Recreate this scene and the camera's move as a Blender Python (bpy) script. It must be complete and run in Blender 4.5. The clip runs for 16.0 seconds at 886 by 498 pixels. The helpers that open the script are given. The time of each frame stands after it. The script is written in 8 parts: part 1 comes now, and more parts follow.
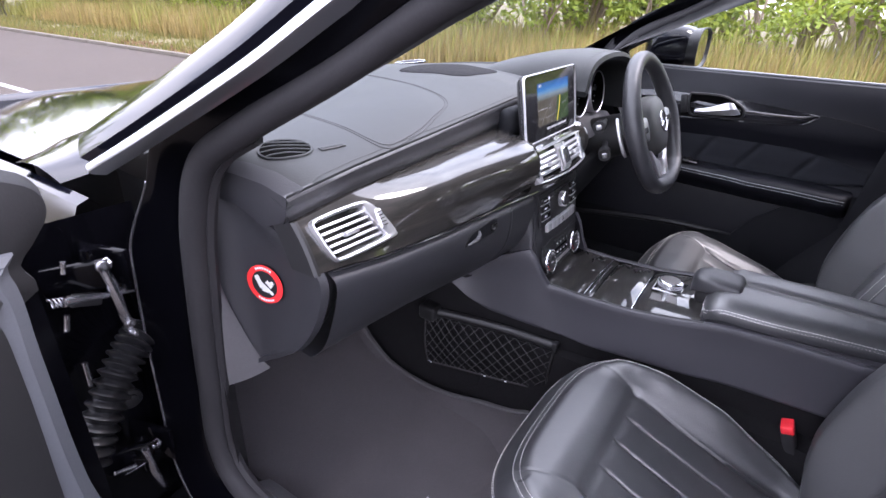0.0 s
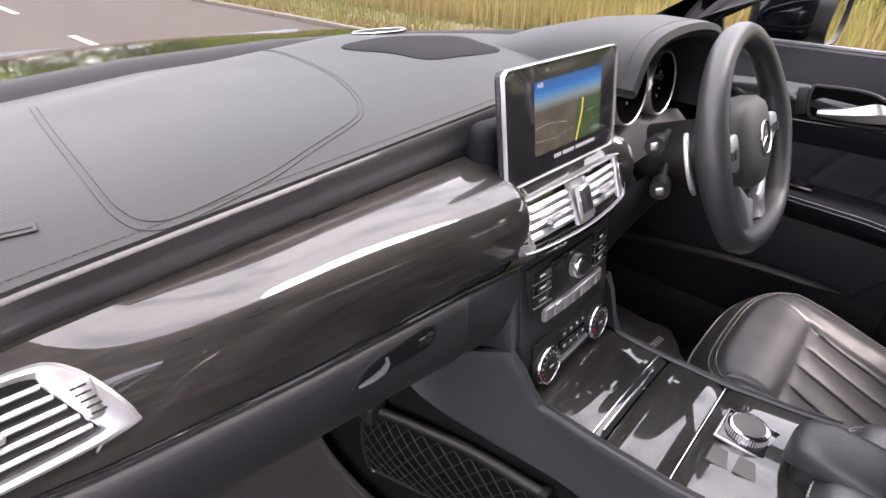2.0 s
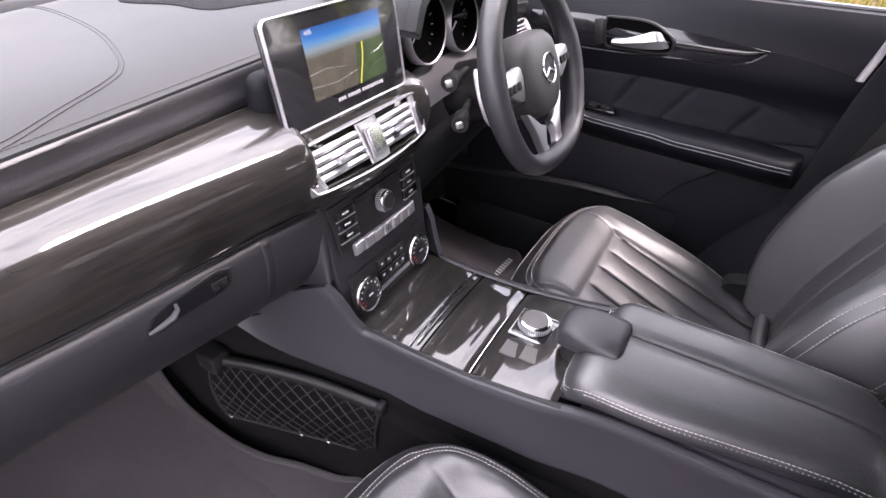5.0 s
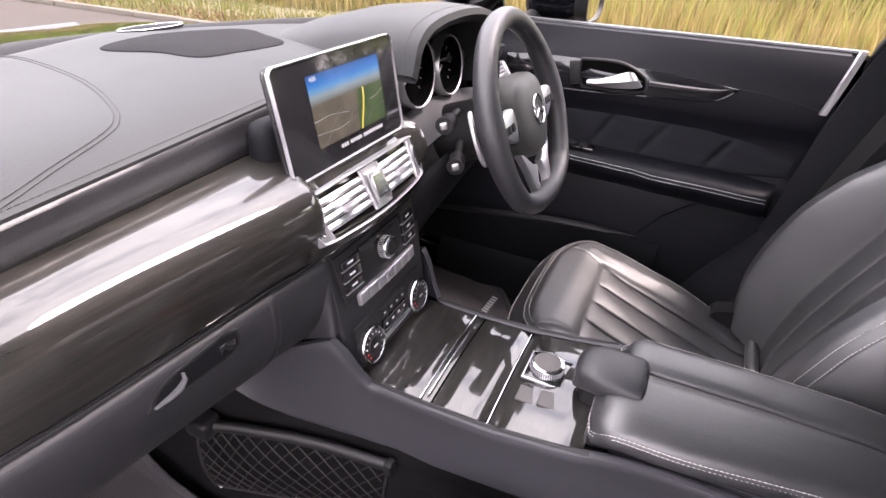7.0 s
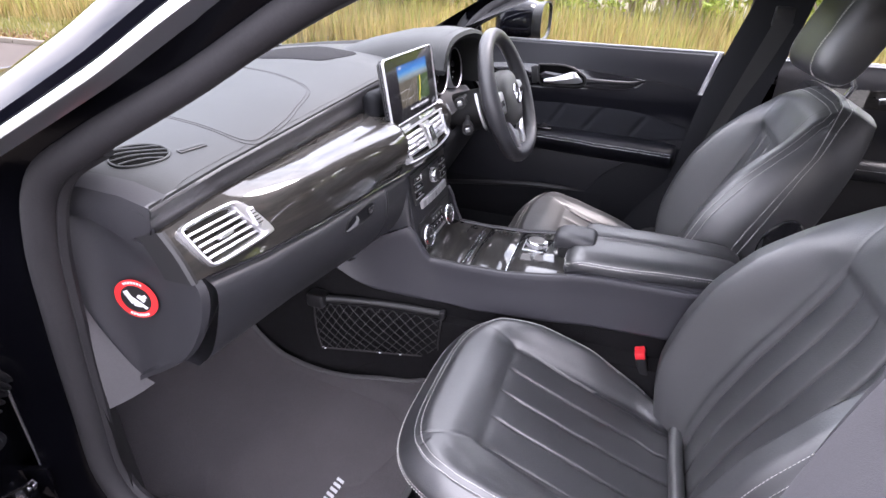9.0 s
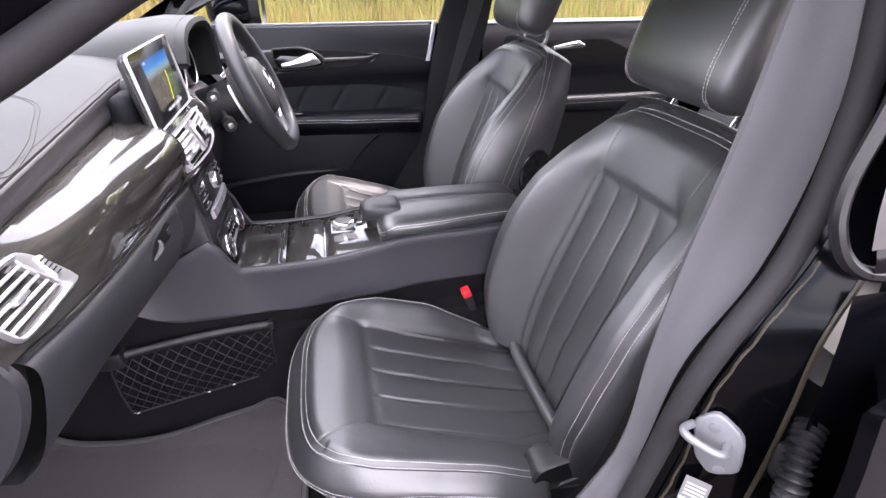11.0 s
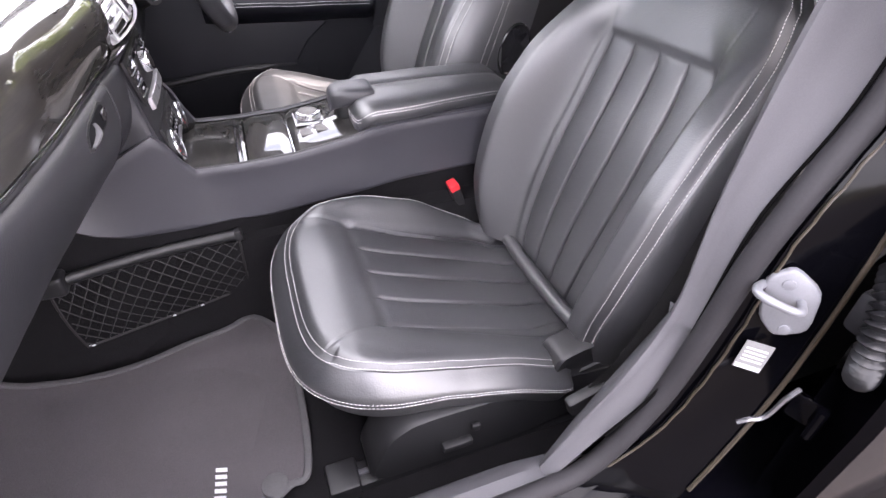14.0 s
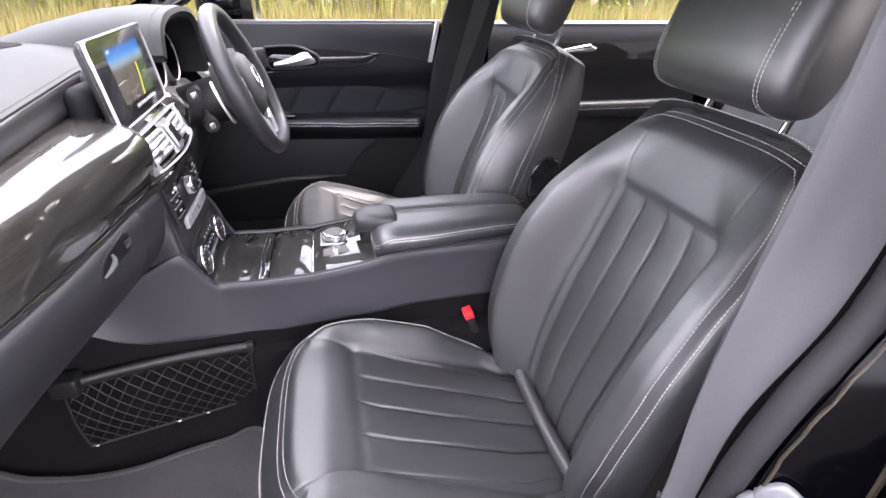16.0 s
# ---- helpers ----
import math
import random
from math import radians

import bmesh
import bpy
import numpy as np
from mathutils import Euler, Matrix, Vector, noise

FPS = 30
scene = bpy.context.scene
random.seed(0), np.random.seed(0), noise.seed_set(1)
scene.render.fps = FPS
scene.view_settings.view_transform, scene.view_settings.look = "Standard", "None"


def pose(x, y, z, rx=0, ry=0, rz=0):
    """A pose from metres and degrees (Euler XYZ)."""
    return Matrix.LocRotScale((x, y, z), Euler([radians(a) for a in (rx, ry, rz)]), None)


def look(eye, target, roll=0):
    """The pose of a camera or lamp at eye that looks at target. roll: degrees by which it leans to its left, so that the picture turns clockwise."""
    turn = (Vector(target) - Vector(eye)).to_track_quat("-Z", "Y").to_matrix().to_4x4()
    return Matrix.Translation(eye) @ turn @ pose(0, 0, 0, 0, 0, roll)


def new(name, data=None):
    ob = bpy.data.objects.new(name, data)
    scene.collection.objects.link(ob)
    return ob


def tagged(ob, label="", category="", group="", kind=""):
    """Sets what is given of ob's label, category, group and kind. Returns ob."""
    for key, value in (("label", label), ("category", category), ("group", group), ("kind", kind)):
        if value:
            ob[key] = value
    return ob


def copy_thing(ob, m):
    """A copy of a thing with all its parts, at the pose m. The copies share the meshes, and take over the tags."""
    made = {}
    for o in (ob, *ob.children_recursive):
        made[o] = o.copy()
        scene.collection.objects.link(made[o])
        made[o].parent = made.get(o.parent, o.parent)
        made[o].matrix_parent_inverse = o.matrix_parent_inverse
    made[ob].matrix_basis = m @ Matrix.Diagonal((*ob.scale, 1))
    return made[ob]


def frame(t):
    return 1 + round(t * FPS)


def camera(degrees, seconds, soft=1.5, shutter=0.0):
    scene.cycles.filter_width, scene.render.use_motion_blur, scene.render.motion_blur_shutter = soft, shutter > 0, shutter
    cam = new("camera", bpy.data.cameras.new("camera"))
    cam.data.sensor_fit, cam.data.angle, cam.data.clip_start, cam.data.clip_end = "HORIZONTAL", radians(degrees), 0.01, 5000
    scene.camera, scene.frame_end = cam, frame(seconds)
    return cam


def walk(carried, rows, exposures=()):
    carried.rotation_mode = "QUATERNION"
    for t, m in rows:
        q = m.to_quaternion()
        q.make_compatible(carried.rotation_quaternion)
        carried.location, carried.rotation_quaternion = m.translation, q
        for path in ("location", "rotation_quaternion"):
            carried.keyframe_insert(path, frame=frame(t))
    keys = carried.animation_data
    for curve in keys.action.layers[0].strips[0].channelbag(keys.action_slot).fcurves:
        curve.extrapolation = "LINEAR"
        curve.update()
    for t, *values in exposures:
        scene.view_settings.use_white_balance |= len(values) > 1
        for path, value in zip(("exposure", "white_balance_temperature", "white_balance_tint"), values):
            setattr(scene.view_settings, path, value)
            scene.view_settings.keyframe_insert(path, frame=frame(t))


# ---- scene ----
cam = camera(81.3, 16.0)
PATH = [
    (0.0, -1.0616, -0.3643, 1.2187, 64.15, -2.03, -55.83),
    (0.5, -0.9109, -0.2759, 1.1626, 63.55, -1.83, -52.48),
    (1.0, -0.7846, -0.2321, 1.1424, 62.56, -1.86, -49.87),
    (1.5, -0.6745, -0.2272, 1.1732, 60.95, -1.72, -48.04),
    (2.0, -0.5856, -0.2516, 1.1991, 59.84, -2.08, -47.24),
    (2.5, -0.5470, -0.2787, 1.2090, 58.64, -2.14, -47.53),
    (3.0, -0.5413, -0.3103, 1.2051, 57.16, -2.27, -48.79),
    (3.5, -0.5417, -0.3525, 1.2124, 55.66, -2.43, -51.02),
    (4.0, -0.5508, -0.4005, 1.2179, 54.29, -2.56, -54.04),
    (6.5, -0.5432, -0.3512, 1.2232, 56.63, -2.53, -64.60),
    (7.0, -0.5581, -0.3235, 1.2177, 58.75, -2.43, -64.57),
    (7.5, -0.6105, -0.2979, 1.2134, 60.34, -2.22, -64.09),
    (8.0, -0.6959, -0.2812, 1.1994, 61.25, -2.02, -64.11),
    (8.5, -0.8498, -0.3298, 1.2056, 61.64, -1.78, -65.71),
    (9.0, -1.0805, -0.3822, 1.2469, 61.73, -1.81, -70.26),
    (9.5, -1.2693, -0.3846, 1.2307, 61.80, -1.68, -77.91),
    (10.0, -1.2337, -0.2992, 1.2315, 62.09, -1.27, -87.91),
    (12.5, -0.9754, -0.2022, 1.1639, 58.56, -0.59, -111.81),
    (13.0, -0.9883, -0.1795, 1.1414, 56.10, -0.71, -111.79),
    (13.5, -1.0014, -0.1556, 1.1239, 53.88, -0.65, -111.29),
    (14.0, -1.0122, -0.1455, 1.1125, 52.51, -0.61, -110.54),
    (14.5, -1.0077, -0.1725, 1.1213, 52.92, -0.62, -109.55),
    (15.0, -1.0042, -0.2081, 1.1505, 55.11, -0.58, -108.51),
    (15.5, -1.0006, -0.2278, 1.1615, 58.50, -0.69, -106.29),
    (16.0, -0.9983, -0.2525, 1.1803, 62.19, -0.90, -102.27),
]
walk(cam, [(t, pose(x, y, z, rx, ry, rz)) for t, x, y, z, rx, ry, rz in PATH],
     [(0.0, 2.52, 5990, 25), (1.0, 2.71, 6240, 25), (1.5, 2.62, 6640, 25), (2.5, 2.52, 6770, 28), (3.0, 2.62, 6720, 28), (3.5, 2.67, 6620, 28), (4.0, 2.82, 6620, 28), (6.5, 2.97, 6700, 28), (7.5, 2.87, 6950, 28), (8.0, 2.80, 6950, 28), (9.0, 2.91, 6270, 24), (9.5, 2.85, 6470, 24), (10.0, 2.95, 6470, 24), (12.5, 3.09, 6430, 25), (14.5, 3.34, 6580, 25), (15.5, 3.34, 6530, 25), (16.0, 3.20, 6480, 25)])
# ---- world and light ----
world = bpy.data.worlds.new("world")
scene.world = world
world.use_nodes = True
wn, wl = world.node_tree.nodes, world.node_tree.links
wn.clear()
SUN_EL, SUN_AZ = 54.0, 140.0
sky = wn.new("ShaderNodeTexSky")
sky.sky_type = "NISHITA"
sky.sun_disc = False
sky.sun_elevation = radians(SUN_EL)
sky.sun_rotation = radians(SUN_AZ)
sky.dust_density = 2.0
coord = wn.new("ShaderNodeTexCoord")
stretch = wn.new("ShaderNodeMapping")
stretch.inputs["Scale"].default_value = (1.0, 1.0, 2.6)
clouds = wn.new("ShaderNodeTexNoise")
clouds.inputs["Scale"].default_value = 2.3
clouds.inputs["Detail"].default_value = 7
clouds.inputs["Roughness"].default_value = 0.58
ramp = wn.new("ShaderNodeValToRGB")
ramp.color_ramp.elements[0].position, ramp.color_ramp.elements[1].position = 0.28, 0.54
mixer = wn.new("ShaderNodeMix")
mixer.data_type = "RGBA"
mixer.inputs["B"].default_value = (11.0, 11.2, 11.6, 1)
back = wn.new("ShaderNodeBackground")
back.inputs["Strength"].default_value = 0.10
wout = wn.new("ShaderNodeOutputWorld")
wl.new(coord.outputs["Generated"], stretch.inputs["Vector"])
wl.new(stretch.outputs["Vector"], clouds.inputs["Vector"])
wl.new(clouds.outputs["Fac"], ramp.inputs["Fac"])
wl.new(ramp.outputs["Color"], mixer.inputs["Factor"])
wl.new(sky.outputs["Color"], mixer.inputs["A"])
wl.new(mixer.outputs["Result"], back.inputs["Color"])
wl.new(back.outputs["Background"], wout.inputs["Surface"])

sun_data = bpy.data.lights.new("sun", "SUN")
sun_data.energy = 1.1
sun_data.angle = radians(25)
sun_data.color = (1.0, 0.95, 0.88)
sun = new("sun", sun_data)
_e, _a = radians(SUN_EL), radians(SUN_AZ)
sun_dir = Vector((math.sin(_a) * math.cos(_e), math.cos(_a) * math.cos(_e), math.sin(_e)))
sun.matrix_world = look(sun_dir * 30, (0, 0, 0))

# ---- materials ----
def material(name, color, rough=0.5, metal=0.0, coat=0.0, grain=0.0, grain_scale=400.0, bump=0.0, bump_scale=600.0,
             bump_kind="noise", vary=0.0, vary_scale=9.0, spec=0.5, rough_vary=0.08, dist=0.001, random_tint=0.0, wrinkle=0.0, ior=1.5):
    m = bpy.data.materials.new(name)
    m.use_nodes = True
    n, l = m.node_tree.nodes, m.node_tree.links
    p = n["Principled BSDF"]
    p.inputs["Base Color"].default_value = (*color, 1)
    p.inputs["Roughness"].default_value = rough
    p.inputs["Metallic"].default_value = metal
    p.inputs["Coat Weight"].default_value = coat
    p.inputs["Coat Roughness"].default_value = 0.03
    p.inputs["Specular IOR Level"].default_value = spec
    p.inputs["IOR"].default_value = ior
    tc = n.new("ShaderNodeTexCoord")
    if vary or grain:
        a = n.new("ShaderNodeTexNoise")
        a.inputs["Scale"].default_value = vary_scale
        a.inputs["Detail"].default_value = 5
        b = n.new("ShaderNodeTexNoise")
        b.inputs["Scale"].default_value = grain_scale
        b.inputs["Detail"].default_value = 3
        for t in (a, b):
            l.new(tc.outputs["Object"], t.inputs["Vector"])
        ma = n.new("ShaderNodeMath"); ma.operation = "MULTIPLY_ADD"
        ma.inputs[1].default_value, ma.inputs[2].default_value = 2 * vary, 1 - vary
        mb = n.new("ShaderNodeMath"); mb.operation = "MULTIPLY_ADD"
        mb.inputs[1].default_value, mb.inputs[2].default_value = 2 * grain, 1 - grain
        mc = n.new("ShaderNodeMath"); mc.operation = "MULTIPLY"
        l.new(a.outputs["Fac"], ma.inputs[0]); l.new(b.outputs["Fac"], mb.inputs[0])
        l.new(ma.outputs[0], mc.inputs[0]); l.new(mb.outputs[0], mc.inputs[1])
        fac = mc.outputs[0]
        if random_tint:
            oi = n.new("ShaderNodeObjectInfo")
            mr = n.new("ShaderNodeMath"); mr.operation = "MULTIPLY_ADD"
            mr.inputs[1].default_value, mr.inputs[2].default_value = 2 * random_tint, 1 - random_tint
            md = n.new("ShaderNodeMath"); md.operation = "MULTIPLY"
            l.new(oi.outputs["Random"], mr.inputs[0]); l.new(mr.outputs[0], md.inputs[0]); l.new(fac, md.inputs[1])
            fac = md.outputs[0]
        vm = n.new("ShaderNodeVectorMath"); vm.operation = "SCALE"
        vm.inputs[0].default_value = color
        l.new(fac, vm.inputs["Scale"])
        l.new(vm.outputs["Vector"], p.inputs["Base Color"])
        if rough_vary:
            mr = n.new("ShaderNodeMath"); mr.operation = "MULTIPLY_ADD"
            mr.inputs[1].default_value, mr.inputs[2].default_value = 2 * rough_vary, rough - rough_vary
            l.new(a.outputs["Fac"], mr.inputs[0]); l.new(mr.outputs[0], p.inputs["Roughness"])
    if bump:
        if bump_kind == "leather":
            t = n.new("ShaderNodeTexVoronoi"); t.feature = "SMOOTH_F1"; t.inputs["Smoothness"].default_value = 0.6
            src = t.outputs["Distance"]
        else:
            t = n.new("ShaderNodeTexNoise"); t.inputs["Detail"].default_value = 4
            src = t.outputs["Fac"]
        t.inputs["Scale"].default_value = bump_scale
        l.new(tc.outputs["Object"], t.inputs["Vector"])
        if wrinkle:
            w = n.new("ShaderNodeTexNoise")
            w.inputs["Scale"].default_value, w.inputs["Detail"].default_value, w.inputs["Distortion"].default_value = 26.0, 5, 1.6
            l.new(tc.outputs["Object"], w.inputs["Vector"])
            wa = n.new("ShaderNodeMath"); wa.operation = "MULTIPLY_ADD"
            wa.inputs[1].default_value = wrinkle
            l.new(w.outputs["Fac"], wa.inputs[0]); l.new(src, wa.inputs[2])
            src = wa.outputs[0]
        bp = n.new("ShaderNodeBump")
        bp.inputs["Strength"].default_value, bp.inputs["Distance"].default_value = bump, dist
        l.new(src, bp.inputs["Height"]); l.new(bp.outputs["Normal"], p.inputs["Normal"])
    return m


LEATHER = material("black_leather", (0.0285, 0.029, 0.0315), 0.46, grain=0.15, grain_scale=300, bump=0.22, bump_scale=420, bump_kind="leather", vary=0.25, vary_scale=7, dist=0.0006, wrinkle=3.0, spec=0.82, ior=1.75)
LEATHER_SIDE = material("black_leather_trim", (0.032, 0.032, 0.0356), 0.46, grain=0.15, grain_scale=300, bump=0.25, bump_scale=420, bump_kind="leather", vary=0.2, vary_scale=7, dist=0.0006, wrinkle=3.0, spec=0.612)
DASH_SKIN = material("dash_skin", (0.0176, 0.0192, 0.0204), 0.58, grain=0.12, grain_scale=500, bump=0.3, bump_scale=560, bump_kind="leather", vary=0.12, vary_scale=5, dist=0.0005, spec=0.396)
SOFT = material("soft_plastic", (0.0248, 0.0248, 0.0288), 0.50, grain=0.12, grain_scale=500, bump=0.3, bump_scale=700, bump_kind="leather", vary=0.12, vary_scale=6, dist=0.0005, spec=0.55)
DEFROST = material("defroster_plastic", (0.024, 0.024, 0.026), 0.65, grain=0.12, grain_scale=500, bump=0.3, bump_scale=560, vary=0.12, vary_scale=5, dist=0.0005, spec=0.54)
CONSOLE_SKIN = material("console_skin", (0.0395, 0.0388, 0.0460), 0.50, grain=0.12, grain_scale=500, bump=0.3, bump_scale=700, bump_kind="leather", vary=0.1, vary_scale=6, dist=0.0005, spec=0.612)
# Driver door skin, its base colour darkened to stand in for shade.
SHADED_DOOR_SKIN = material("shaded_door_skin", (0.0084, 0.0088, 0.0126), 0.5, grain=0.12, grain_scale=500, bump=0.3, bump_scale=700, bump_kind="leather", vary=0.1, vary_scale=6, dist=0.0005, spec=0.26)
DARK_PLASTIC = material("dark_plastic", (0.014, 0.014, 0.015), 0.48, grain=0.1, bump=0.15, bump_scale=800, vary=0.15, dist=0.0004, spec=0.468)
GLOSS_BLACK = material("gloss_black", (0.016, 0.016, 0.018), 0.10, coat=0.6, vary=0.1, rough_vary=0.03)
# Near-black that paints the shade inside openings, gaps and dial wells.
HOLLOW_SHADE = material("hollow_shade_black", (0.0024, 0.0024, 0.0024), 0.9, vary=0.1, spec=0.036)
SATIN = material("satin_silver", (0.68, 0.68, 0.70), 0.36, metal=0.9, grain=0.08, grain_scale=900, vary=0.06)
CHROME = material("chrome", (0.806, 0.819, 0.845), 0.16, metal=1.0, vary=0.05, rough_vary=0.04)
ZINC = material("pale_zinc", (0.21, 0.214, 0.23), 0.45, metal=0.35, grain=0.1, vary=0.12, bump=0.1)
STEEL = material("zinc_steel", (0.15, 0.154, 0.166), 0.40, metal=0.6, grain=0.1, vary=0.12, bump=0.1)
CARPET = material("carpet", (0.011, 0.0106, 0.0116), 0.95, grain=0.5, grain_scale=700, bump=0.9, bump_scale=900, vary=0.2, vary_scale=12, dist=0.002, spec=0.108)
MAT_PILE = material("mat_pile", (0.082, 0.075, 0.079), 0.95, grain=0.45, grain_scale=800, bump=0.9, bump_scale=1000, vary=0.18, vary_scale=10, dist=0.002, spec=0.27)
MAT_EDGE = material("mat_binding", (0.068, 0.066, 0.068), 0.7, grain=0.3, bump=0.4, bump_scale=900)
THREAD = material("pale_thread", (0.62, 0.61, 0.59), 0.7, grain=0.2, vary=0.1)
DARK_THREAD = material("dark_thread", (0.024, 0.024, 0.026), 0.7, grain=0.2, vary=0.1)
DARK_STEEL = material("dark_steel", (0.34, 0.34, 0.36), 0.25, metal=0.9, vary=0.2)
RUBBER = material("rubber_seal", (0.012, 0.012, 0.013), 0.68, grain=0.2, bump=0.2, bump_scale=300, vary=0.2, vary_scale=20, spec=0.216)
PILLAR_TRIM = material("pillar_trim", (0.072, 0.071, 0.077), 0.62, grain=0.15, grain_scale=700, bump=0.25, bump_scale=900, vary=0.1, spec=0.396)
PAINT = material("black_paint", (0.0030, 0.0032, 0.0056), 0.08, spec=0.3, coat=0.0, vary=0.2, vary_scale=3, rough_vary=0.05)
JAMB = material("jamb_paint", (0.0016, 0.0016, 0.0024), 0.12, spec=0.15, coat=0.0, vary=0.3, vary_scale=14, bump=0.05, bump_scale=60)
RED = material("red_plastic", (0.828, 0.0345, 0.046), 0.4, vary=0.1)
RED_FILM = material("red_sticker", (0.84, 0.036, 0.036), 0.35, vary=0.08)
WHITE = material("white_print", (0.72, 0.72, 0.72), 0.5, vary=0.06)
GREY_PRINT = material("grey_print", (0.6, 0.6, 0.62), 0.5, vary=0.06)
HEADLINER = material("headliner", (0.044, 0.044, 0.046), 0.9, grain=0.2, bump=0.3, bump_scale=500, vary=0.1)
ALCANTARA = material("door_insert", (0.0150, 0.0162, 0.0205), 0.8, grain=0.25, grain_scale=500, bump=0.4, bump_scale=700, vary=0.15, spec=0.216)
KEY_GREY = material("key_grey", (0.11, 0.104, 0.1), 0.5, vary=0.1)
# Near-black plastic: shade of low and far parts is put into the colour.
SHADE_DARK = material("shade_dark_plastic", (0.0080, 0.0084, 0.0105), 0.7, spec=0.18, bump=0.2, bump_scale=700, vary=0.15, dist=0.0004)
BRIGHT_TRIM = material("bright_trim", (0.616, 0.63, 0.658), 0.32, metal=1.0, vary=0.06)
SEAL_RUBBER = material("grey_seal", (0.021, 0.02, 0.022), 0.66, grain=0.2, bump=0.25, bump_scale=260, vary=0.25, vary_scale=18, spec=0.252)
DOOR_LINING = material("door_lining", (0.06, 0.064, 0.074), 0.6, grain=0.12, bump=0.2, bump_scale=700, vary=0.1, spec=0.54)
# Pale grey stands in for sky and asphalt mirrored in a glossy dark panel.
CORNER_REFLECTION = material("corner_reflection_grey", (0.085, 0.079, 0.080), 0.3, grain=0.06, vary=0.12, vary_scale=5, spec=0.35)
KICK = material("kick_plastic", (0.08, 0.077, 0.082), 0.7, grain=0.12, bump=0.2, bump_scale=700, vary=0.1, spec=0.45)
DUCT = material("duct_rubber", (0.008, 0.008, 0.009), 0.33, spec=0.42, vary=0.2)
FLANGE = material("flange_sealer", (0.036, 0.029, 0.02), 0.45, vary=0.4, vary_scale=40, grain=0.3)
PAPER = material("label_paper", (0.21, 0.21, 0.21), 0.6, vary=0.1, grain=0.3, grain_scale=900)
BOSS = material("boss_skin", (0.06, 0.06, 0.058), 0.52, grain=0.12, bump=0.25, bump_scale=600, bump_kind="leather", vary=0.1, dist=0.0004)
NET_CORD = material("net_cord", (0.017, 0.016, 0.016), 0.6, grain=0.3, spec=0.36)
BELT = material("belt_webbing", (0.024, 0.024, 0.024), 0.7, grain=0.4, grain_scale=900, bump=0.5, bump_scale=900)
ASPHALT = material("asphalt", (0.055, 0.0456, 0.04), 0.9, grain=0.35, grain_scale=120, bump=0.6, bump_scale=150, vary=0.25, vary_scale=0.7, dist=0.01, spec=0.216)
ROAD_PAINT = material("road_paint", (0.24, 0.24, 0.23), 0.8, grain=0.3, grain_scale=60, vary=0.2, vary_scale=3)
KERB = material("kerb_stone", (0.1, 0.086, 0.068), 0.9, grain=0.3, grain_scale=90, bump=0.4, bump_scale=120, vary=0.2, vary_scale=4)
BARK = material("bark", (0.24, 0.18, 0.13), 0.95, grain=0.4, grain_scale=40, bump=0.8, bump_scale=30, vary=0.3, dist=0.02)


def wood_material():
    """Dark open-pored ash under thick clear lacquer."""
    m = bpy.data.materials.new("lacquered_dark_wood")
    m.use_nodes = True
    n, l = m.node_tree.nodes, m.node_tree.links
    p = n["Principled BSDF"]
    tc = n.new("ShaderNodeTexCoord")
    mp = n.new("ShaderNodeMapping")
    mp.inputs["Scale"].default_value = (2.2, 9.0, 30.0)
    mp.inputs["Rotation"].default_value = (0.0, radians(7), radians(12))
    a = n.new("ShaderNodeTexNoise")
    a.inputs["Scale"].default_value, a.inputs["Detail"].default_value, a.inputs["Roughness"].default_value = 3.0, 8, 0.62
    a.inputs["Distortion"].default_value = 1.3
    b = n.new("ShaderNodeTexNoise")
    b.inputs["Scale"].default_value, b.inputs["Detail"].default_value = 14.0, 6
    r = n.new("ShaderNodeValToRGB")
    e = r.color_ramp.elements
    e[0].position, e[0].color = 0.32, (0.016, 0.015, 0.014, 1)
    e[1].position, e[1].color = 0.74, (0.045, 0.040, 0.034, 1)
    mid = e.new(0.5)
    mid.color = (0.025, 0.0232, 0.0212, 1)
    mx = n.new("ShaderNodeMix")
    mx.data_type, mx.blend_type = "RGBA", "MULTIPLY"
    mx.inputs["Factor"].default_value = 0.22
    r2 = n.new("ShaderNodeValToRGB")
    r2.color_ramp.elements[0].position, r2.color_ramp.elements[1].position = 0.3, 0.7
    l.new(tc.outputs["Object"], mp.inputs["Vector"])
    l.new(mp.outputs["Vector"], a.inputs["Vector"]); l.new(mp.outputs["Vector"], b.inputs["Vector"])
    l.new(a.outputs["Fac"], r.inputs["Fac"]); l.new(b.outputs["Fac"], r2.inputs["Fac"])
    l.new(r.outputs["Color"], mx.inputs["A"]); l.new(r2.outputs["Color"], mx.inputs["B"])
    l.new(mx.outputs["Result"], p.inputs["Base Color"])
    p.inputs["Roughness"].default_value = 0.45
    p.inputs["Coat Weight"].default_value = 1.0
    p.inputs["Coat Roughness"].default_value = 0.02
    p.inputs["Coat IOR"].default_value = 1.72
    p.inputs["Specular IOR Level"].default_value = 0.15
    return m


WOOD = wood_material()


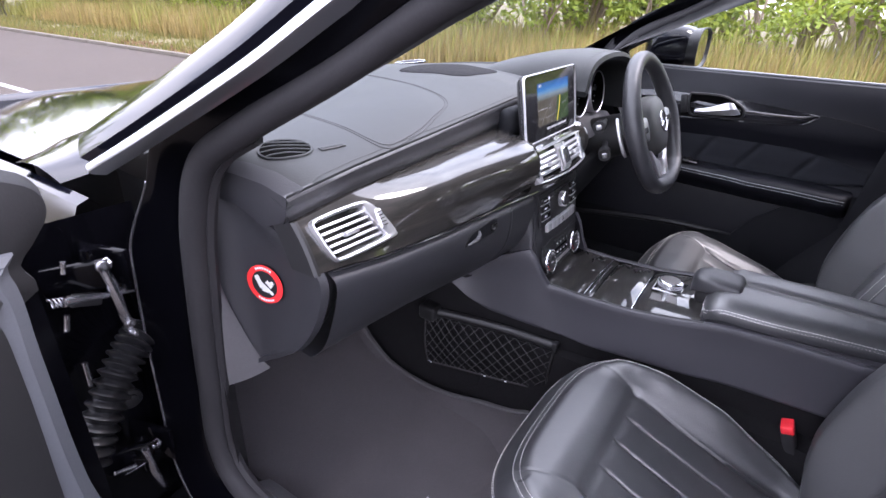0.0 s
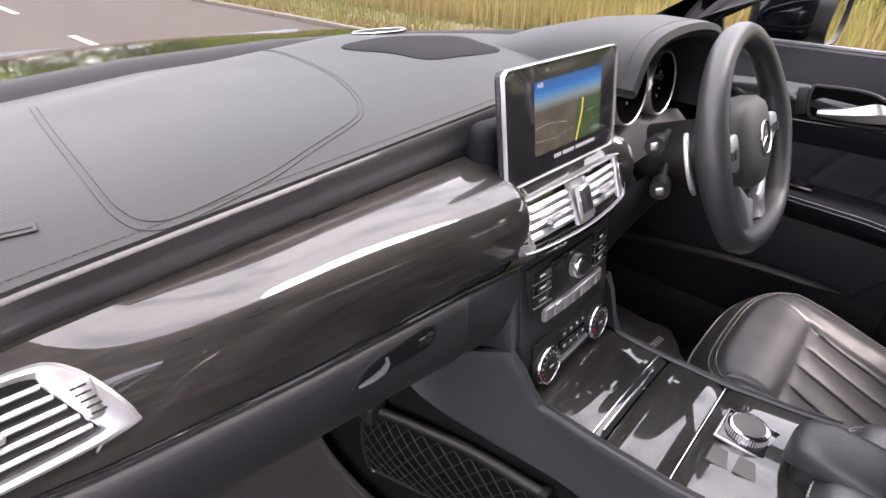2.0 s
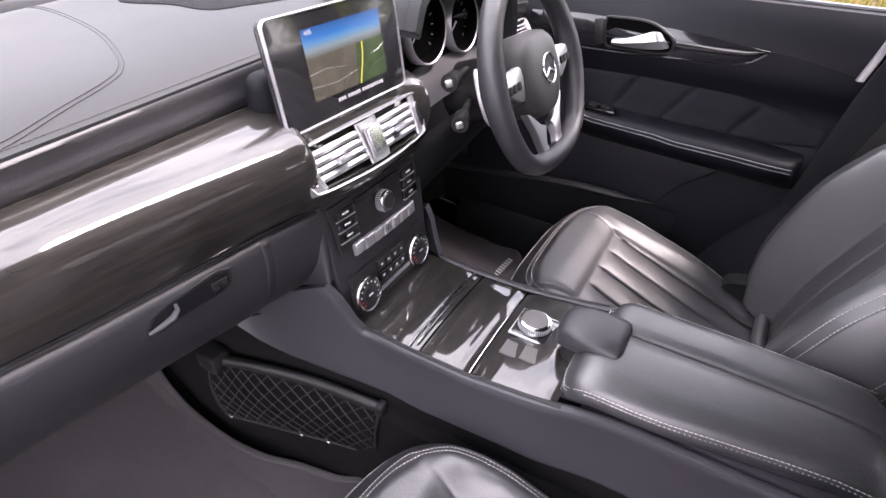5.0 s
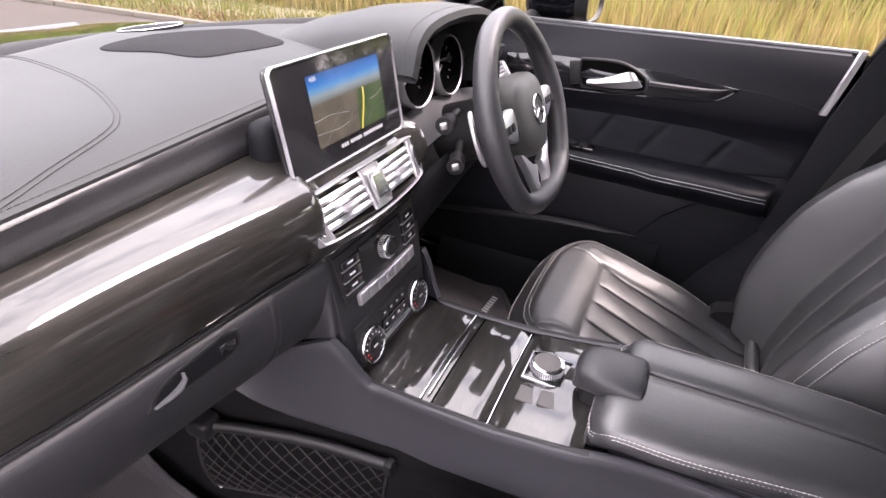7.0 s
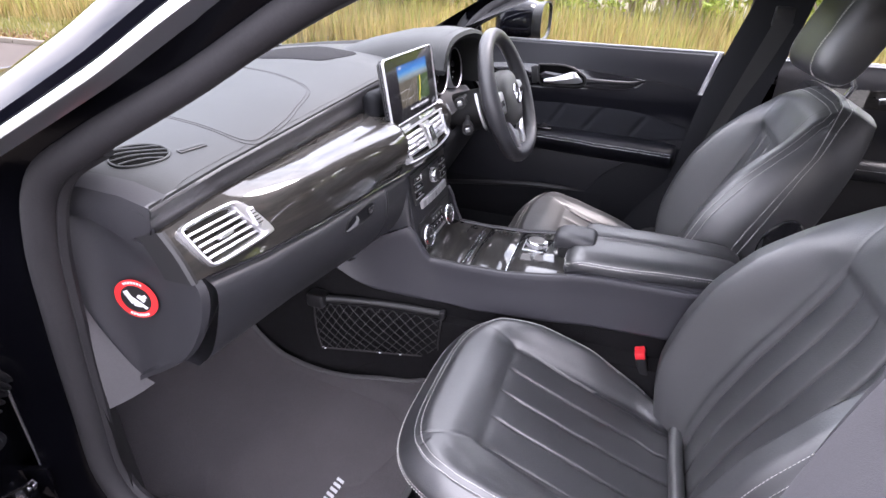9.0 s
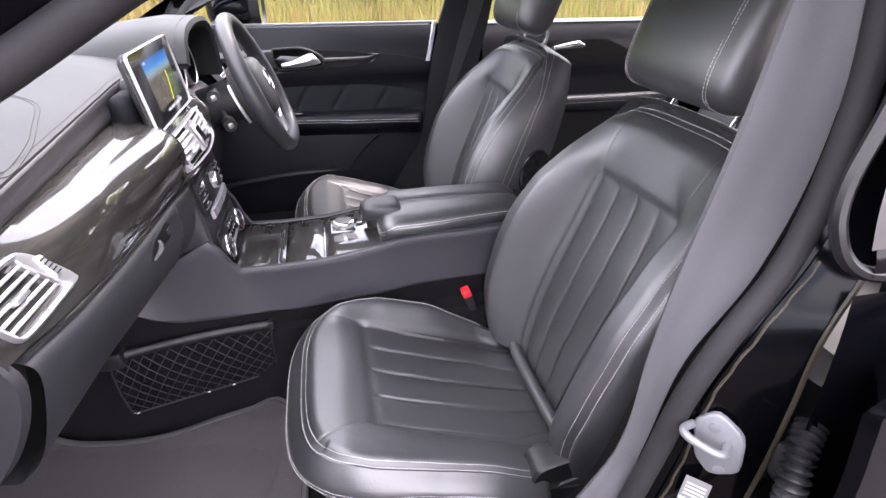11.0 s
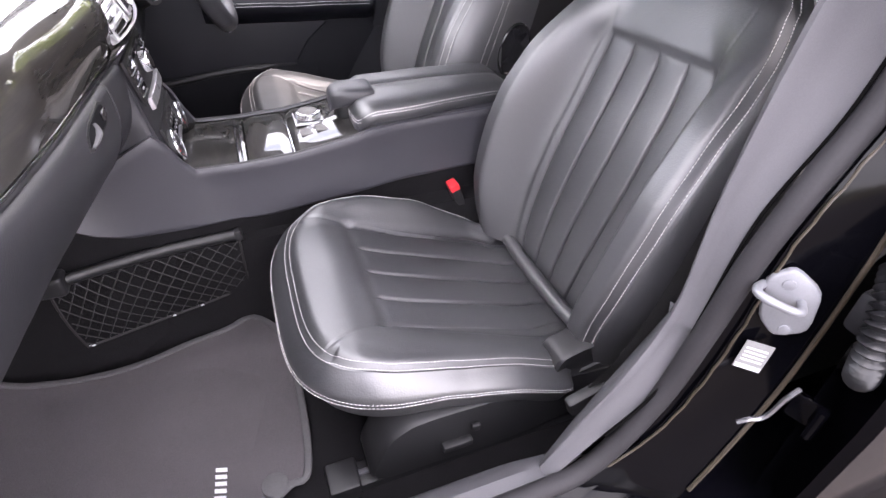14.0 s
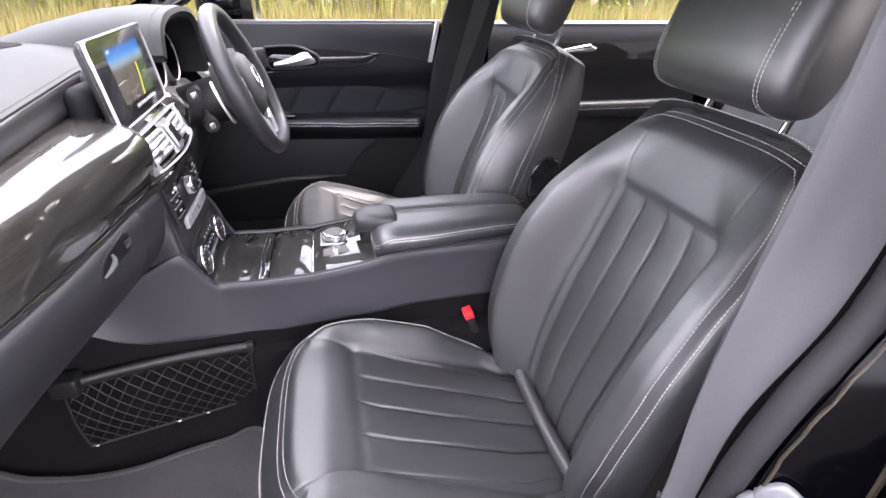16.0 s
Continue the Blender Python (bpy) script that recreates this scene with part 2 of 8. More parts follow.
def glass_material(name, tint, gloss=0.5, bend=4.5):
    m = bpy.data.materials.new(name)
    m.use_nodes = True
    n, l = m.node_tree.nodes, m.node_tree.links
    n.remove(n["Principled BSDF"])
    t = n.new("ShaderNodeBsdfTransparent"); t.inputs["Color"].default_value = (*tint, 1)
    g = n.new("ShaderNodeBsdfGlossy"); g.inputs["Roughness"].default_value = 0.01
    w = n.new("ShaderNodeLayerWeight"); w.inputs["Blend"].default_value = 0.5
    f = n.new("ShaderNodeMath"); f.operation = "POWER"; f.inputs[1].default_value = bend
    k = n.new("ShaderNodeMath"); k.operation = "MULTIPLY_ADD"; k.inputs[1].default_value, k.inputs[2].default_value = gloss, 0.03
    l.new(w.outputs["Facing"], f.inputs[0]); l.new(f.outputs[0], k.inputs[0])
    x = n.new("ShaderNodeMixShader")
    l.new(k.outputs[0], x.inputs[0]); l.new(t.outputs[0], x.inputs[1]); l.new(g.outputs[0], x.inputs[2])
    l.new(x.outputs[0], n["Material Output"].inputs["Surface"])
    return m


REAR_GLASS = glass_material("rear_glass", (0.10, 0.10, 0.095), 0.6)
GLASS = glass_material("clear_glass", (0.93, 0.96, 0.94))
DARK_GLASS = glass_material("privacy_glass", (0.42, 0.40, 0.36), 0.9, 2.0)


def ground_material():
    """Grass verge: green and straw-coloured patches."""
    m = material("verge_soil", (0.105, 0.088, 0.042), 0.95, grain=0.4, grain_scale=30, bump=0.8, bump_scale=25, vary=0.4, vary_scale=0.9, dist=0.04)
    return m


SOIL = ground_material()


def leaf_material(name, a, b):
    """Leaves or blades, each island with a tint of its own."""
    m = bpy.data.materials.new(name)
    m.use_nodes = True
    n, l = m.node_tree.nodes, m.node_tree.links
    p = n["Principled BSDF"]
    g = n.new("ShaderNodeNewGeometry")
    r = n.new("ShaderNodeValToRGB")
    r.color_ramp.elements[0].color, r.color_ramp.elements[1].color = (*a, 1), (*b, 1)
    l.new(g.outputs["Random Per Island"], r.inputs["Fac"])
    l.new(r.outputs["Color"], p.inputs["Base Color"])
    p.inputs["Roughness"].default_value = 0.6
    t = n.new("ShaderNodeBsdfTranslucent")
    l.new(r.outputs["Color"], t.inputs["Color"])
    x = n.new("ShaderNodeMixShader"); x.inputs[0].default_value = 0.35
    l.new(p.outputs[0], x.inputs[1]); l.new(t.outputs[0], x.inputs[2])
    l.new(x.outputs[0], n["Material Output"].inputs["Surface"])
    return m


LEAF = leaf_material("shrub_leaf", (0.1388, 0.1943, 0.0185), (0.296, 0.3515, 0.0407))
STRAW = leaf_material("dry_grass", (0.1758, 0.1332, 0.0444), (0.3053, 0.2313, 0.08325))
LITTER = leaf_material("leaf_litter", (0.08325, 0.0481, 0.0222), (0.2035, 0.1221, 0.0555))
WEEDS = leaf_material("verge_weeds", (0.135, 0.140, 0.028), (0.27, 0.25, 0.065))
GRASS = leaf_material("verge_grass", (0.0925, 0.1018, 0.0185), (0.185, 0.1573, 0.04625))
# ---- mesh helpers ----
def lerp(a, b, t):
    return a + (b - a) * t


def table(x, rows):
    """Smooth lookup in rows of (x, value, ...), in rising x."""
    xs = [r[0] for r in rows]
    out = [float(np.interp(x, xs, [r[k] for r in rows])) for k in range(1, len(rows[0]))]
    return out[0] if len(out) == 1 else out


def glide(x, rows):
    """Like table, but without corners at the rows."""
    xs, ys = [r[0] for r in rows], [r[1] for r in rows]
    if x <= xs[0] or x >= xs[-1]:
        return ys[0] if x <= xs[0] else ys[-1]
    n = len(xs)
    d = [(ys[i + 1] - ys[i]) / (xs[i + 1] - xs[i]) for i in range(n - 1)]
    m = [d[0]] + [0.0 if d[i - 1] * d[i] <= 0 else 2 * d[i - 1] * d[i] / (d[i - 1] + d[i]) for i in range(1, n - 1)] + [d[-1]]
    i = max(k for k in range(n - 1) if xs[k] <= x)
    h = xs[i + 1] - xs[i]
    t = (x - xs[i]) / h
    return (1 + 2 * t) * (1 - t) ** 2 * ys[i] + t * (1 - t) ** 2 * h * m[i] + t * t * (3 - 2 * t) * ys[i + 1] + t * t * (t - 1) * h * m[i + 1]


def smooth01(a, b, x):
    t = min(1.0, max(0.0, (x - a) / (b - a)))
    return t * t * (3 - 2 * t)


def curve_points(pts, n, closed=False):
    """n points on a Catmull-Rom curve through pts."""
    P = [Vector(p) for p in pts]
    k = len(P)
    spans = k if closed else k - 1
    out = []
    for i in range(n):
        u = i * spans / (n if closed else n - 1)
        s = min(int(u), spans - 1)
        t = u - s
        if closed:
            a, b, c, d = P[(s - 1) % k], P[s % k], P[(s + 1) % k], P[(s + 2) % k]
        else:
            b, c = P[s], P[s + 1]
            a = P[s - 1] if s > 0 else b * 2 - c
            d = P[s + 2] if s + 2 < k else c * 2 - b
        out.append(0.5 * ((2 * b) + (c - a) * t + (2 * a - 5 * b + 4 * c - d) * t * t + (3 * b - a - 3 * c + d) * t ** 3))
    return out


def even(pts, step):
    """Points at even steps along a polyline."""
    P = [Vector(p) for p in pts]
    out, left = [P[0]], step
    for a, b in zip(P, P[1:]):
        d = (b - a).length
        at = left
        while at <= d:
            out.append(a.lerp(b, at / d))
            at += step
        left = at - d
    return out


class Shape:
    """Vertices and faces gathered for one mesh."""
    def __init__(self):
        self.v, self.f = [], []

    def grid(self, rows, wrap_u=False, wrap_v=False, flip=False):
        base, nu, nv = len(self.v), len(rows), len(rows[0])
        for r in rows:
            self.v += [tuple(p) for p in r]
        for i in range(nu if wrap_u else nu - 1):
            for j in range(nv if wrap_v else nv - 1):
                a, b = base + i * nv + j, base + i * nv + (j + 1) % nv
                c, d = base + ((i + 1) % nu) * nv + (j + 1) % nv, base + ((i + 1) % nu) * nv + j
                self.f.append((d, c, b, a) if flip else (a, b, c, d))
        return base

    def fan(self, pts, flip=False):
        base = len(self.v)
        self.v += [tuple(p) for p in pts]
        f = tuple(range(base, base + len(pts)))
        self.f.append(f[::-1] if flip else f)

    def loft(self, rings, cap=True):
        """Closed rings joined in a row, with end caps."""
        base = self.grid(rings, wrap_v=True)
        n = len(rings[0])
        if cap:
            self.f.append(tuple(range(base, base + n))[::-1])
            e = base + (len(rings) - 1) * n
            self.f.append(tuple(range(e, e + n)))

    def tube(self, path, r, n=8, closed=False, flat=1.0, up=None):
        P = [Vector(p) for p in path]
        rings, last = [], None
        k = len(P)
        for i, p in enumerate(P):
            if closed:
                d = P[(i + 1) % k] - P[i - 1]
            else:
                d = P[min(i + 1, k - 1)] - P[max(i - 1, 0)]
            d.normalize()
            ref = Vector(up) if up else (last if last else (Vector((0, 0, 1)) if abs(d.z) < 0.9 else Vector((1, 0, 0))))
            s = d.cross(ref)
            if s.length < 1e-6:
                s = d.orthogonal()
            s.normalize()
            t = s.cross(d)
            last = t
            rad = r[i] if isinstance(r, (list, tuple)) else r
            rings.append([p + s * (math.cos(2 * math.pi * j / n) * rad) + t * (math.sin(2 * math.pi * j / n) * rad * flat) for j in range(n)])
        if closed:
            self.grid(rings, wrap_u=True, wrap_v=True)
        else:
            self.loft(rings)
        return self

    def box(self, c, s, m=None, bevel=0.0, seg=2):
        """A box of size s about c, bevelled, turned by the matrix m about c."""
        bm = bmesh.new()
        bmesh.ops.create_cube(bm, size=1.0)
        bmesh.ops.scale(bm, vec=s, verts=bm.verts)
        if bevel:
            bmesh.ops.bevel(bm, geom=list(bm.edges), offset=min(bevel, min(s) * 0.49), segments=seg, profile=0.5, affect="EDGES", clamp_overlap=True)
        self.add(bm, (Matrix.Translation(c) @ m.to_4x4()) if m else Matrix.Translation(c))
        return self

    def add(self, bm, m):
        base = len(self.v)
        bm.verts.index_update()
        self.v += [tuple(m @ v.co) for v in bm.verts]
        self.f += [tuple(base + v.index for v in f.verts) for f in bm.faces]
        bm.free()

    def plate(self, outline, normal, depth, bevel=0.0):
        """A plate: an outline pushed along normal by depth, its front edge drawn in by bevel."""
        n = Vector(normal).normalized()
        P = [Vector(p) for p in outline]
        c = sum(P, Vector()) / len(P)
        rings = [P]
        if bevel:
            rings.append([p + n * (depth - bevel) for p in P])
            rings.append([p + (c - p).normalized() * bevel * 0.4 + n * (depth - bevel * 0.3) for p in P])
            rings.append([p + (c - p).normalized() * bevel + n * depth for p in P])
        else:
            rings.append([p + n * depth for p in P])
        self.loft(rings)
        return self

    def disc(self, c, axis, rad, depth, n=28, bevel=0.0, ru=1.0):
        """A round plate at c, rising along axis."""
        a = Vector(axis).normalized()
        u = a.orthogonal().normalized()
        w = a.cross(u)
        c = Vector(c)
        prof = [(rad, 0), (rad, depth - bevel), (rad - bevel * 0.3, depth - bevel * 0.3), (rad - bevel, depth)] if bevel else [(rad, 0), (rad, depth)]
        self.loft([[c + a * h + (u * math.cos(2 * math.pi * j / n) + w * math.sin(2 * math.pi * j / n)) * r for j in range(n)] for r, h in prof])
        return self

    def ring(self, c, axis, rad, thick, n=40, m=8, flat=1.0):
        a = Vector(axis).normalized()
        u = a.orthogonal().normalized()
        w = a.cross(u)
        path = [Vector(c) + (u * math.cos(2 * math.pi * j / n) + w * math.sin(2 * math.pi * j / n)) * rad for j in range(n)]
        self.tube(path, thick, m, closed=True, flat=flat, up=a)
        return self


def thing(name, at, label, category, group="", kind=""):
    """A top-level thing: an Empty at its base, to which parts are tied."""
    ob = new(name)
    ob.empty_display_size = 0.05
    ob.location = at
    return tagged(ob, label, category, group, kind)


def origin_of(ob):
    o = Vector((0, 0, 0))
    while ob:
        o = o + ob.location
        ob = ob.parent
    return o


def solid(name, shape, mat, sharp=38):
    me = bpy.data.meshes.new(name)
    me.from_pydata(shape.v, [], shape.f)
    me.materials.append(mat)
    me.polygons.foreach_set("use_smooth", [True] * len(me.polygons))
    bm = bmesh.new()
    bm.from_mesh(me)
    bmesh.ops.recalc_face_normals(bm, faces=bm.faces)
    bm.to_mesh(me)
    bm.free()
    me.set_sharp_from_angle(angle=radians(sharp))
    return me


def part(name, shape, mat, parent, label="", sharp=38, kind=""):
    """One mesh part under a thing or a part; the shape is given in world places."""
    o = origin_of(parent)
    shape.v = [(x - o.x, y - o.y, z - o.z) for x, y, z in shape.v]
    ob = new(name, solid(name, shape, mat, sharp))
    ob.parent = parent
    return tagged(ob, label, kind=kind)


def single(name, shape, mat, label, category, kind="", group="", sharp=38):
    """A thing of one mesh."""
    return tagged(new(name, solid(name, shape, mat, sharp)), label, category, group, kind)


def stitches(path, normal_at=None, step=0.0065, length=0.0042, r=0.0008, shape=None):
    """Short stitches laid along a path."""
    s = shape or Shape()
    pts = even(path, step)
    for a, b in zip(pts, pts[1:]):
        d = (b - a).normalized()
        e = a + d * length
        side = d.cross(Vector((0, 0, 1)))
        side = side.normalized() if side.length > 1e-4 else Vector((1, 0, 0))
        up = side.cross(d)
        base = len(s.v)
        for q, k in ((a, 0.5), (a + d * length * 0.5, 1.0), (e, 0.5)):
            for w in (side, up, -side, -up):
                s.v.append(tuple(q + w * r * k))
        for i in range(2):
            for j in range(4):
                s.f.append((base + i * 4 + j, base + i * 4 + (j + 1) % 4, base + (i + 1) * 4 + (j + 1) % 4, base + (i + 1) * 4 + j))
    return s


def text_shape(text, size, at, m, depth=0.0004):
    """Letters of the built-in font as a shape; m turns x, y of the text into the world."""
    cu = bpy.data.curves.new("letters", "FONT")
    cu.body, cu.size, cu.extrude = text, size, depth
    cu.align_x, cu.align_y = "CENTER", "CENTER"
    ob = bpy.data.objects.new("letters", cu)
    me = ob.to_mesh()
    s = Shape()
    s.v = [tuple(Vector(at) + m @ v.co) for v in me.vertices]
    s.f = [tuple(p.vertices) for p in me.polygons]
    ob.to_mesh_clear()
    bpy.data.objects.remove(ob)
    bpy.data.curves.remove(cu)
    return s


def frame_of(x_axis, normal):
    """A 3 x 3 turn with the given x axis and z along normal."""
    x = Vector(x_axis).normalized()
    z = Vector(normal).normalized()
    y = z.cross(x).normalized()
    x = y.cross(z)
    return Matrix((x, y, z)).transposed()


# ---- outside: car park, verge, shrubs ----
g = Shape()
xs = [-400, -120, -40, -14, -9, 0, 5.1, 8, 10.5, 14, 40, 120, 400]
ys = [-400, -120, -40, -15, -8, 0, 8, 16, 30, 60, 120, 400]
g.grid([[(x, y, -0.03 + (0.28 * smooth01(8, 12, x) + 0.25 * smooth01(-11, -15, x) if abs(x) < 60 else 0.5)) for y in ys] for x in xs])
single("ground", g, SOIL, "dry grass verge soil round the car park", "ground", "structure")
g = Shape()
g.grid([[(x, y, 0.0) for y in np.linspace(-60, 90, 40)] for x in np.linspace(-10.5, 5.0, 14)])
single("road", g, ASPHALT, "worn grey asphalt of a car park", "road", "structure")
line = Shape()
for y0 in (-12.0, -7.0, -2.0, 3.0, 8.0, 13.0):
    line.box((1.53, y0 - 1.55 + 1.0, 0.004), (0.10, 2.1, 0.006), bevel=0.002)
single("road_marking", line, ROAD_PAINT, "worn white dashed line painted on the asphalt", "road marking", "structure")
rng = random.Random(3)
kerb = thing("kerb", (5.06, 0, 0), "pale weathered edging stones between asphalt and verge", "kerb", kind="structure")
ks = Shape()
ks.box((5.06, 0.0, 0.02), (0.12, 0.9, 0.10), bevel=0.012)
for i in range(34):
    k = Shape()
    k.v, k.f = list(ks.v), list(ks.f)
    if i == 0:
        first = part("kerb_stone", k, KERB, kerb)
    else:
        o = new("kerb_stone", first.data)
        o.parent = kerb
    (first if i == 0 else o).location = (rng.uniform(-0.01, 0.01), -5.0 + i * 0.915, rng.uniform(-0.004, 0.004))


def blades(name, n, area, h, w, mat, seed, lean=0.35, label=""):
    """Thin bent blades of grass scattered over an area (x0, x1, y0, y1)."""
    r = random.Random(seed)
    s = Shape()
    for _ in range(n):
        x, y = r.uniform(area[0], area[1]), r.uniform(area[2], area[3])
        z = -0.03 + 0.28 * smooth01(8, 12, x)
        dens = noise.noise(Vector((x * 0.5, y * 0.5, seed)))
        if dens < -0.25 and r.random() < 0.7:
            continue
        hh = h * r.uniform(0.5, 1.25) * (1 + 0.5 * dens)
        a = r.uniform(0, 6.283)
        lx, ly = math.cos(a) * hh * lean * r.random(), math.sin(a) * hh * lean * r.random()
        b = r.uniform(0, 6.283)
        wx, wy = math.cos(b) * w, math.sin(b) * w
        k = len(s.v)
        s.v += [(x - wx, y - wy, z), (x + wx, y + wy, z), (x + lx * 0.4 + wx * 0.7, y + ly * 0.4 + wy * 0.7, z + hh * 0.6), (x + lx * 0.4 - wx * 0.7, y + ly * 0.4 - wy * 0.7, z + hh * 0.6), (x + lx, y + ly, z + hh)]
        s.f += [(k, k + 1, k + 2, k + 3), (k + 3, k + 2, k + 4)]
    me = bpy.data.meshes.new(name)
    me.from_pydata(s.v, [], s.f)
    me.materials.append(mat)
    return tagged(new(name, me), label, "grass", kind="stuff")


blades("short_grass", 16000, (5.15, 8.4, -9, 26), 0.13, 0.012, GRASS, 11, label="short yellow-green grass along the asphalt edge")
blades("leaf_litter", 9000, (5.12, 6.3, -9, 26), 0.055, 0.022, LITTER, 14, lean=1.6, label="brown fallen leaves along the asphalt edge")
blades("dry_grass", 15000, (7.6, 10.8, -9, 24), 0.60, 0.013, STRAW, 12, label="tall dry straw-coloured grass on the verge")
blades("tall_grass", 9000, (8.0, 12.5, -9, 30), 0.72, 0.018, WEEDS, 13, label="tall fresh green weeds among the dry grass")


def shrub(at, height, spread, seed):
    """A shrub: short forked stems and a ragged crown of small leaves."""
    r = random.Random(seed)
    t = thing("shrub", at, "bright green leafy shrub standing behind the dry grass", "shrub", "shrubs of the hedge")
    st, tips = Shape(), []
    for _ in range(7):
        a, b = r.uniform(0, 6.283), r.uniform(0.25, 1.0)
        top = Vector(at) + Vector((math.cos(a) * spread * b * 0.7, math.sin(a) * spread * b * 0.7, height * r.uniform(0.55, 0.95)))
        mid = Vector(at).lerp(top, 0.5) + Vector((r.uniform(-.2, .2), r.uniform(-.2, .2), 0.1))
        path = curve_points([Vector(at) - Vector((0, 0, 0.1)), mid, top], 6)
        st.tube(path, [0.045, 0.038, 0.030, 0.022, 0.014, 0.006], 5)
        tips += path[2:]
    part("stems", st, BARK, t)
    lv = Shape()
    for _ in range(52):
        c = r.choice(tips) + Vector((r.gauss(0, spread * 0.22), r.gauss(0, spread * 0.25), r.gauss(0, height * 0.10)))
        rad = r.uniform(0.18, 0.42)
        for _ in range(46):
            d = Vector((r.gauss(0, 1), r.gauss(0, 1), r.gauss(0, 0.8)))
            p = c + d.normalized() * rad * r.uniform(0.35, 1.0)
            if p.z < at[2] + 0.05:
                continue
            n = Vector((r.gauss(0, 1), r.gauss(0, 1), r.gauss(0.6, 1))).normalized()
            u = n.orthogonal().normalized()
            u.rotate(Matrix.Rotation(r.uniform(0, 6.28), 3, n))
            w = n.cross(u)
            L, W = r.uniform(0.05, 0.10), r.uniform(0.022, 0.04)
            k = len(lv.v)
            lv.v += [tuple(p - u * L), tuple(p + w * W), tuple(p + u * L), tuple(p - w * W)]
            lv.f.append((k, k + 1, k + 2, k + 3))
    me = bpy.data.meshes.new("crown")
    me.from_pydata([(x - at[0], y - at[1], z - at[2]) for x, y, z in lv.v], [], lv.f)
    me.materials.append(LEAF)
    o = new("crown", me)
    o.parent = t
    return t


base_shrub = [shrub((0, 0, -50 - k), 2.6, 1.5, 20 + k) for k in range(3)]
r = random.Random(77)
spots = [(11.2 + r.uniform(-0.5, 1.2), -8 + i * 2.1 + r.uniform(-0.5, 0.5)) for i in range(19)]
spots += [(14.2 + r.uniform(-0.8, 1.0), -14 + i * 3.2) for i in range(15)]
spots += [(18.5 + r.uniform(-1.0, 1.0), -18 + i * 3.6) for i in range(18)]
spots += [(-19 + r.uniform(-1, 1), -24 + i * 4.4) for i in range(12)]
spots += [(-9 + i * 2.6, 30 + r.uniform(-1, 2)) for i in range(9)]
for i, (x, y) in enumerate(spots):
    far = 2.6 if y > 28 or x > 17 else (1.7 if x > 13 else 1.0)
    src = base_shrub[i % 3]
    k = r.uniform(0.8, 1.15) * far
    m = Matrix.LocRotScale((x, y, 0.2 if x > 8 else 0.0), Euler((0, 0, r.uniform(0, 6.28))), (k * 1.1, k * 1.1, k))
    if i < 3:
        src.matrix_basis = m
    else:
        copy_thing(src, m @ Matrix.Diagonal((1 / src.scale.x, 1 / src.scale.y, 1 / src.scale.z, 1)))
# ---- car shell ----
car = thing("car", (0, 0, 0), "black four-door coupe with its front passenger door open", "car")
SEAL = [(-.735, -.36, .443), (-.735, -.05, .448), (-.74, .19, .465), (-.742, .262, .54), (-.742, .252, .70), (-.742, .232, .86), (-.74, .215, .965),
        (-.738, .178, 1.042), (-.734, .10, 1.092), (-.728, -.03, 1.158), (-.716, -.20, 1.250), (-.695, -.40, 1.31), (-.685, -.58, 1.325), (-.690, -.69, 1.285),
        (-.706, -.716, 1.16), (-.721, -.704, 1.04), (-.732, -.674, .945), (-.736, -.628, .865), (-.734, -.598, .775), (-.732, -.580, .675), (-.732, -.548, .565), (-.734, -.470, .462)]


def mirror(pts, x0=0.0):
    return [(2 * x0 - p[0], *p[1:]) for p in pts]


# floor, tunnel, toe board
s = Shape()
prof = [(-.70, .312), (-.45, .308), (-.20, .325), (-.165, .36), (-.14, .52), (0, .54), (.14, .52), (.165, .36), (.20, .325), (.45, .308), (.70, .312)]
rows = []
for y, lift in ((-2.3, .22), (-1.75, .2), (-1.55, 0.0), (-.2, 0.0), (.22, 0.0), (.33, .02), (.45, .11), (.58, .24), (.68, .42)):
    rows.append([(x, y, z + lift * (1 if z < .4 else .35)) for x, z in prof])
s.grid(rows)
s.grid([[(x, y, z - .04) for x, y, z in r_] for r_ in rows], flip=True)
part("floor_carpet", s, CARPET, car, "black cut-pile carpet on the car floor")
s = Shape()
s.box((0, .80, .64), (1.40, .06, .56), bevel=.01)
part("bulkhead", s, DARK_PLASTIC, car)


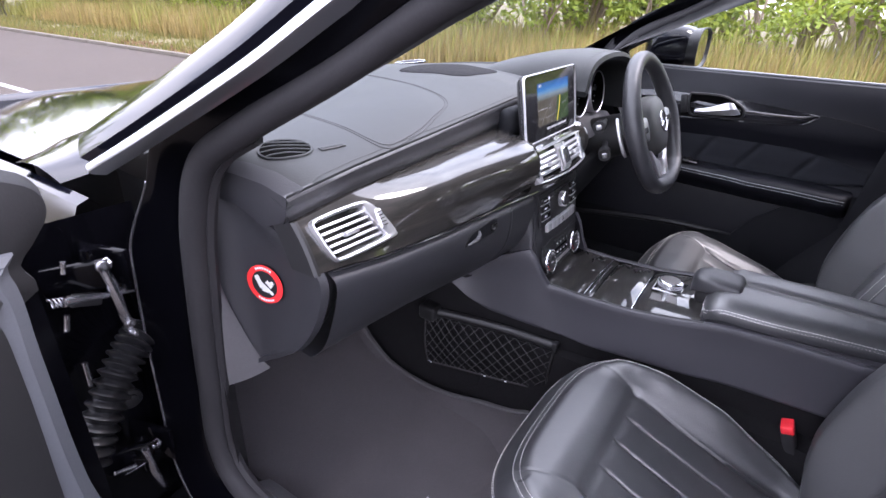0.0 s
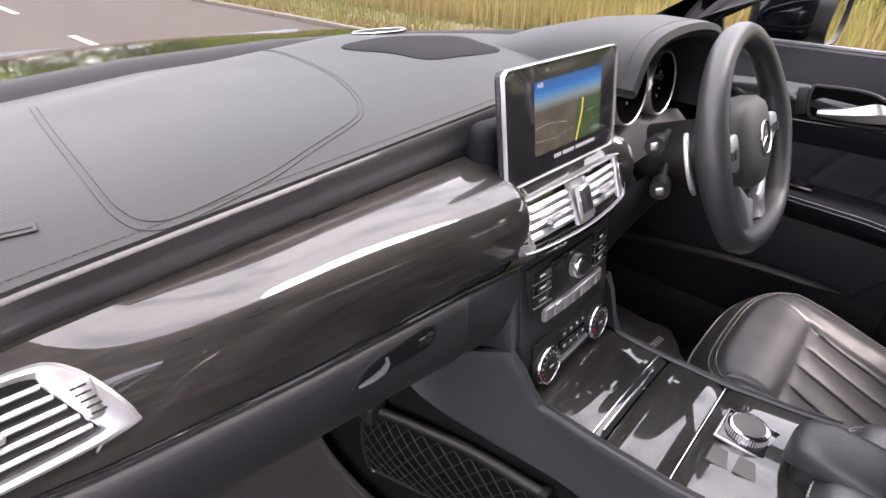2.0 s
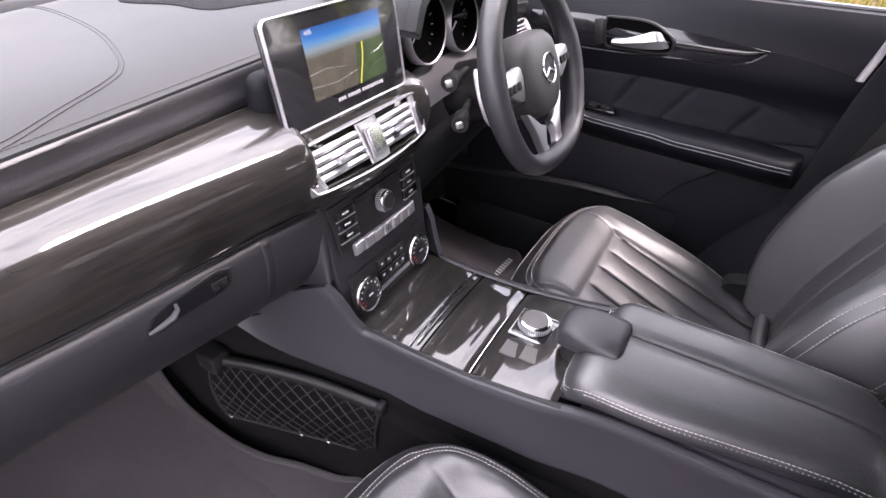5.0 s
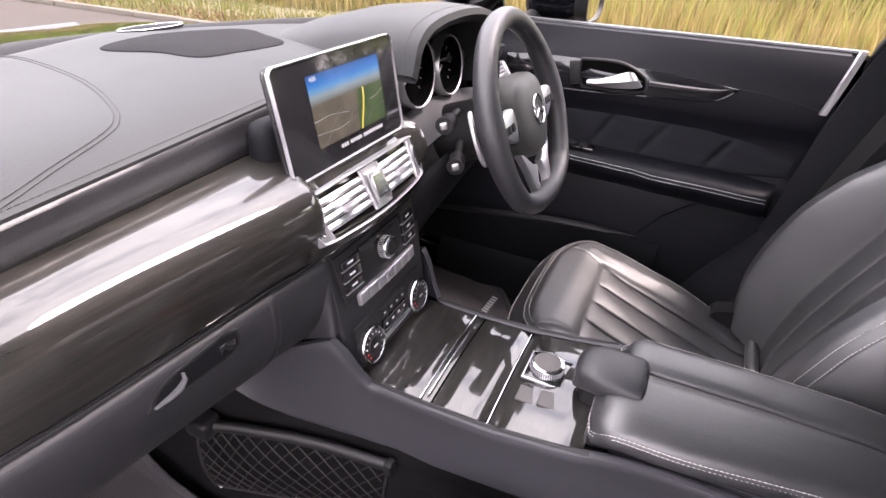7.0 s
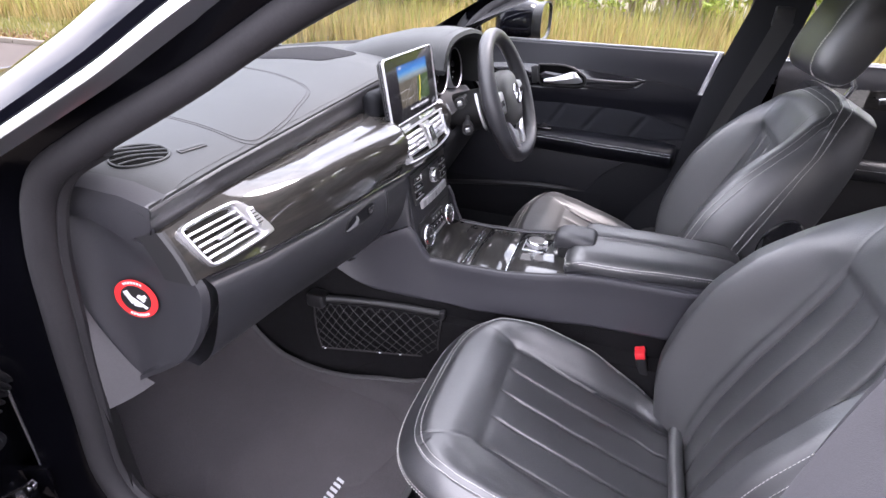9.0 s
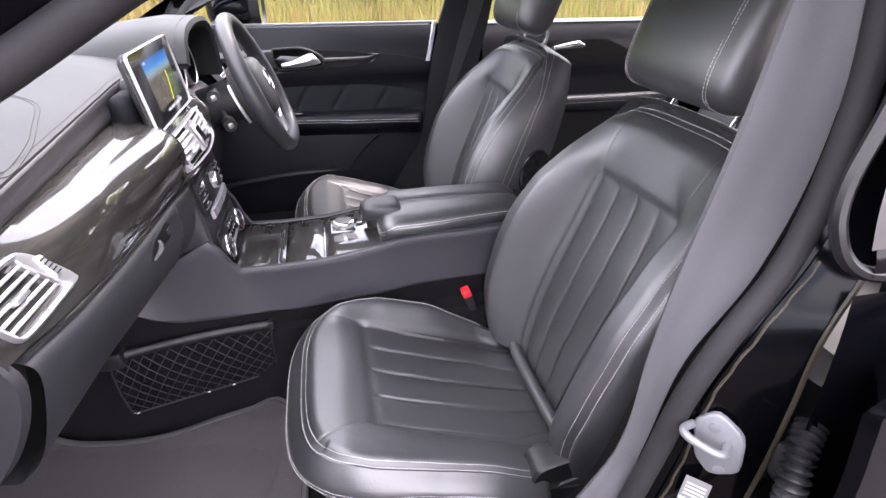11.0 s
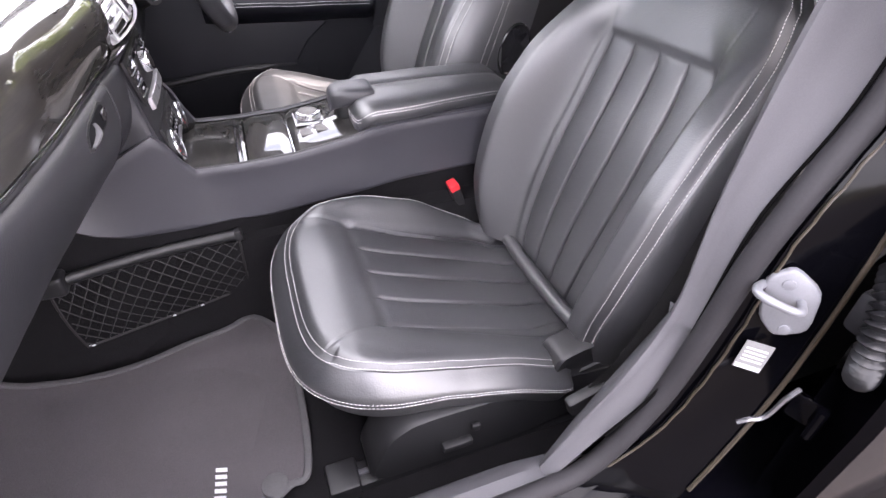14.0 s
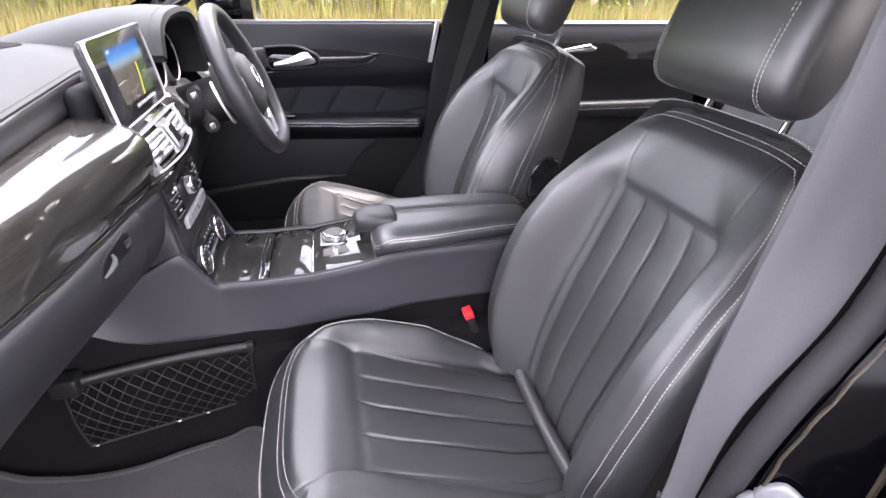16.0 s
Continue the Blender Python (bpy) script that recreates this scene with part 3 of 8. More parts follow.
def side_frame(sg):
    """Door frame of one side: sill, seal, jamb, pillars. sg -1: passenger, +1: driver."""
    def X(pts):
        return [(p[0] * -sg, p[1], p[2]) for p in pts]
    up = .052 if sg > 0 else 0.0
    def raised(pts):
        return [(p[0], p[1], p[2] + up * smooth01(1.0, 1.09, p[2]) * smooth01(-.60, -.40, p[1])) for p in X(pts)]
    path = curve_points(raised(SEAL), 150, closed=True)
    s = Shape()
    fore = [smooth01(-.10, .15, p.y) for p in path]
    s.tube(path, [.0140 + .0035 * k for k in fore], 12, closed=True)
    part("door_seal", s, SEAL_RUBBER, car, "dark grey rubber door seal")
    # glossy flange outside the seal, down to the outer jamb
    cen = Vector((-sg * -.74, -.15, .8))
    jam, jam2, jam3 = [], [], []
    for p in path:
        d = Vector((0, p.y + .17, p.z - .84))
        d.normalize()
        low = smooth01(1.0, .9, p.z)
        out = d * .020
        rear_w = smooth01(-.28, -.46, p.y)
        jam.append(p + Vector((sg * .004, 0, 0)) + d * .006)
        jam2.append(p + Vector((sg * lerp(.028, .012, rear_w), 0, 0)) + d * lerp(.034, .016, rear_w))
        jam3.append(p + Vector((sg * lerp(.050 * (0.6 + .4 * low), .018, rear_w), 0, 0)) + d * lerp(.050 + .012 * low, .024, rear_w))
    s = Shape()
    s.grid([jam, jam2, jam3], wrap_v=True)
    part("door_jamb", s, JAMB, car, "glossy black painted door jamb")
    s = Shape()
    s.tube([p for p in jam3 if p.y > .20 and p.z < 1.02], .0017, 6)
    part("jamb_lip", s, DARK_STEEL, car, "thin bright steel-coloured edge of the door jamb")
    s = Shape()
    s.tube([p + Vector((sg * -.004, 0, 0)) - (j - p).normalized() * .014 for p, j in zip(path, jam2) if p.y > -.20 and (p.z < 1.0 or p.y > .1)], .0095, 8)
    part("inner_seal_lip", s, SEAL_RUBBER, car)
    # sill
    s = Shape()
    pr = [(-.665, .33), (-.672, .395), (-.69, .425), (-.72, .440), (-.735, .438), (-.75, .425), (-.80, .415), (-.855, .405), (-.885, .37), (-.90, .30), (-.88, .22), (-.70, .22)]
    s.loft([[(x * -sg, y, z) for x, z in pr] for y in np.linspace(-1.6, .36, 24)])
    part("sill", s, JAMB, car, "glossy black painted sill")
    s = Shape()
    pr = [(-.655, .30), (-.662, .40), (-.682, .437), (-.706, .452), (-.724, .450), (-.726, .434), (-.69, .40), (-.68, .30)]
    rows = []
    for y in np.linspace(-.50, .235, 30):
        k = smooth01(-.36, -.50, y)
        rows.append([(-sg * x, y, z - .02 * k) for x, z in pr])
    s.loft(rows)
    # Driver side: same cover, darkened in its colour to paint the shade there.
    part("sill_trim", s, PILLAR_TRIM if sg < 0 else SHADE_DARK, car, "dark grey plastic sill cover")
    # inner pillar trims
    A_in = [(-.648, .40, .985), (-.643, .35, 1.005), (-.645, .24, 1.052), (-.652, .124, 1.102), (-.659, .008, 1.152), (-.668, -.11, 1.205), (-.672, -.25, 1.262)]
    A_out = [(-.728, .245, .985), (-.728, .195, 1.026), (-.727, .125, 1.068), (-.724, .05, 1.108), (-.720, -.06, 1.165), (-.714, -.16, 1.222), (-.705, -.30, 1.278)]
    a, b = curve_points(X(A_in), 24), curve_points(raised(A_out), 24)
    s = Shape()
    s.grid([[p.lerp(q, t) + Vector((sg * -.012, -.016, .0)) * math.sin(math.pi * t) + Vector((0, 0, .004)) for t in np.linspace(0, 1, 9)] for p, q in zip(a, b)])
    part("a_pillar_trim", s, DARK_PLASTIC, car, "black plastic lining of the windscreen pillar")
    # lower kick panel in front of the door
    s = Shape()
    kp = [[(-.733, .235, z) for z in (.93, .80, .70, .60, .50, .44)], [(-.700, .262, z) for z in (.93, .80, .70, .60, .50, .42)], [(-.665, .36, z) for z in (.93, .80, .70, .60, .48, .36)], [(-.65, .60, z) for z in (.93, .80, .70, .60, .52, .45)]]
    s.grid([X(c) for c in kp])
    part("kick_panel", s, DARK_PLASTIC, car, "grey plastic kick panel")
    s = Shape()
    left = curve_points(X([(-.737, .214, .955), (-.738, .228, .85), (-.738, .240, .76), (-.738, .246, .71), (-.733, .250, .672)]), 16)
    right = curve_points(X([(-.729, .222, .955), (-.716, .222, .85), (-.698, .214, .77), (-.680, .210, .715), (-.668, .206, .690)]), 16)
    s.grid([[p.lerp(q, k) + Vector((0, -.006 * math.sin(math.pi * k), 0)) for k in np.linspace(0, 1, 6)] for p, q in zip(left, right)])
    s.grid([[left[-1].lerp(right[-1], k) + Vector((0, dy, 0)) for k in np.linspace(0, 1, 6)] for dy in (0, .04)])
    part("side_trim", s, KICK, car, "lighter grey plastic trim beside the dashboard")
    # centre pillar lining: a lower cover that flares into the sill, an upper cover that overlaps it
    rear = [(-.63, -.52, .41), (-.625, -.60, .53), (-.62, -.66, .62), (-.628, -.70, .70), (-.628, -.72, .82), (-.625, -.74, .95), (-.615, -.77, 1.10), (-.60, -.80, 1.32)]
    inner = [(-.700, -.398, .415), (-.700, -.452, .503), (-.700, -.513, .598), (-.692, -.565, .69), (-.681, -.584, .82), (-.679, -.598, .94), (-.672, -.630, 1.09), (-.640, -.69, 1.32)]
    mid = [(-.714, -.392, .432), (-.715, -.455, .512), (-.716, -.522, .598), (-.709, -.570, .69), (-.699, -.590, .82), (-.700, -.624, .94), (-.690, -.672, 1.09), (-.660, -.71, 1.32)]
    groove = [(-.728, -.40, .432), (-.729, -.468, .503), (-.729, -.545, .585), (-.721, -.576, .69), (-.717, -.604, .82), (-.718, -.664, .94), (-.706, -.704, 1.09), (-.680, -.71, 1.32)]
    for lo, hi, inset, nm, lab in ((0, 27, .004, "b_pillar_lower_trim", "dark grey plastic lower lining of the centre pillar"), (24, 60, 0.0, "b_pillar_trim", "dark grey plastic lining of the centre pillar")):
        cols = [curve_points([(p[0] + (inset if k else 0), p[1] - inset * 1.5, p[2]) for p in c], 60)[lo:hi] for k, c in enumerate((rear, inner, mid, groove))]
        cols = [[Vector((q.x * -sg, q.y, q.z)) for q in c] for c in cols]
        s = Shape()
        s.grid([curve_points([c[i] for c in cols], 15) for i in range(hi - lo)])
        if lo:
            s.grid([[q[0] for q in cols[1:]], [q[0] + Vector((sg * -.02, -.02, 0)) for q in cols[1:]]])
        # The driver-side lining is a shaded copy: same plastic, near-black base colour.
        part(nm, s, PILLAR_TRIM if sg < 0 else SHADE_DARK, car, lab)
    s = Shape()
    s.tube(curve_points([(p[0] * -sg + sg * .001, p[1] + .001, p[2]) for p in groove], 60)[10:52], .0022, 6)
    # Near-black strip paints the shade of the groove beside the seal.
    part("trim_groove_shade", s, HOLLOW_SHADE, car)
    # painted centre pillar outside the seal
    oa = [(-.742, -.44, .44), (-.748, -.535, .515), (-.750, -.578, .60), (-.750, -.602, .70), (-.750, -.614, .80), (-.750, -.652, .89), (-.744, -.70, .98), (-.722, -.735, 1.12), (-.705, -.73, 1.32)]
    ob_ = [(-.765, -.50, .42), (-.764, -.575, .505), (-.764, -.618, .60), (-.765, -.638, .70), (-.765, -.645, .80), (-.764, -.668, .89), (-.756, -.715, .98), (-.734, -.765, 1.12), (-.715, -.76, 1.32)]
    oc = [(-.800, -.56, .40), (-.795, -.615, .50), (-.788, -.665, .60), (-.786, -.682, .70), (-.786, -.686, .80), (-.784, -.690, .89), (-.772, -.73, .98), (-.745, -.80, 1.12), (-.725, -.80, 1.32)]
    cols = [curve_points(X(c), 40) for c in (oa, ob_, oc)]
    s = Shape()
    s.grid([curve_points([c[i] for c in cols], 9) for i in range(40)])
    part("b_pillar", s, JAMB, car, "glossy black painted centre pillar")
    fl = curve_points(X([(p[0] - .003, p[1] - .004, p[2]) for p in oa]), 60)
    s = Shape()
    s.tube([p + Vector((0, .0016 * math.sin(k * 1.9), 0)) for k, p in enumerate(fl[3:44])], .0018, 6)
    part("flange_edge", s, FLANGE, car, "brownish sealed edge of the pillar flange")
    s = Shape()
    s.tube([p + Vector((sg * .003, 0, 0)) for p in curve_points(X(oc), 60)[3:44]], .0030, 6)
    part("gap_seal", s, FLANGE, car, "brownish sealed outer edge of the pillar")
    # outer windscreen pillar and roof rail, bright strip below it
    strip = [(-.826, .252, 1.040), (-.800, .155, 1.094), (-.775, .03, 1.163), (-.750, -.15, 1.262), (-.725, -.40, 1.335), (-.712, -.70, 1.355), (-.72, -1.1, 1.335), (-.74, -1.5, 1.25)]
    sp = curve_points(X(strip), 60)
    s = Shape()
    s.grid([[p + Vector((sg * -.014, -.004, -.010)), p + Vector((sg * -.002, -.001, -.007)), p + Vector((sg * .002, .000, -.004)), p + Vector((sg * .002, .002, .001)), p + Vector((0, .003, .004)), p + Vector((sg * -.008, .004, .005))] for p in sp])
    part("bright_strip", s, BRIGHT_TRIM, car, "bright metal strip along the side window frame")
    s = Shape()
    s.grid([[p + Vector((sg * -.004, .004, .006)), p + Vector((sg * .001, .012, .010)), p + Vector((sg * -.004, .024, .018)), p + Vector((sg * -.014, .040, .026)), p + Vector((sg * -.034, .056, .030)), p + Vector((sg * -.060, .066, .028))] for p in sp[:34]])
    part("a_pillar", s, PAINT, car, "black painted windscreen pillar")


side_frame(-1)
side_frame(1)

# roof, headliner
def roof_z(x, y):
    return 1.425 - .10 * (abs(x) / .70) ** 2.6 - .05 * ((y + .75) / .75) ** 2


s = Shape()
rows = [[(x, y, roof_z(x, y)) for x in np.linspace(-.715, .715, 23)] for y in np.linspace(-1.75, -.18, 20)]
s.grid(rows)
part("roof", s, PAINT, car, "black painted roof")
s = Shape()
s.grid([[(x * .93, y, z - .035) for x, y, z in r_] for r_ in rows])
part("headliner", s, HEADLINER, car, "dark grey fabric headliner")


def screen_base(x):
    return table(abs(x), [(0, .70), (.3, .655), (.55, .55), (.68, .44), (.74, .38)])


s = Shape()
rows = []
for t in np.linspace(0, 1, 14):
    row = []
    for u in np.linspace(-1, 1, 25):
        b = Vector((u * .70, screen_base(u * .70) + .01, 1.022))
        top = Vector((u * .685, -.20 - .06 * u * u, 1.365 - .085 * u * u))
        row.append(b.lerp(top, t) + Vector((0, .03, .045)) * math.sin(math.pi * t))
    rows.append(row)
s.grid(rows)
ws = part("windscreen", s, GLASS, car, "clear curved windscreen")
ws.visible_shadow = False
s = Shape()
s.grid([[Vector(p).lerp(Vector((p[0], p[1], p[2])), 1) + Vector((0, dy, dz)) for p in rows[0]] for dy, dz in ((-.035, -.012), (-.02, .004), (.0, .010), (.05, .006), (.09, -.02))])
part("windscreen_seal", s, RUBBER, car, "black rubber along the foot of the windscreen")
s = Shape()
s.grid([[(u * .46, -1.75 - .02 * (1 - u * u) - t * .62, 1.30 - .06 * u * u - t * .26) for u in np.linspace(-1, 1, 13)] for t in np.linspace(0, 1, 8)])
rw = part("rear_window", s, REAR_GLASS, car, "tinted rear window")
rw.visible_shadow = False
for sg in (-1, 1):
    s = Shape()
    s.grid([[(sg * .45, -1.74 - .62 * t, 1.245 - .26 * t), (sg * .60, -1.74 - .60 * t, 1.262 - .24 * t), (sg * .70, -1.74 - .58 * t, 1.24 - .19 * t), (sg * .735, -1.74 - .58 * t, 1.19 - .14 * t), (sg * .75, -1.74 - .58 * t, 1.04)] for t in np.linspace(-.32, 1, 12)])
    part("rear_pillar", s, PAINT, car, "black painted rear pillar")
    s = Shape()
    s.grid([[(sg * .44, -1.72 - .60 * t, 1.215 - .25 * t), (sg * .60, -1.72 - .58 * t, 1.232 - .24 * t), (sg * .69, -1.72 - .56 * t, 1.20 - .17 * t), (sg * .725, -1.72 - .56 * t, 1.04)] for t in np.linspace(-.32, 1, 12)])
    part("rear_pillar_lining", s, HEADLINER, car)
# bonnet, wings, cowl
s = Shape()
rows = []
for t in np.linspace(0, 1, 16):
    row = []
    for u in np.linspace(-1, 1, 25):
        x = u * (.775 - .03 * t)
        y0 = screen_base(x * .85) + .11
        y = lerp(y0, 1.95 - .35 * u * u, t)
        z = .985 + .010 * (1 - t) - .17 * t ** 2.2 - .025 * abs(u) ** 3 + .012 * math.exp(-((abs(u) - .62) / .08) ** 2)
        row.append((x, y, z))
    rows.append(row)
s.grid(rows)
part("bonnet", s, PAINT, car, "glossy black bonnet reflecting the sky")
for sg in (-1, 1):
    s = Shape()
    s.grid([[(sg * x, lerp(screen_base(x) + .055, screen_base(min(x, .775) * .85) + .125, t), .975 + .012 * math.sin(math.pi * t) + .012 * smooth01(.80, .70, x)) for t in np.linspace(0, 1, 6)] for x in np.linspace(.50, .795, 8)])
    part("cowl_corner", s, PAINT, car, "black painted corner between bonnet and windscreen pillar")
for sg in (-1, 1):
    s = Shape()
    rows = []
    for y in np.linspace(.37, 1.9, 18):
        t = (y - .37) / 1.53
        d = .16 * t * t
        rows.append([(sg * (.770 - .02 * t), y, .945 - d), (sg * (.790 - .02 * t), y, .968 - d), (sg * (.806 - .02 * t), y, .962 - d), (sg * (.820 - .02 * t), y, .930 - d), (sg * .852, y, .86 - d), (sg * .915, y, .78 - d), (sg * .918, y, .66), (sg * .912, y, .45), (sg * .90, y, .30)])
    s.grid(rows)
    part("front_wing", s, PAINT, car, "black painted front wing")
    s = Shape()
    s.grid([[(sg * x, .37, z) for x in (.74, .80, .86, .915)] for z in (.30, .5, .7, .85, .95)])
    part("wing_end", s, JAMB, car)
    s = Shape()
    s.grid([[(sg * x, y, z) for y in np.linspace(-2.6, -1.62, 8)] for x, z in ((.70, 1.06), (.80, 1.02), (.90, .92), (.935, .75), (.93, .5), (.90, .3))])
    part("rear_quarter", s, PAINT, car, "black painted rear quarter")
s = Shape()
s.grid([[(x, y, z - .05 * (x / .85) ** 2) for x in np.linspace(-.72, .72, 9)] for y, z in ((-2.30, 1.03), (-2.6, 1.02), (-2.75, .9), (-2.78, .5))])
part("boot_lid", s, PAINT, car, "black painted boot lid")
s = Shape()
s.box((0, 1.90, .62), (1.70, .10, .50), bevel=.05)
part("front_bumper", s, PAINT, car)
for sx in (-.80, .80):
    for sy in (1.12, -1.78):
        s = Shape()
        prof = [(.22, -.11), (.30, -.115), (.325, -.09), (.33, 0), (.325, .09), (.30, .115), (.22, .11)]
        s.grid([[(sx + h, sy + math.cos(a) * q, .33 + math.sin(a) * q) for q, h in prof] for a in np.linspace(0, 2 * math.pi, 33)[:-1]], wrap_u=True, wrap_v=True)
        w = part("wheel", s, RUBBER, car)
        s = Shape()
        s.disc((sx - .06, sy, .33), (1, 0, 0), .225, .12, 28, .02)
        part("rim", s, SATIN, w, "silver alloy rim")
# ---- dashboard ----
EDGE = [(0, .130, 1.040), (.06, .130, 1.038), (.38, .120, 1.020), (.56, .110, 1.013), (.684, .098, 1.007), (.71, .098, 1.004)]
TRIM_T = [(0, .120, .988), (.11, .120, .988), (.387, .115, .979), (.574, .106, .976), (.684, .098, .970), (.71, .098, .969)]
TRIM_B = [(0, .028, .866), (.10, .034, .868), (.216, .043, .873), (.423, .050, .883), (.565, .056, .895), (.658, .063, .908), (.71, .066, .912)]
LOW_B = [(0, .22, .62), (.17, .20, .648), (.456, .16, .707), (.632, .12, .742), (.71, .11, .755)]
dash = thing("dashboard", (0, .25, .62), "black stitched dashboard with a glossy dark wood band", "dashboard")


def pad_z(x, y):
    """Height of the dash top."""
    yf, zf = table(abs(x), EDGE)
    d = max(0.0, y - yf)
    yb = screen_base(x)
    lift = .030 * (1 - math.exp(-d / .055))
    down = smooth01(yb - .22, yb, y)
    return lerp(zf + lift, 1.022, down) - .020 * smooth01(.62, .70, abs(x))


XS = [x for x in np.linspace(-.692, .692, 97)]
s = Shape()
rows = []
for x in XS:
    yf, zf = table(abs(x), EDGE)
    yb = screen_base(x) - .165 * smooth01(.72, .45, abs(x)) - .012
    ys_ = [yf + .0015] + [yf + .012 + (yb - yf - .012) * (k / 26) ** 1.25 for k in range(27)]
    row = [(x, yf, zf - .006), (x, yf, zf)] + [(x, y, pad_z(x, y)) for y in ys_]
    rows.append(row)
s.grid(rows)
strip_ = Shape()
strip_.grid([[(x, y, pad_z(x, y) - .003) for y in np.linspace(screen_base(x) - .165 * smooth01(.72, .45, abs(x)) - .022, screen_base(x) + .01, 9)] for x in XS])
part("defroster_panel", strip_, DEFROST, dash, "darker matt strip along the windscreen")
pad = part("dash_pad", s, DASH_SKIN, dash, "grey-black grained dash top with stitched front edge", sharp=60)
s = Shape()
rows = []
for x in XS:
    yf, zf = table(abs(x), EDGE)
    yt, zt = table(abs(x), TRIM_T)
    rows.append(curve_points([(x, yf + .006, zf - .001), (x, yf - .0025, zf - .006), (x, lerp(yf, yt, .5) + .003, lerp(zf, zt, .50)), (x, yt + .004, zt + .010), (x, yt + .010, zt - .002)], 12))
s.grid(rows)
part("leather_roll", s, LEATHER_SIDE, dash, "black leather band below the dash edge")
# stitched edge
for off in (.006,):
    pth = [(x, table(abs(x), EDGE)[0] + off, pad_z(x, table(abs(x), EDGE)[0] + off) + .0004) for x in np.linspace(-.68, .13, 120)]
    part("stitching", stitches(pth, step=.006, length=.0046, r=.0005), DARK_THREAD, dash)


def trim_point(x, t, out=0.0):
    """A point of the wood band; t 0 at its upper edge, 1 at its lower."""
    yt, zt = table(abs(x), TRIM_T)
    yb, zb = table(abs(x), TRIM_B)
    bulge = .003 + .031 * smooth01(.60, .40, abs(x))
    k = math.sin(math.pi * min(1.0, max(t, 0.0)) ** .95)
    swell = .024 * smooth01(.40, .155, abs(x)) * smooth01(.105, .130, abs(x)) * math.sin(math.pi * min(1.0, max(t, 0.0)) ** .8) ** .8
    return Vector((x, lerp(yt, yb, t) - bulge * k * .80 - swell - out, lerp(zt, zb, t) + bulge * k * .62))


s = Shape()
rows = []
for x in np.linspace(-.687, .14, 92):
    r_ = [trim_point(x, 0) + Vector((0, .012, -.002))] + [trim_point(x, t) for t in np.linspace(0, 1, 15)] + [trim_point(x, 1) + Vector((0, .012, .003))]
    rows.append(r_)
s.grid(rows)
wood = part("wood_band", s, WOOD, dash, "glossy lacquered dark wood band")
s = Shape()
s.tube([trim_point(x, 1.0) + Vector((0, -.0015, -.0025)) for x in np.linspace(-.66, -.10, 50)], .0016, 6)
part("band_edge", s, GLOSS_BLACK, wood)
# lower panel and glovebox lid
def low_point(x, t):
    ya, za = table(abs(x), TRIM_B)
    yb, zb = table(abs(x), LOW_B)
    P = curve_points([(x, ya + .008, za - .006), (x, ya - .008, za - .022), (x, ya + .002, lerp(za, zb, .45)), (x, lerp(ya, yb, .45), lerp(za, zb, .80)), (x, yb, zb)], 25)
    u = t * 24
    k = min(int(u), 23)
    return P[k].lerp(P[k + 1], u - k)


s = Shape()
s.grid([[low_point(x, t) for t in np.linspace(0, 1, 22)] + [Vector((x, low_point(x, 1).y + .05, low_point(x, 1).z + .006)), Vector((x, low_point(x, 1).y + .3, low_point(x, 1).z + .05))] for x in np.linspace(-.662, -.218, 44)])
lid = part("glovebox_lid", s, SOFT, dash, "black soft plastic glovebox lid")
s = Shape()
s.grid([[low_point(x, t) + Vector((0, .004, 0)) for t in np.linspace(0, 1, 22)] + [Vector((x, low_point(x, 1).y + .3, low_point(x, 1).z + .05))] for x in np.linspace(-.2155, -.10, 14)])
part("lower_panel", s, SOFT, dash)
s = Shape()
s.grid([[low_point(x, t) for t in np.linspace(0, 1, 16)] + [Vector((x, low_point(x, 1).y + .3, low_point(x, 1).z + .02))] for x in np.linspace(.10, .69, 30)])
# Darker than the glovebox lid: footwell shade painted into the base colour.
part("knee_panel", s, SHADE_DARK, dash)
# glovebox handle: shallow recess with lever and lock
s = Shape()
def on_low(x, z, out):
    best = min((low_point(x, t) for t in np.linspace(0, .6, 40)), key=lambda p: abs(p.z - z))
    return Vector((x, best.y - out, z))
hp = [(-.376, .838), (-.362, .832), (-.280, .833), (-.266, .840), (-.266, .858), (-.280, .863), (-.345, .860), (-.365, .854)]
s.loft([[on_low(x, z, -.001) for x, z in hp], [on_low(x, z, .0008) for x, z in hp], [on_low(lerp(x, -.312, .03), lerp(z, .847, .06), .0014) for x, z in hp], [on_low(lerp(x, -.312, .10), lerp(z, .847, .22), .0006) for x, z in hp]])
gh = part("handle_recess", s, DARK_PLASTIC, lid)
s = Shape()
s.loft([[on_low(lerp(x, -.312, .10), lerp(z, .847, .22), o) for x, z in hp] for o in (.0002, .0010)])
# Dark sheet paints the shade inside the shallow handle recess.
part("recess_floor", s, SHADE_DARK, gh)
s = Shape()
s.tube([on_low(-.371, .841, .004), on_low(-.357, .843, .006), on_low(-.345, .846, .007), on_low(-.338, .851, .006), on_low(-.337, .857, .004)], [.002, .0035, .0042, .003, .002], 8, flat=.7)
part("handle", s, PILLAR_TRIM, gh, "small satin grey release lever")
s = Shape()
s.box(on_low(-.284, .848, .002), (.020, .005, .012), None, .0015, 2)
part("lock", s, GLOSS_BLACK, gh, "small glossy lock button")
# end cap of the passenger side
s = Shape()
front = [(-.690, .232, .985), (-.685, .199, .984), (-.677, .135, .945), (-.670, .088, .912), (-.668, .073, .878), (-.668, .092, .818), (-.669, .133, .760), (-.676, .205, .712), (-.690, .232, .700)]
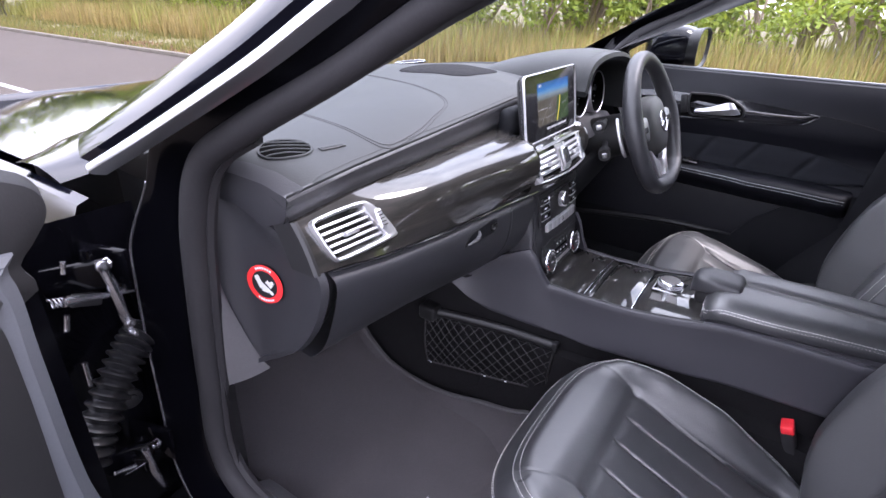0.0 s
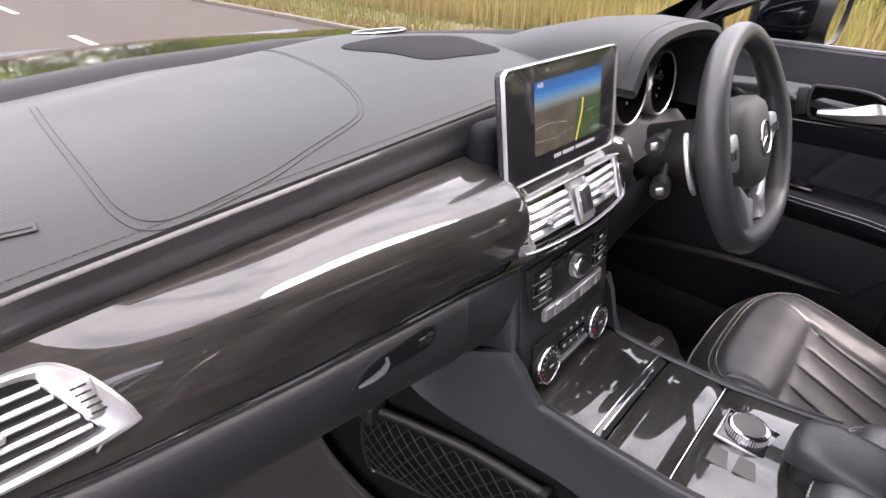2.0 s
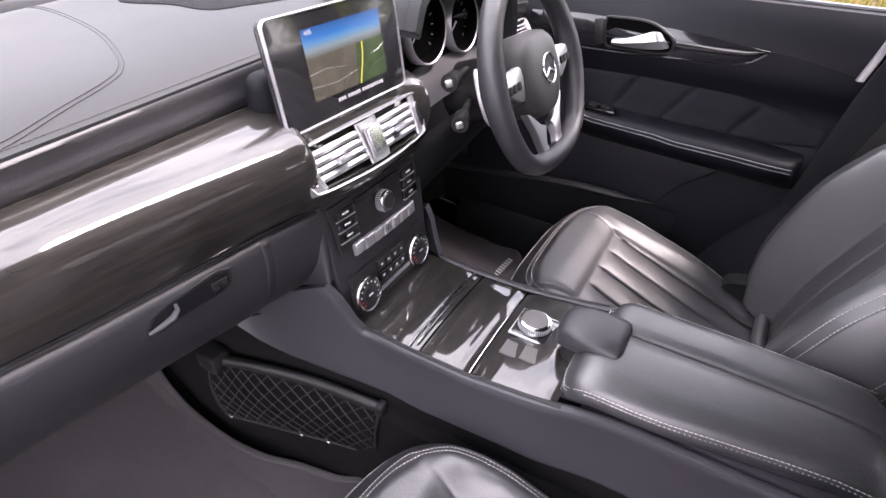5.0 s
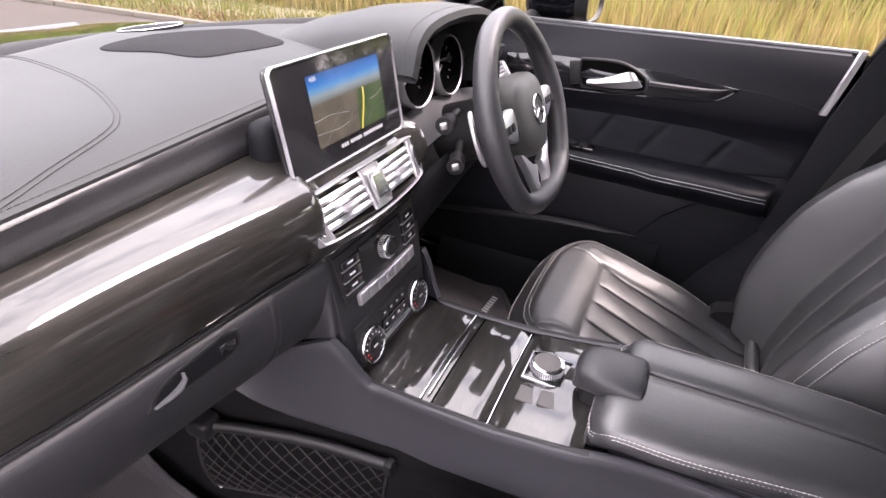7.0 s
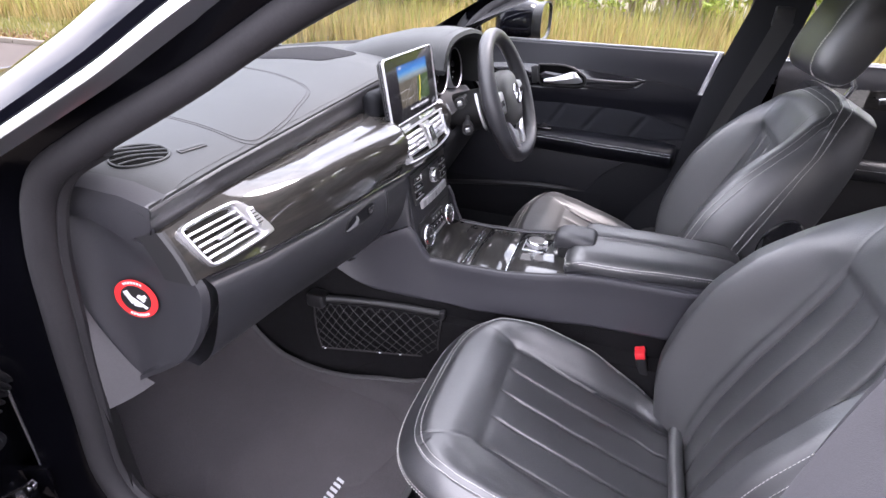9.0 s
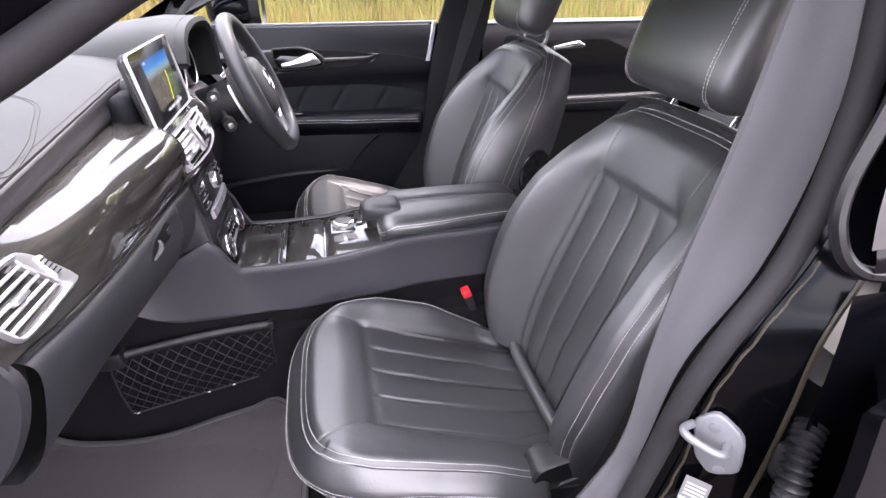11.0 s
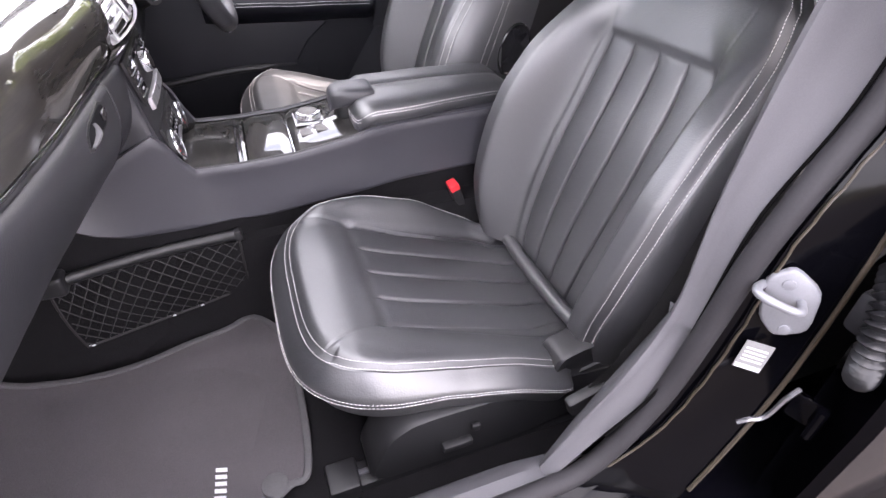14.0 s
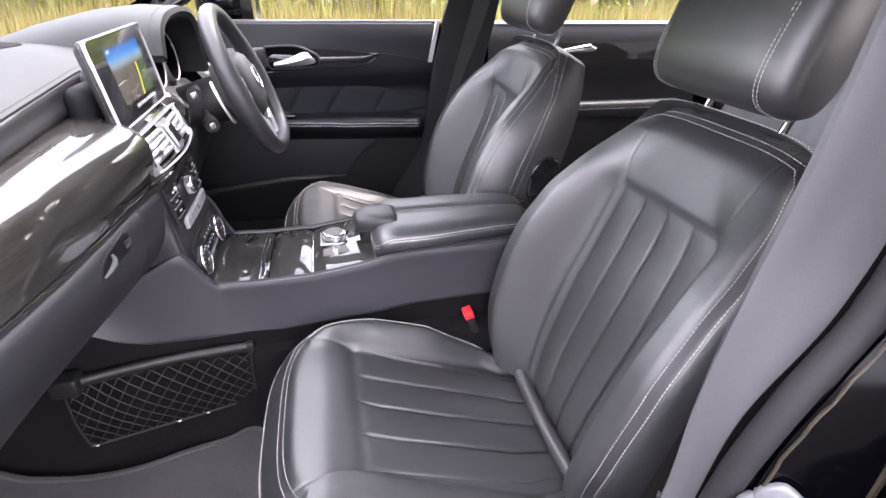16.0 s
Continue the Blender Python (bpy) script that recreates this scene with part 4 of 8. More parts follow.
rear_ = [(-.728, .232, .99), (-.730, .232, .975), (-.731, .234, .94), (-.727, .236, .90), (-.722, .236, .87), (-.713, .230, .82), (-.698, .220, .76), (-.688, .214, .715), (-.684, .212, .700)]
fa, fb = curve_points(front, 34), curve_points(rear_, 34)
lip = [p + Vector((.014, -.001, 0)) for p in fa]
def inw(p, k):
    return p + Vector((-.009 * k, .012 * k, 0))
rows = [[Vector((p.x + .055, p.y + .02, p.z)) for p in fa], lip, [p + Vector((.003, -.007, .001)) for p in fa], [p + Vector((-.006, -.002, 0)) for p in fa], [inw(p, 1.0) for p in fa]] + [[Vector((lerp(a_.x - .004, b_.x, tx), lerp(a_.y + .010, b_.y, ty), lerp(a_.z, b_.z, ty))) for a_, b_ in zip(fa, fb)] for tx, ty in ((.02, .25), (.10, .5), (.22, .72), (.5, .88), (1, 1))]
s.grid(rows)
cap = part("end_cap", s, SOFT, dash, "black plastic end cap of the dashboard")
# upper end of the dash beside the pillar
s = Shape()
rows = []
for (yy, zt_, zb_, xx) in ((.098, 1.006, .972, -.684), (.14, 1.018, .955, -.688), (.19, 1.022, .975, -.692), (.25, 1.020, .98, -.700), (.33, 1.008, .97, -.700)):
    rows.append([(xx + .02, yy, zt_ + .003), (xx - .004, yy, zt_ - .006), (xx - .008, yy + .004, lerp(zt_, zb_, .5)), (xx - .004, yy + .004, zb_), (xx + .03, yy + .01, zb_ - .004)])
s.grid(rows)
part("pad_end", s, SOFT, dash)
s = Shape()
s.grid([[trim_point(-.684, t) + Vector((dx, dy, 0)) for t in np.linspace(-.02, 1.03, 14)] for dx, dy in ((.004, -.001), (-.001, -.002), (-.005, .001), (-.006, .04))])
part("band_end", s, DARK_PLASTIC, dash)
# airbag sticker
stick = Vector((-.684, .168, .862))
nrm = Vector((-.975, -.22, .0)).normalized()
fm = frame_of(Vector((.22, -.975, 0)), nrm)
s = Shape()
s.disc(stick + nrm * .002, nrm, .029, .0008, 36)
sticker = tagged(part("warning_sticker", s, RED_FILM, cap), "round red and white airbag warning sticker")
s = Shape()
s.disc(stick + nrm * .0028, nrm, .0205, .0005, 36)
part("black_field", s, DARK_PLASTIC, sticker)
s = Shape()
for (a_, b_, w_) in (((-.012, .012), (-.004, -.006), .0035), ((-.004, -.006), (.006, -.008), .004), ((.004, .006), (.012, -.002), .003), ((.008, .002), (.015, .006), .0025), ((-.013, .008), (.013, -.013), .0022)):
    A, B = Vector((a_[0], a_[1], 0)), Vector((b_[0], b_[1], 0))
    d = (B - A).normalized()
    n_ = Vector((-d.y, d.x, 0)) * w_
    s.plate([stick + nrm * .0034 + fm @ q for q in (A - n_, B - n_, B + n_, A + n_)], nrm, .0004)
part("white_figure", s, WHITE, sticker)
s = Shape()
for k in range(-3, 4):
    a_ = math.pi / 2 + k * .16
    for rr, sgn in ((.0248, 1), (.0248, -1)):
        c = Vector((math.cos(a_) * rr, math.sin(a_) * rr * sgn, 0))
        tdir = Vector((-c.y, c.x, 0)).normalized()
        rd = c.normalized()
        s.plate([stick + nrm * .0029 + fm @ q for q in (c - tdir * .0014 - rd * .0016, c + tdir * .0014 - rd * .0016, c + tdir * .0014 + rd * .0016, c - tdir * .0014 + rd * .0016)], nrm, .0004)
part("print_bars", s, WHITE, sticker, kind="stuff")
# round demister vent and small sensor slot on the pad
def on_pad(x, y, up=0.0):
    return Vector((x, y, pad_z(x, y) + up))
def pad_frame(x, y):
    e = .01
    n_ = Vector((-(pad_z(x + e, y) - pad_z(x - e, y)) / (2 * e), -(pad_z(x, y + e) - pad_z(x, y - e)) / (2 * e), 1)).normalized()
    return n_
c = on_pad(-.617, .183, .001)
n_ = pad_frame(-.617, .183)
fm = frame_of(Vector((.80, -.60, 0)), n_)
def on_vent(u, v, up):
    p = c + fm @ Vector((u, v, 0))
    return on_pad(p.x, p.y, up)
turn = np.linspace(0, 2 * math.pi, 49)[:-1]
s = Shape()
s.tube([on_vent(.0345 * math.cos(a), .0290 * math.sin(a), .0006) for a in turn], .0020, 8, closed=True, up=n_)
dv = part("demister_vent", s, DASH_SKIN, pad, "oval black demister vent with slats")
s = Shape()
s.grid([[on_vent(.0335 * k * math.cos(a), .0280 * k * math.sin(a), .0012) for a in turn] for k in (.02, .25, .5, .75, 1.0)], wrap_v=True)
# Near-black sheet laid on the unbroken pad, painting the vent's inner shade.
part("vent_hollow_shade", s, HOLLOW_SHADE, dv)
for k in range(-1, 3):
    v_ = (k - .5) * .0115
    w_ = .0325 * math.sqrt(max(0, 1 - (v_ / .0275) ** 2))
    s = Shape()
    s.tube([on_vent(u, v_, .0016) for u in np.linspace(-w_, w_, 12)], .0012, 6, up=n_)
    part("slat", s, DASH_SKIN, dv)
c = on_pad(-.562, .152, .001)
n_ = pad_frame(-.562, .152)
fm = frame_of(Vector((1, -.12, 0)), n_)
s = Shape()
s.box(c, (.042, .010, .002), fm, .0008, 1)
sl = part("sensor_slot", s, DARK_PLASTIC, pad)
s = Shape()
s.box(c + n_ * .0012, (.037, .0035, .0012), fm, .0004, 1)
part("slot_cover", s, DASH_SKIN, sl)
# tear seam of the airbag, grille and light sensor
seam = [(-.480, .42), (-.488, .349), (-.496, .25), (-.500, .166), (-.498, .136), (-.488, .120), (-.462, .116), (-.384, .128), (-.326, .144), (-.262, .163), (-.236, .180), (-.215, .215), (-.186, .299), (-.166, .416), (-.164, .50)]
s = Shape()
for k in (1.0, .965):
    s.tube([on_pad(lerp(-.33, x, k), lerp(.30, y, k), .0001) for x, y, _ in curve_points([(x, y, 0) for x, y in seam], 90)], .0009, 6)
part("airbag_seam", s, DARK_THREAD, pad)
gp = [(-.035, .262), (.105, .262), (.150, .33), (.165, .42), (-.075, .42), (-.060, .33)]
s = Shape()
s.loft([[on_pad(lerp(x, .045, k), lerp(y, .35, k), h) for x, y, _ in curve_points([(x, y, 0) for x, y in gp], 48, closed=True)] for k, h in ((0, -.002), (0, .001), (.015, .002), (.5, .002), (.97, .002))])
part("speaker_grille", s, material("grille_cloth", (.016, .016, .018), .9, spec=0.1, grain=.5, grain_scale=1500, bump=.8, bump_scale=1500, dist=.001), pad, "black perforated speaker grille")
s = Shape()
cc = on_pad(.06, .49, .004)
s.loft([[cc + Vector((k * .060 * math.cos(a), k * .020 * math.sin(a), h)) for a in np.linspace(0, 2 * math.pi, 33)[:-1]] for k, h in ((1, -.004), (1, .0005), (.8, .0015), (.4, .0022), (.05, .0025))])
ls = part("light_sensor", s, SHADE_DARK, pad, "low dark oval sensor cover with a bright rim")
s = Shape()
s.tube([cc + Vector((.060 * math.cos(a), .020 * math.sin(a), .0005)) for a in np.linspace(0, 2 * math.pi, 33)[:-1]], .0008, 6, closed=True)
part("sensor_ring", s, CHROME, ls)


# louvred vents
def louvre_vent(parent, tl, tr, br, bl, label, slats=5, vanes=9, depth=.026, slat_w=.0040, right_wheel=True, tab=True, mat=SATIN):
    """A framed air vent in the face given by four corners."""
    tl, tr, br, bl = (Vector(p) for p in (tl, tr, br, bl))
    nrm_ = ((tr - tl).cross(bl - tl)).normalized()
    if nrm_.y > 0:
        nrm_ = -nrm_
    def q(u, v, out=0.0):
        return tl.lerp(tr, u).lerp(bl.lerp(br, u), v) + nrm_ * out
    out = [q(u, v) for u, v, _ in curve_points([(.07, -.005, 0), (.25, -.035, 0), (.5, -.045, 0), (.80, -.03, 0), (.93, .03, 0), (.995, .25, 0), (1.005, .60, 0), (.985, .88, 0), (.92, 1.0, 0), (.5, 1.03, 0), (.12, 1.02, 0), (.03, .96, 0), (.0, .78, 0), (-.005, .40, 0), (.01, .10, 0)], 75, closed=True)]
    cen = q(.5, .5)
    u1 = .80 if right_wheel else .95
    inner = [q(u, v) for u, v, _ in curve_points([(.060, .085, 0), (.4, .055, 0), (u1 - .02, .085, 0), (u1, .25, 0), (u1 + .01, .78, 0), (u1 - .02, .90, 0), (.4, .93, 0), (.08, .92, 0), (.045, .78, 0), (.042, .22, 0)], 75, closed=True)]
    s = Shape()
    def ring_at(pts, o):
        return [p + nrm_ * o for p in pts]
    mid = [a_.lerp(b_, .45) for a_, b_ in zip(out, inner)]
    s.grid([ring_at(out, -.012), ring_at(out, .003), ring_at([a_.lerp(b_, .12) for a_, b_ in zip(out, inner)], .006), ring_at(mid, .0068), ring_at([a_.lerp(b_, .92) for a_, b_ in zip(out, inner)], .005), ring_at(inner, .003), ring_at(inner, -.010)], wrap_v=True)
    vent = part("air_vent", s, mat, parent, label)
    s = Shape()
    s.fan(ring_at(inner, -depth))
    s.grid([ring_at(inner, -.010), ring_at(inner, -depth)], wrap_v=True)
    # Vent lining coloured near-black so its depth reads as shade.
    part("vent_hollow_shade", s, HOLLOW_SHADE, vent)
    for k in range(vanes):
        u = lerp(.10, u1 - .03, (k + .5) / vanes)
        s = Shape()
        a_, b_ = q(u, .13, -.012), q(u, .87, -.012)
        s.box(a_.lerp(b_, .5), ((b_ - a_).length, .0016, .010), frame_of(b_ - a_, nrm_), .0004, 1)
        part("vane", s, KEY_GREY, vent)
    for k in range(slats):
        v = lerp(.13, .87, (k + .5) / slats)
        s = Shape()
        a_, b_ = q(.065, v, .001), q(u1 + .0, v, .001)
        s.box(a_.lerp(b_, .5), ((b_ - a_).length, slat_w, .0026), frame_of(b_ - a_, nrm_ + Vector((0, 0, .75))), .0012, 2)
        part("slat", s, mat, vent)
    if tab:
        s = Shape()
        a_ = q(u1 * .52, .52, .004)
        s.box(a_, ((tr - tl).length * .22, .0065, .010), frame_of(tr - tl, nrm_), .002, 2)
        part("slider", s, mat, vent)
    if right_wheel:
        s = Shape()
        wc = q(.895, .50, .0045)
        s.box(wc, (.012, .030, .010), frame_of(tr - tl, nrm_), .004, 3)
        wh = part("thumb_wheel", s, mat, vent)
        for k in range(-2, 3):
            s = Shape()
            s.box(wc + (bl - tl).normalized() * k * .005 + nrm_ * .0052, (.009, .0014, .0010), frame_of(tr - tl, nrm_))
            part("notch", s, DARK_PLASTIC, wh)
    return vent


def tp(x, t, out=.003):
    return trim_point(x, t, out)


louvre_vent(dash, (-.670, .092, .967), (-.561, .090, .967), (-.533, .058, .914), (-.656, .064, .914), "satin silver side air vent with dark vanes", slats=5, vanes=9)
louvre_vent(dash, (.548, .085, .975), (.655, .085, .972), (.660, .06, .922), (.545, .055, .930), "satin silver side air vent", slats=5, vanes=7)
# ---- centre of the dashboard ----
stack = thing("centre_stack", (0, .10, .66), "black centre stack with air vents, radio keys and climate dials", "control panel")
# silver frame with two vents and a square badge plate between them
V_TL, V_TR, V_BR, V_BL = Vector((-.160, .050, .947)), Vector((.134, .048, .953)), Vector((.130, .024, .890)), Vector((-.140, .024, .888))


def vq(u, v, out=0.0):
    n_ = (V_TR - V_TL).cross(V_BL - V_TL).normalized()
    if n_.y > 0:
        n_ = -n_
    bow = .012 * (1 - (2 * u - 1) ** 2)
    return V_TL.lerp(V_TR, u).lerp(V_BL.lerp(V_BR, u), v) + n_ * (out + bow)


s = Shape()
rows = []
for out, k in ((-.018, 1.0), (.0, 1.0), (.0035, .988), (.0055, .95), (.0045, .91), (.0, .895)):
    ringp = []
    for u, v, _ in curve_points([(.02, .03, 0), (.25, -.01, 0), (.5, -.02, 0), (.75, -.01, 0), (.98, .03, 0), (1.0, .25, 0), (.985, .85, 0), (.95, .99, 0), (.75, 1.05, 0), (.5, 1.08, 0), (.25, 1.05, 0), (.05, .99, 0), (.015, .85, 0), (0, .25, 0)], 70, closed=True):
        ringp.append(vq(lerp(.5, u, k if k > .98 else lerp(k, 1, .55)), lerp(.5, v, k), out))
    rows.append(ringp)
s.grid(rows, wrap_v=True)
vf = part("vent_frame", s, SATIN, stack, "satin silver frame round the centre vents")
s = Shape()
s.fan([p - (vq(.5, .5, 1) - vq(.5, .5, 0)) * .012 for p in rows[-1]])
s.grid([rows[-1], [p - (vq(.5, .5, 1) - vq(.5, .5, 0)) * .012 for p in rows[-1]]], wrap_v=True)
# Shade behind the centre slats is put into this lining's near-black colour.
part("vent_hollow_shade", s, HOLLOW_SHADE, vf)
VN = vq(.5, .5, 1) - vq(.5, .5, 0)
for u0, u1 in ((.10, .435), (.565, .90)):
    for k in range(4):
        v = lerp(.17, .85, (k + .5) / 4)
        s = Shape()
        n_ = 9
        s.grid([[vq(lerp(u0, u1, i / (n_ - 1)), v, .001 - .006 * (1 if j > 1 else 0)) + Vector((0, .0, dz)) for i in range(n_)] for j, dz in enumerate((-.0032, .0016, .0068, .0036))], wrap_u=True)
        part("slat", s, SATIN, vf, "silver vent slat")
    s = Shape()
    s.box(vq((u0 + u1) / 2, .55, .006), (.026, .008, .010), frame_of(V_TR - V_TL, VN), .002, 2)
    part("slider", s, SATIN, vf)
    for u in (u0, u1):
        s = Shape()
        s.tube([vq(u, v, .001) for v in np.linspace(.08, .94, 8)], .0028, 8)
        part("upright", s, SATIN, vf)
for u0, u1 in ((.012, .098), (.437, .563), (.902, .988)):
    s = Shape()
    s.grid([[vq(lerp(u0, u1, a), v, o) for a, o in ((0, -.004), (.06, .0015), (.5, .003), (.94, .0015), (1, -.004))] for v in np.linspace(.06, .96, 9)])
    part("frame_plate", s, SATIN, vf)
for u in (.055, .945):
    s = Shape()
    s.tube([vq(u, .52, .0045) + Vector((math.cos(a) * .0060, 0, 0)) + (vq(u, .85) - vq(u, .15)).normalized() * (math.sin(a) * .018) for a in np.linspace(0, 2 * math.pi, 29)[:-1]], .0014, 6, closed=True)
    w = part("flow_wheel", s, CHROME, vf)
    s = Shape()
    s.box(vq(u, .52, .001), (.008, .030, .008), frame_of(V_TR - V_TL, vq(u, .5, 1) - vq(u, .5, 0)), .003, 2)
    part("wheel_core", s, DARK_PLASTIC, w)
s = Shape()
s.box(vq(.5, .52, .007), (.034, .044, .004), frame_of(V_TR - V_TL, vq(.5, .5, 1) - vq(.5, .5, 0)), .0015, 2)
bp = part("badge_plate", s, SATIN, vf, "square silver plate")
s = Shape()
s.box(vq(.5, .50, .0095), (.026, .032, .0014), frame_of(V_TR - V_TL, vq(.5, .5, 1) - vq(.5, .5, 0)), .0006, 1)
part("plate_face", s, CHROME, bp)


# wood apron below the vents
s = Shape()
s.grid([[Vector((x, .030 - .012 * (1 - (x / .14) ** 2) + dy, z - .004 * (1 - (x / .14) ** 2))) for x in np.linspace(-.150, .140, 24)] for dy, z in ((.02, .902), (-.002, .898), (-.004, .886), (.004, .871), (.020, .866))])
part("wood_apron", s, WOOD, stack, "glossy dark wood under the vents")

# radio and climate faces: one sloped panel
P_T, P_B = Vector((-.008, .033, .864)), Vector((-.008, .005, .690))
FN = Vector((0, -.983, .18)).normalized()
FM = frame_of((1, 0, 0), FN)


def fp(x, z, out=0.0):
    """A point on the stack's face: x across, z its height."""
    t = (P_T.z - z) / (P_T.z - P_B.z)
    return Vector((x, lerp(P_T.y, P_B.y, t) - .006 * (1 - (x / .12) ** 2), z)) + FN * out


def panel(name, pts, mat, parent, depth=.004, bevel=.0015, label="", base=0.0):
    s_ = Shape()
    s_.plate([fp(x, z, base) for x, z in pts], FN, depth, bevel)
    return part(name, s_, mat, parent, label)


s = Shape()
rows = []
for z in np.linspace(.875, .640, 22):
    t = (.875 - z) / .235
    w = lerp(.118, .112, t)
    yb_ = lerp(.036, -.001, t)
    rows.append([Vector((-w - .010, yb_ + .030, z)), Vector((-w - .004, yb_ + .010, z)), Vector((-w, yb_ + .002, z)), Vector((-w + .012, yb_, z)), Vector((0, yb_ - .006, z)), Vector((w - .012, yb_, z)), Vector((w, yb_ + .002, z)), Vector((w + .006, yb_ + .010, z)), Vector((w + .018, yb_ + .028, z)), Vector((w + .03, yb_ + .09, z)), Vector((w + .03, yb_ + .22, z))])
s.grid([curve_points(r_, 46) for r_ in rows])
part("surround", s, SOFT, stack, "black soft plastic face round the controls")
# hollowed cheek from the stack across to the glovebox
s = Shape()
rows = []
for v in np.linspace(0, 1, 20):
    A = Vector((lerp(-.116, -.134, v), lerp(.040, .022, v), lerp(.884, .749, v)))
    B = low_point(-.2165, min(1.0, v * 1.02))
    B.x = lerp(-.2165, -.172, smooth01(.55, 1, v))
    hol = .030 * (1 - .75 * v)
    M1 = A.lerp(B, .30) + Vector((.010, hol, 0))
    M2 = A.lerp(B, .68) + Vector((.006, hol * .55, 0))
    rows.append(curve_points([A + Vector((.014, -.002, .0)), A, M1, M2, B + Vector((0, -.0015, 0)), B + Vector((-.002, .014, 0))], 24))
s.grid(rows)
part("cheek", s, SOFT, stack, "black soft plastic cheek beside the controls", sharp=60)
radio = panel("radio_panel", [(-.112, .858), (.098, .862), (.094, .792), (-.104, .786)], DARK_PLASTIC, stack, label="black radio key panel")
panel("display_slot", [(-.060, .852), (.050, .854), (.050, .846), (-.060, .844)], GLOSS_BLACK, radio, .0052)
for sx in (-1, 1):
    for k in range(3):
        z = .842 - k * .017
        x0 = -.082 if sx < 0 else .072
        panel("key", [(x0 - .020, z + .0055), (x0 + .018, z + .0062), (x0 + .018, z - .0055), (x0 - .020, z - .0062)], GLOSS_BLACK, radio, .0058, .001)
        panel("key_edge", [(x0 - .020, z - .0068), (x0 + .018, z - .0061), (x0 + .018, z - .0078), (x0 - .020, z - .0085)], SATIN, radio, .0062)
        panel("key_print", [(x0 - .008, z + .0018), (x0 + .005, z + .002), (x0 + .005, z - .0012), (x0 - .008, z - .0014)], GREY_PRINT, radio, .0063)
s = Shape()
s.disc(fp(-.004, .826, .003), FN, .0165, .014, 36, .0025)
kn = part("volume_knob", s, CHROME, radio, "chrome volume knob")
s = Shape()
s.disc(fp(-.004, .826, .0168), FN, .0115, .0012, 28)
part("knob_face", s, DARK_PLASTIC, kn)
s = Shape()
for a in np.linspace(0, 2 * math.pi, 37)[:-1]:
    s.box(fp(-.004, .826, .008) + FM @ Vector((.0165 * math.cos(a), .0165 * math.sin(a), 0)), (.0010, .0010, .009), FM)
part("knurling", s, SATIN, kn)
for k in range(7):
    x = -.069 + k * .0222
    panel("function_key", [(x - .0102, .789), (x + .0102, .790), (x + .0102, .771), (x - .0102, .770)], SATIN, stack, .0075, .0028, "satin silver key")
s = Shape()
c = fp(-.0024, .780, .0078)
tri = [c + FM @ Vector((.005 * math.sin(a), .005 * math.cos(a), 0)) for a in (0, 2.094, 4.189)]
s.tube([tri[0], tri[1], tri[2]], .0005, 4, closed=True)
part("hazard_mark", s, DARK_PLASTIC, stack)
clim = panel("climate_panel", [(-.100, .742), (.085, .746), (.082, .690), (-.098, .684)], DARK_PLASTIC, stack, label="black climate panel")
panel("climate_rim", [(-.050, .689), (.038, .692), (.038, .6885), (-.050, .6855)], SATIN, clim, .0065)
for k in range(4):
    for j in range(2):
        x, z = -.032 + k * .0175, .729 - j * .020
        panel("key", [(x - .0078, z + .008), (x + .0078, z + .008), (x + .0078, z - .008), (x - .0078, z - .008)], GLOSS_BLACK if j else DARK_PLASTIC, clim, .0056, .0012)
        panel("key_print", [(x - .003, z + .002), (x + .003, z + .002), (x + .003, z - .002), (x - .003, z - .002)], GREY_PRINT, clim, .0061)
for x, z in ((-.076, .702), (.064, .702)):
    s = Shape()
    s.disc(fp(x, z, .0), FN, .0275, .012, 44, .002)
    d = part("climate_dial", s, DARK_PLASTIC, stack, "black climate dial with chrome ring")
    s = Shape()
    s.ring(fp(x, z, .0105), FN, .0262, .0026, 44, 8)
    part("dial_ring", s, CHROME, d)
    s = Shape()
    s.disc(fp(x, z, .0115), FN, .0150, .0025, 30, .0012)
    part("dial_button", s, DARK_PLASTIC, d)
    for k in range(11):
        a = radians(-130 + k * 26) + math.pi / 2
        s = Shape()
        s.box(fp(x, z, .0122) + FM @ Vector((.0198 * math.cos(a), .0198 * math.sin(a), 0)), (.0028, .0022, .0006), FM @ Matrix.Rotation(a, 3, "Z"))
        part("dial_mark", s, RED if k > 8 else GREY_PRINT, d)
    s = Shape()
    s.box(fp(x, z, .0143), (.010, .0028, .0005), FM)
    part("dial_print", s, GREY_PRINT, d)

# display screen on the dash
scr = thing("display_screen", (-.012, .09, .955), "tablet-like display screen in a silver frame showing a map", "screen")
S_TL, S_TR, S_BL = Vector((-.132, .078, 1.090)), Vector((.106, .071, 1.098)), Vector((-.131, .057, .962))
S_BR = S_BL + (S_TR - S_TL)
SN = (S_TR - S_TL).cross(S_BL - S_TL).normalized()
if SN.y > 0:
    SN = -SN


def sq(u, v, out=0.0):
    return S_TL.lerp(S_TR, u).lerp(S_BL.lerp(S_BR, u), v) + SN * out


def round_rect(u0, v0, u1, v1, ru, rv, n=6):
    pts = []
    for cu_, cv_, a0 in ((u1 - ru, v0 + rv, -90), (u1 - ru, v1 - rv, 0), (u0 + ru, v1 - rv, 90), (u0 + ru, v0 + rv, 180)):
        for k in range(n + 1):
            a = radians(a0 + 90 * k / n)
            pts.append((cu_ + ru * math.cos(a), cv_ + rv * math.sin(a)))
    return pts


o1 = round_rect(-.008, -.014, 1.008, 1.014, .042, .08)
o2 = round_rect(.0025, .005, .9975, .995, .036, .070)
s = Shape()
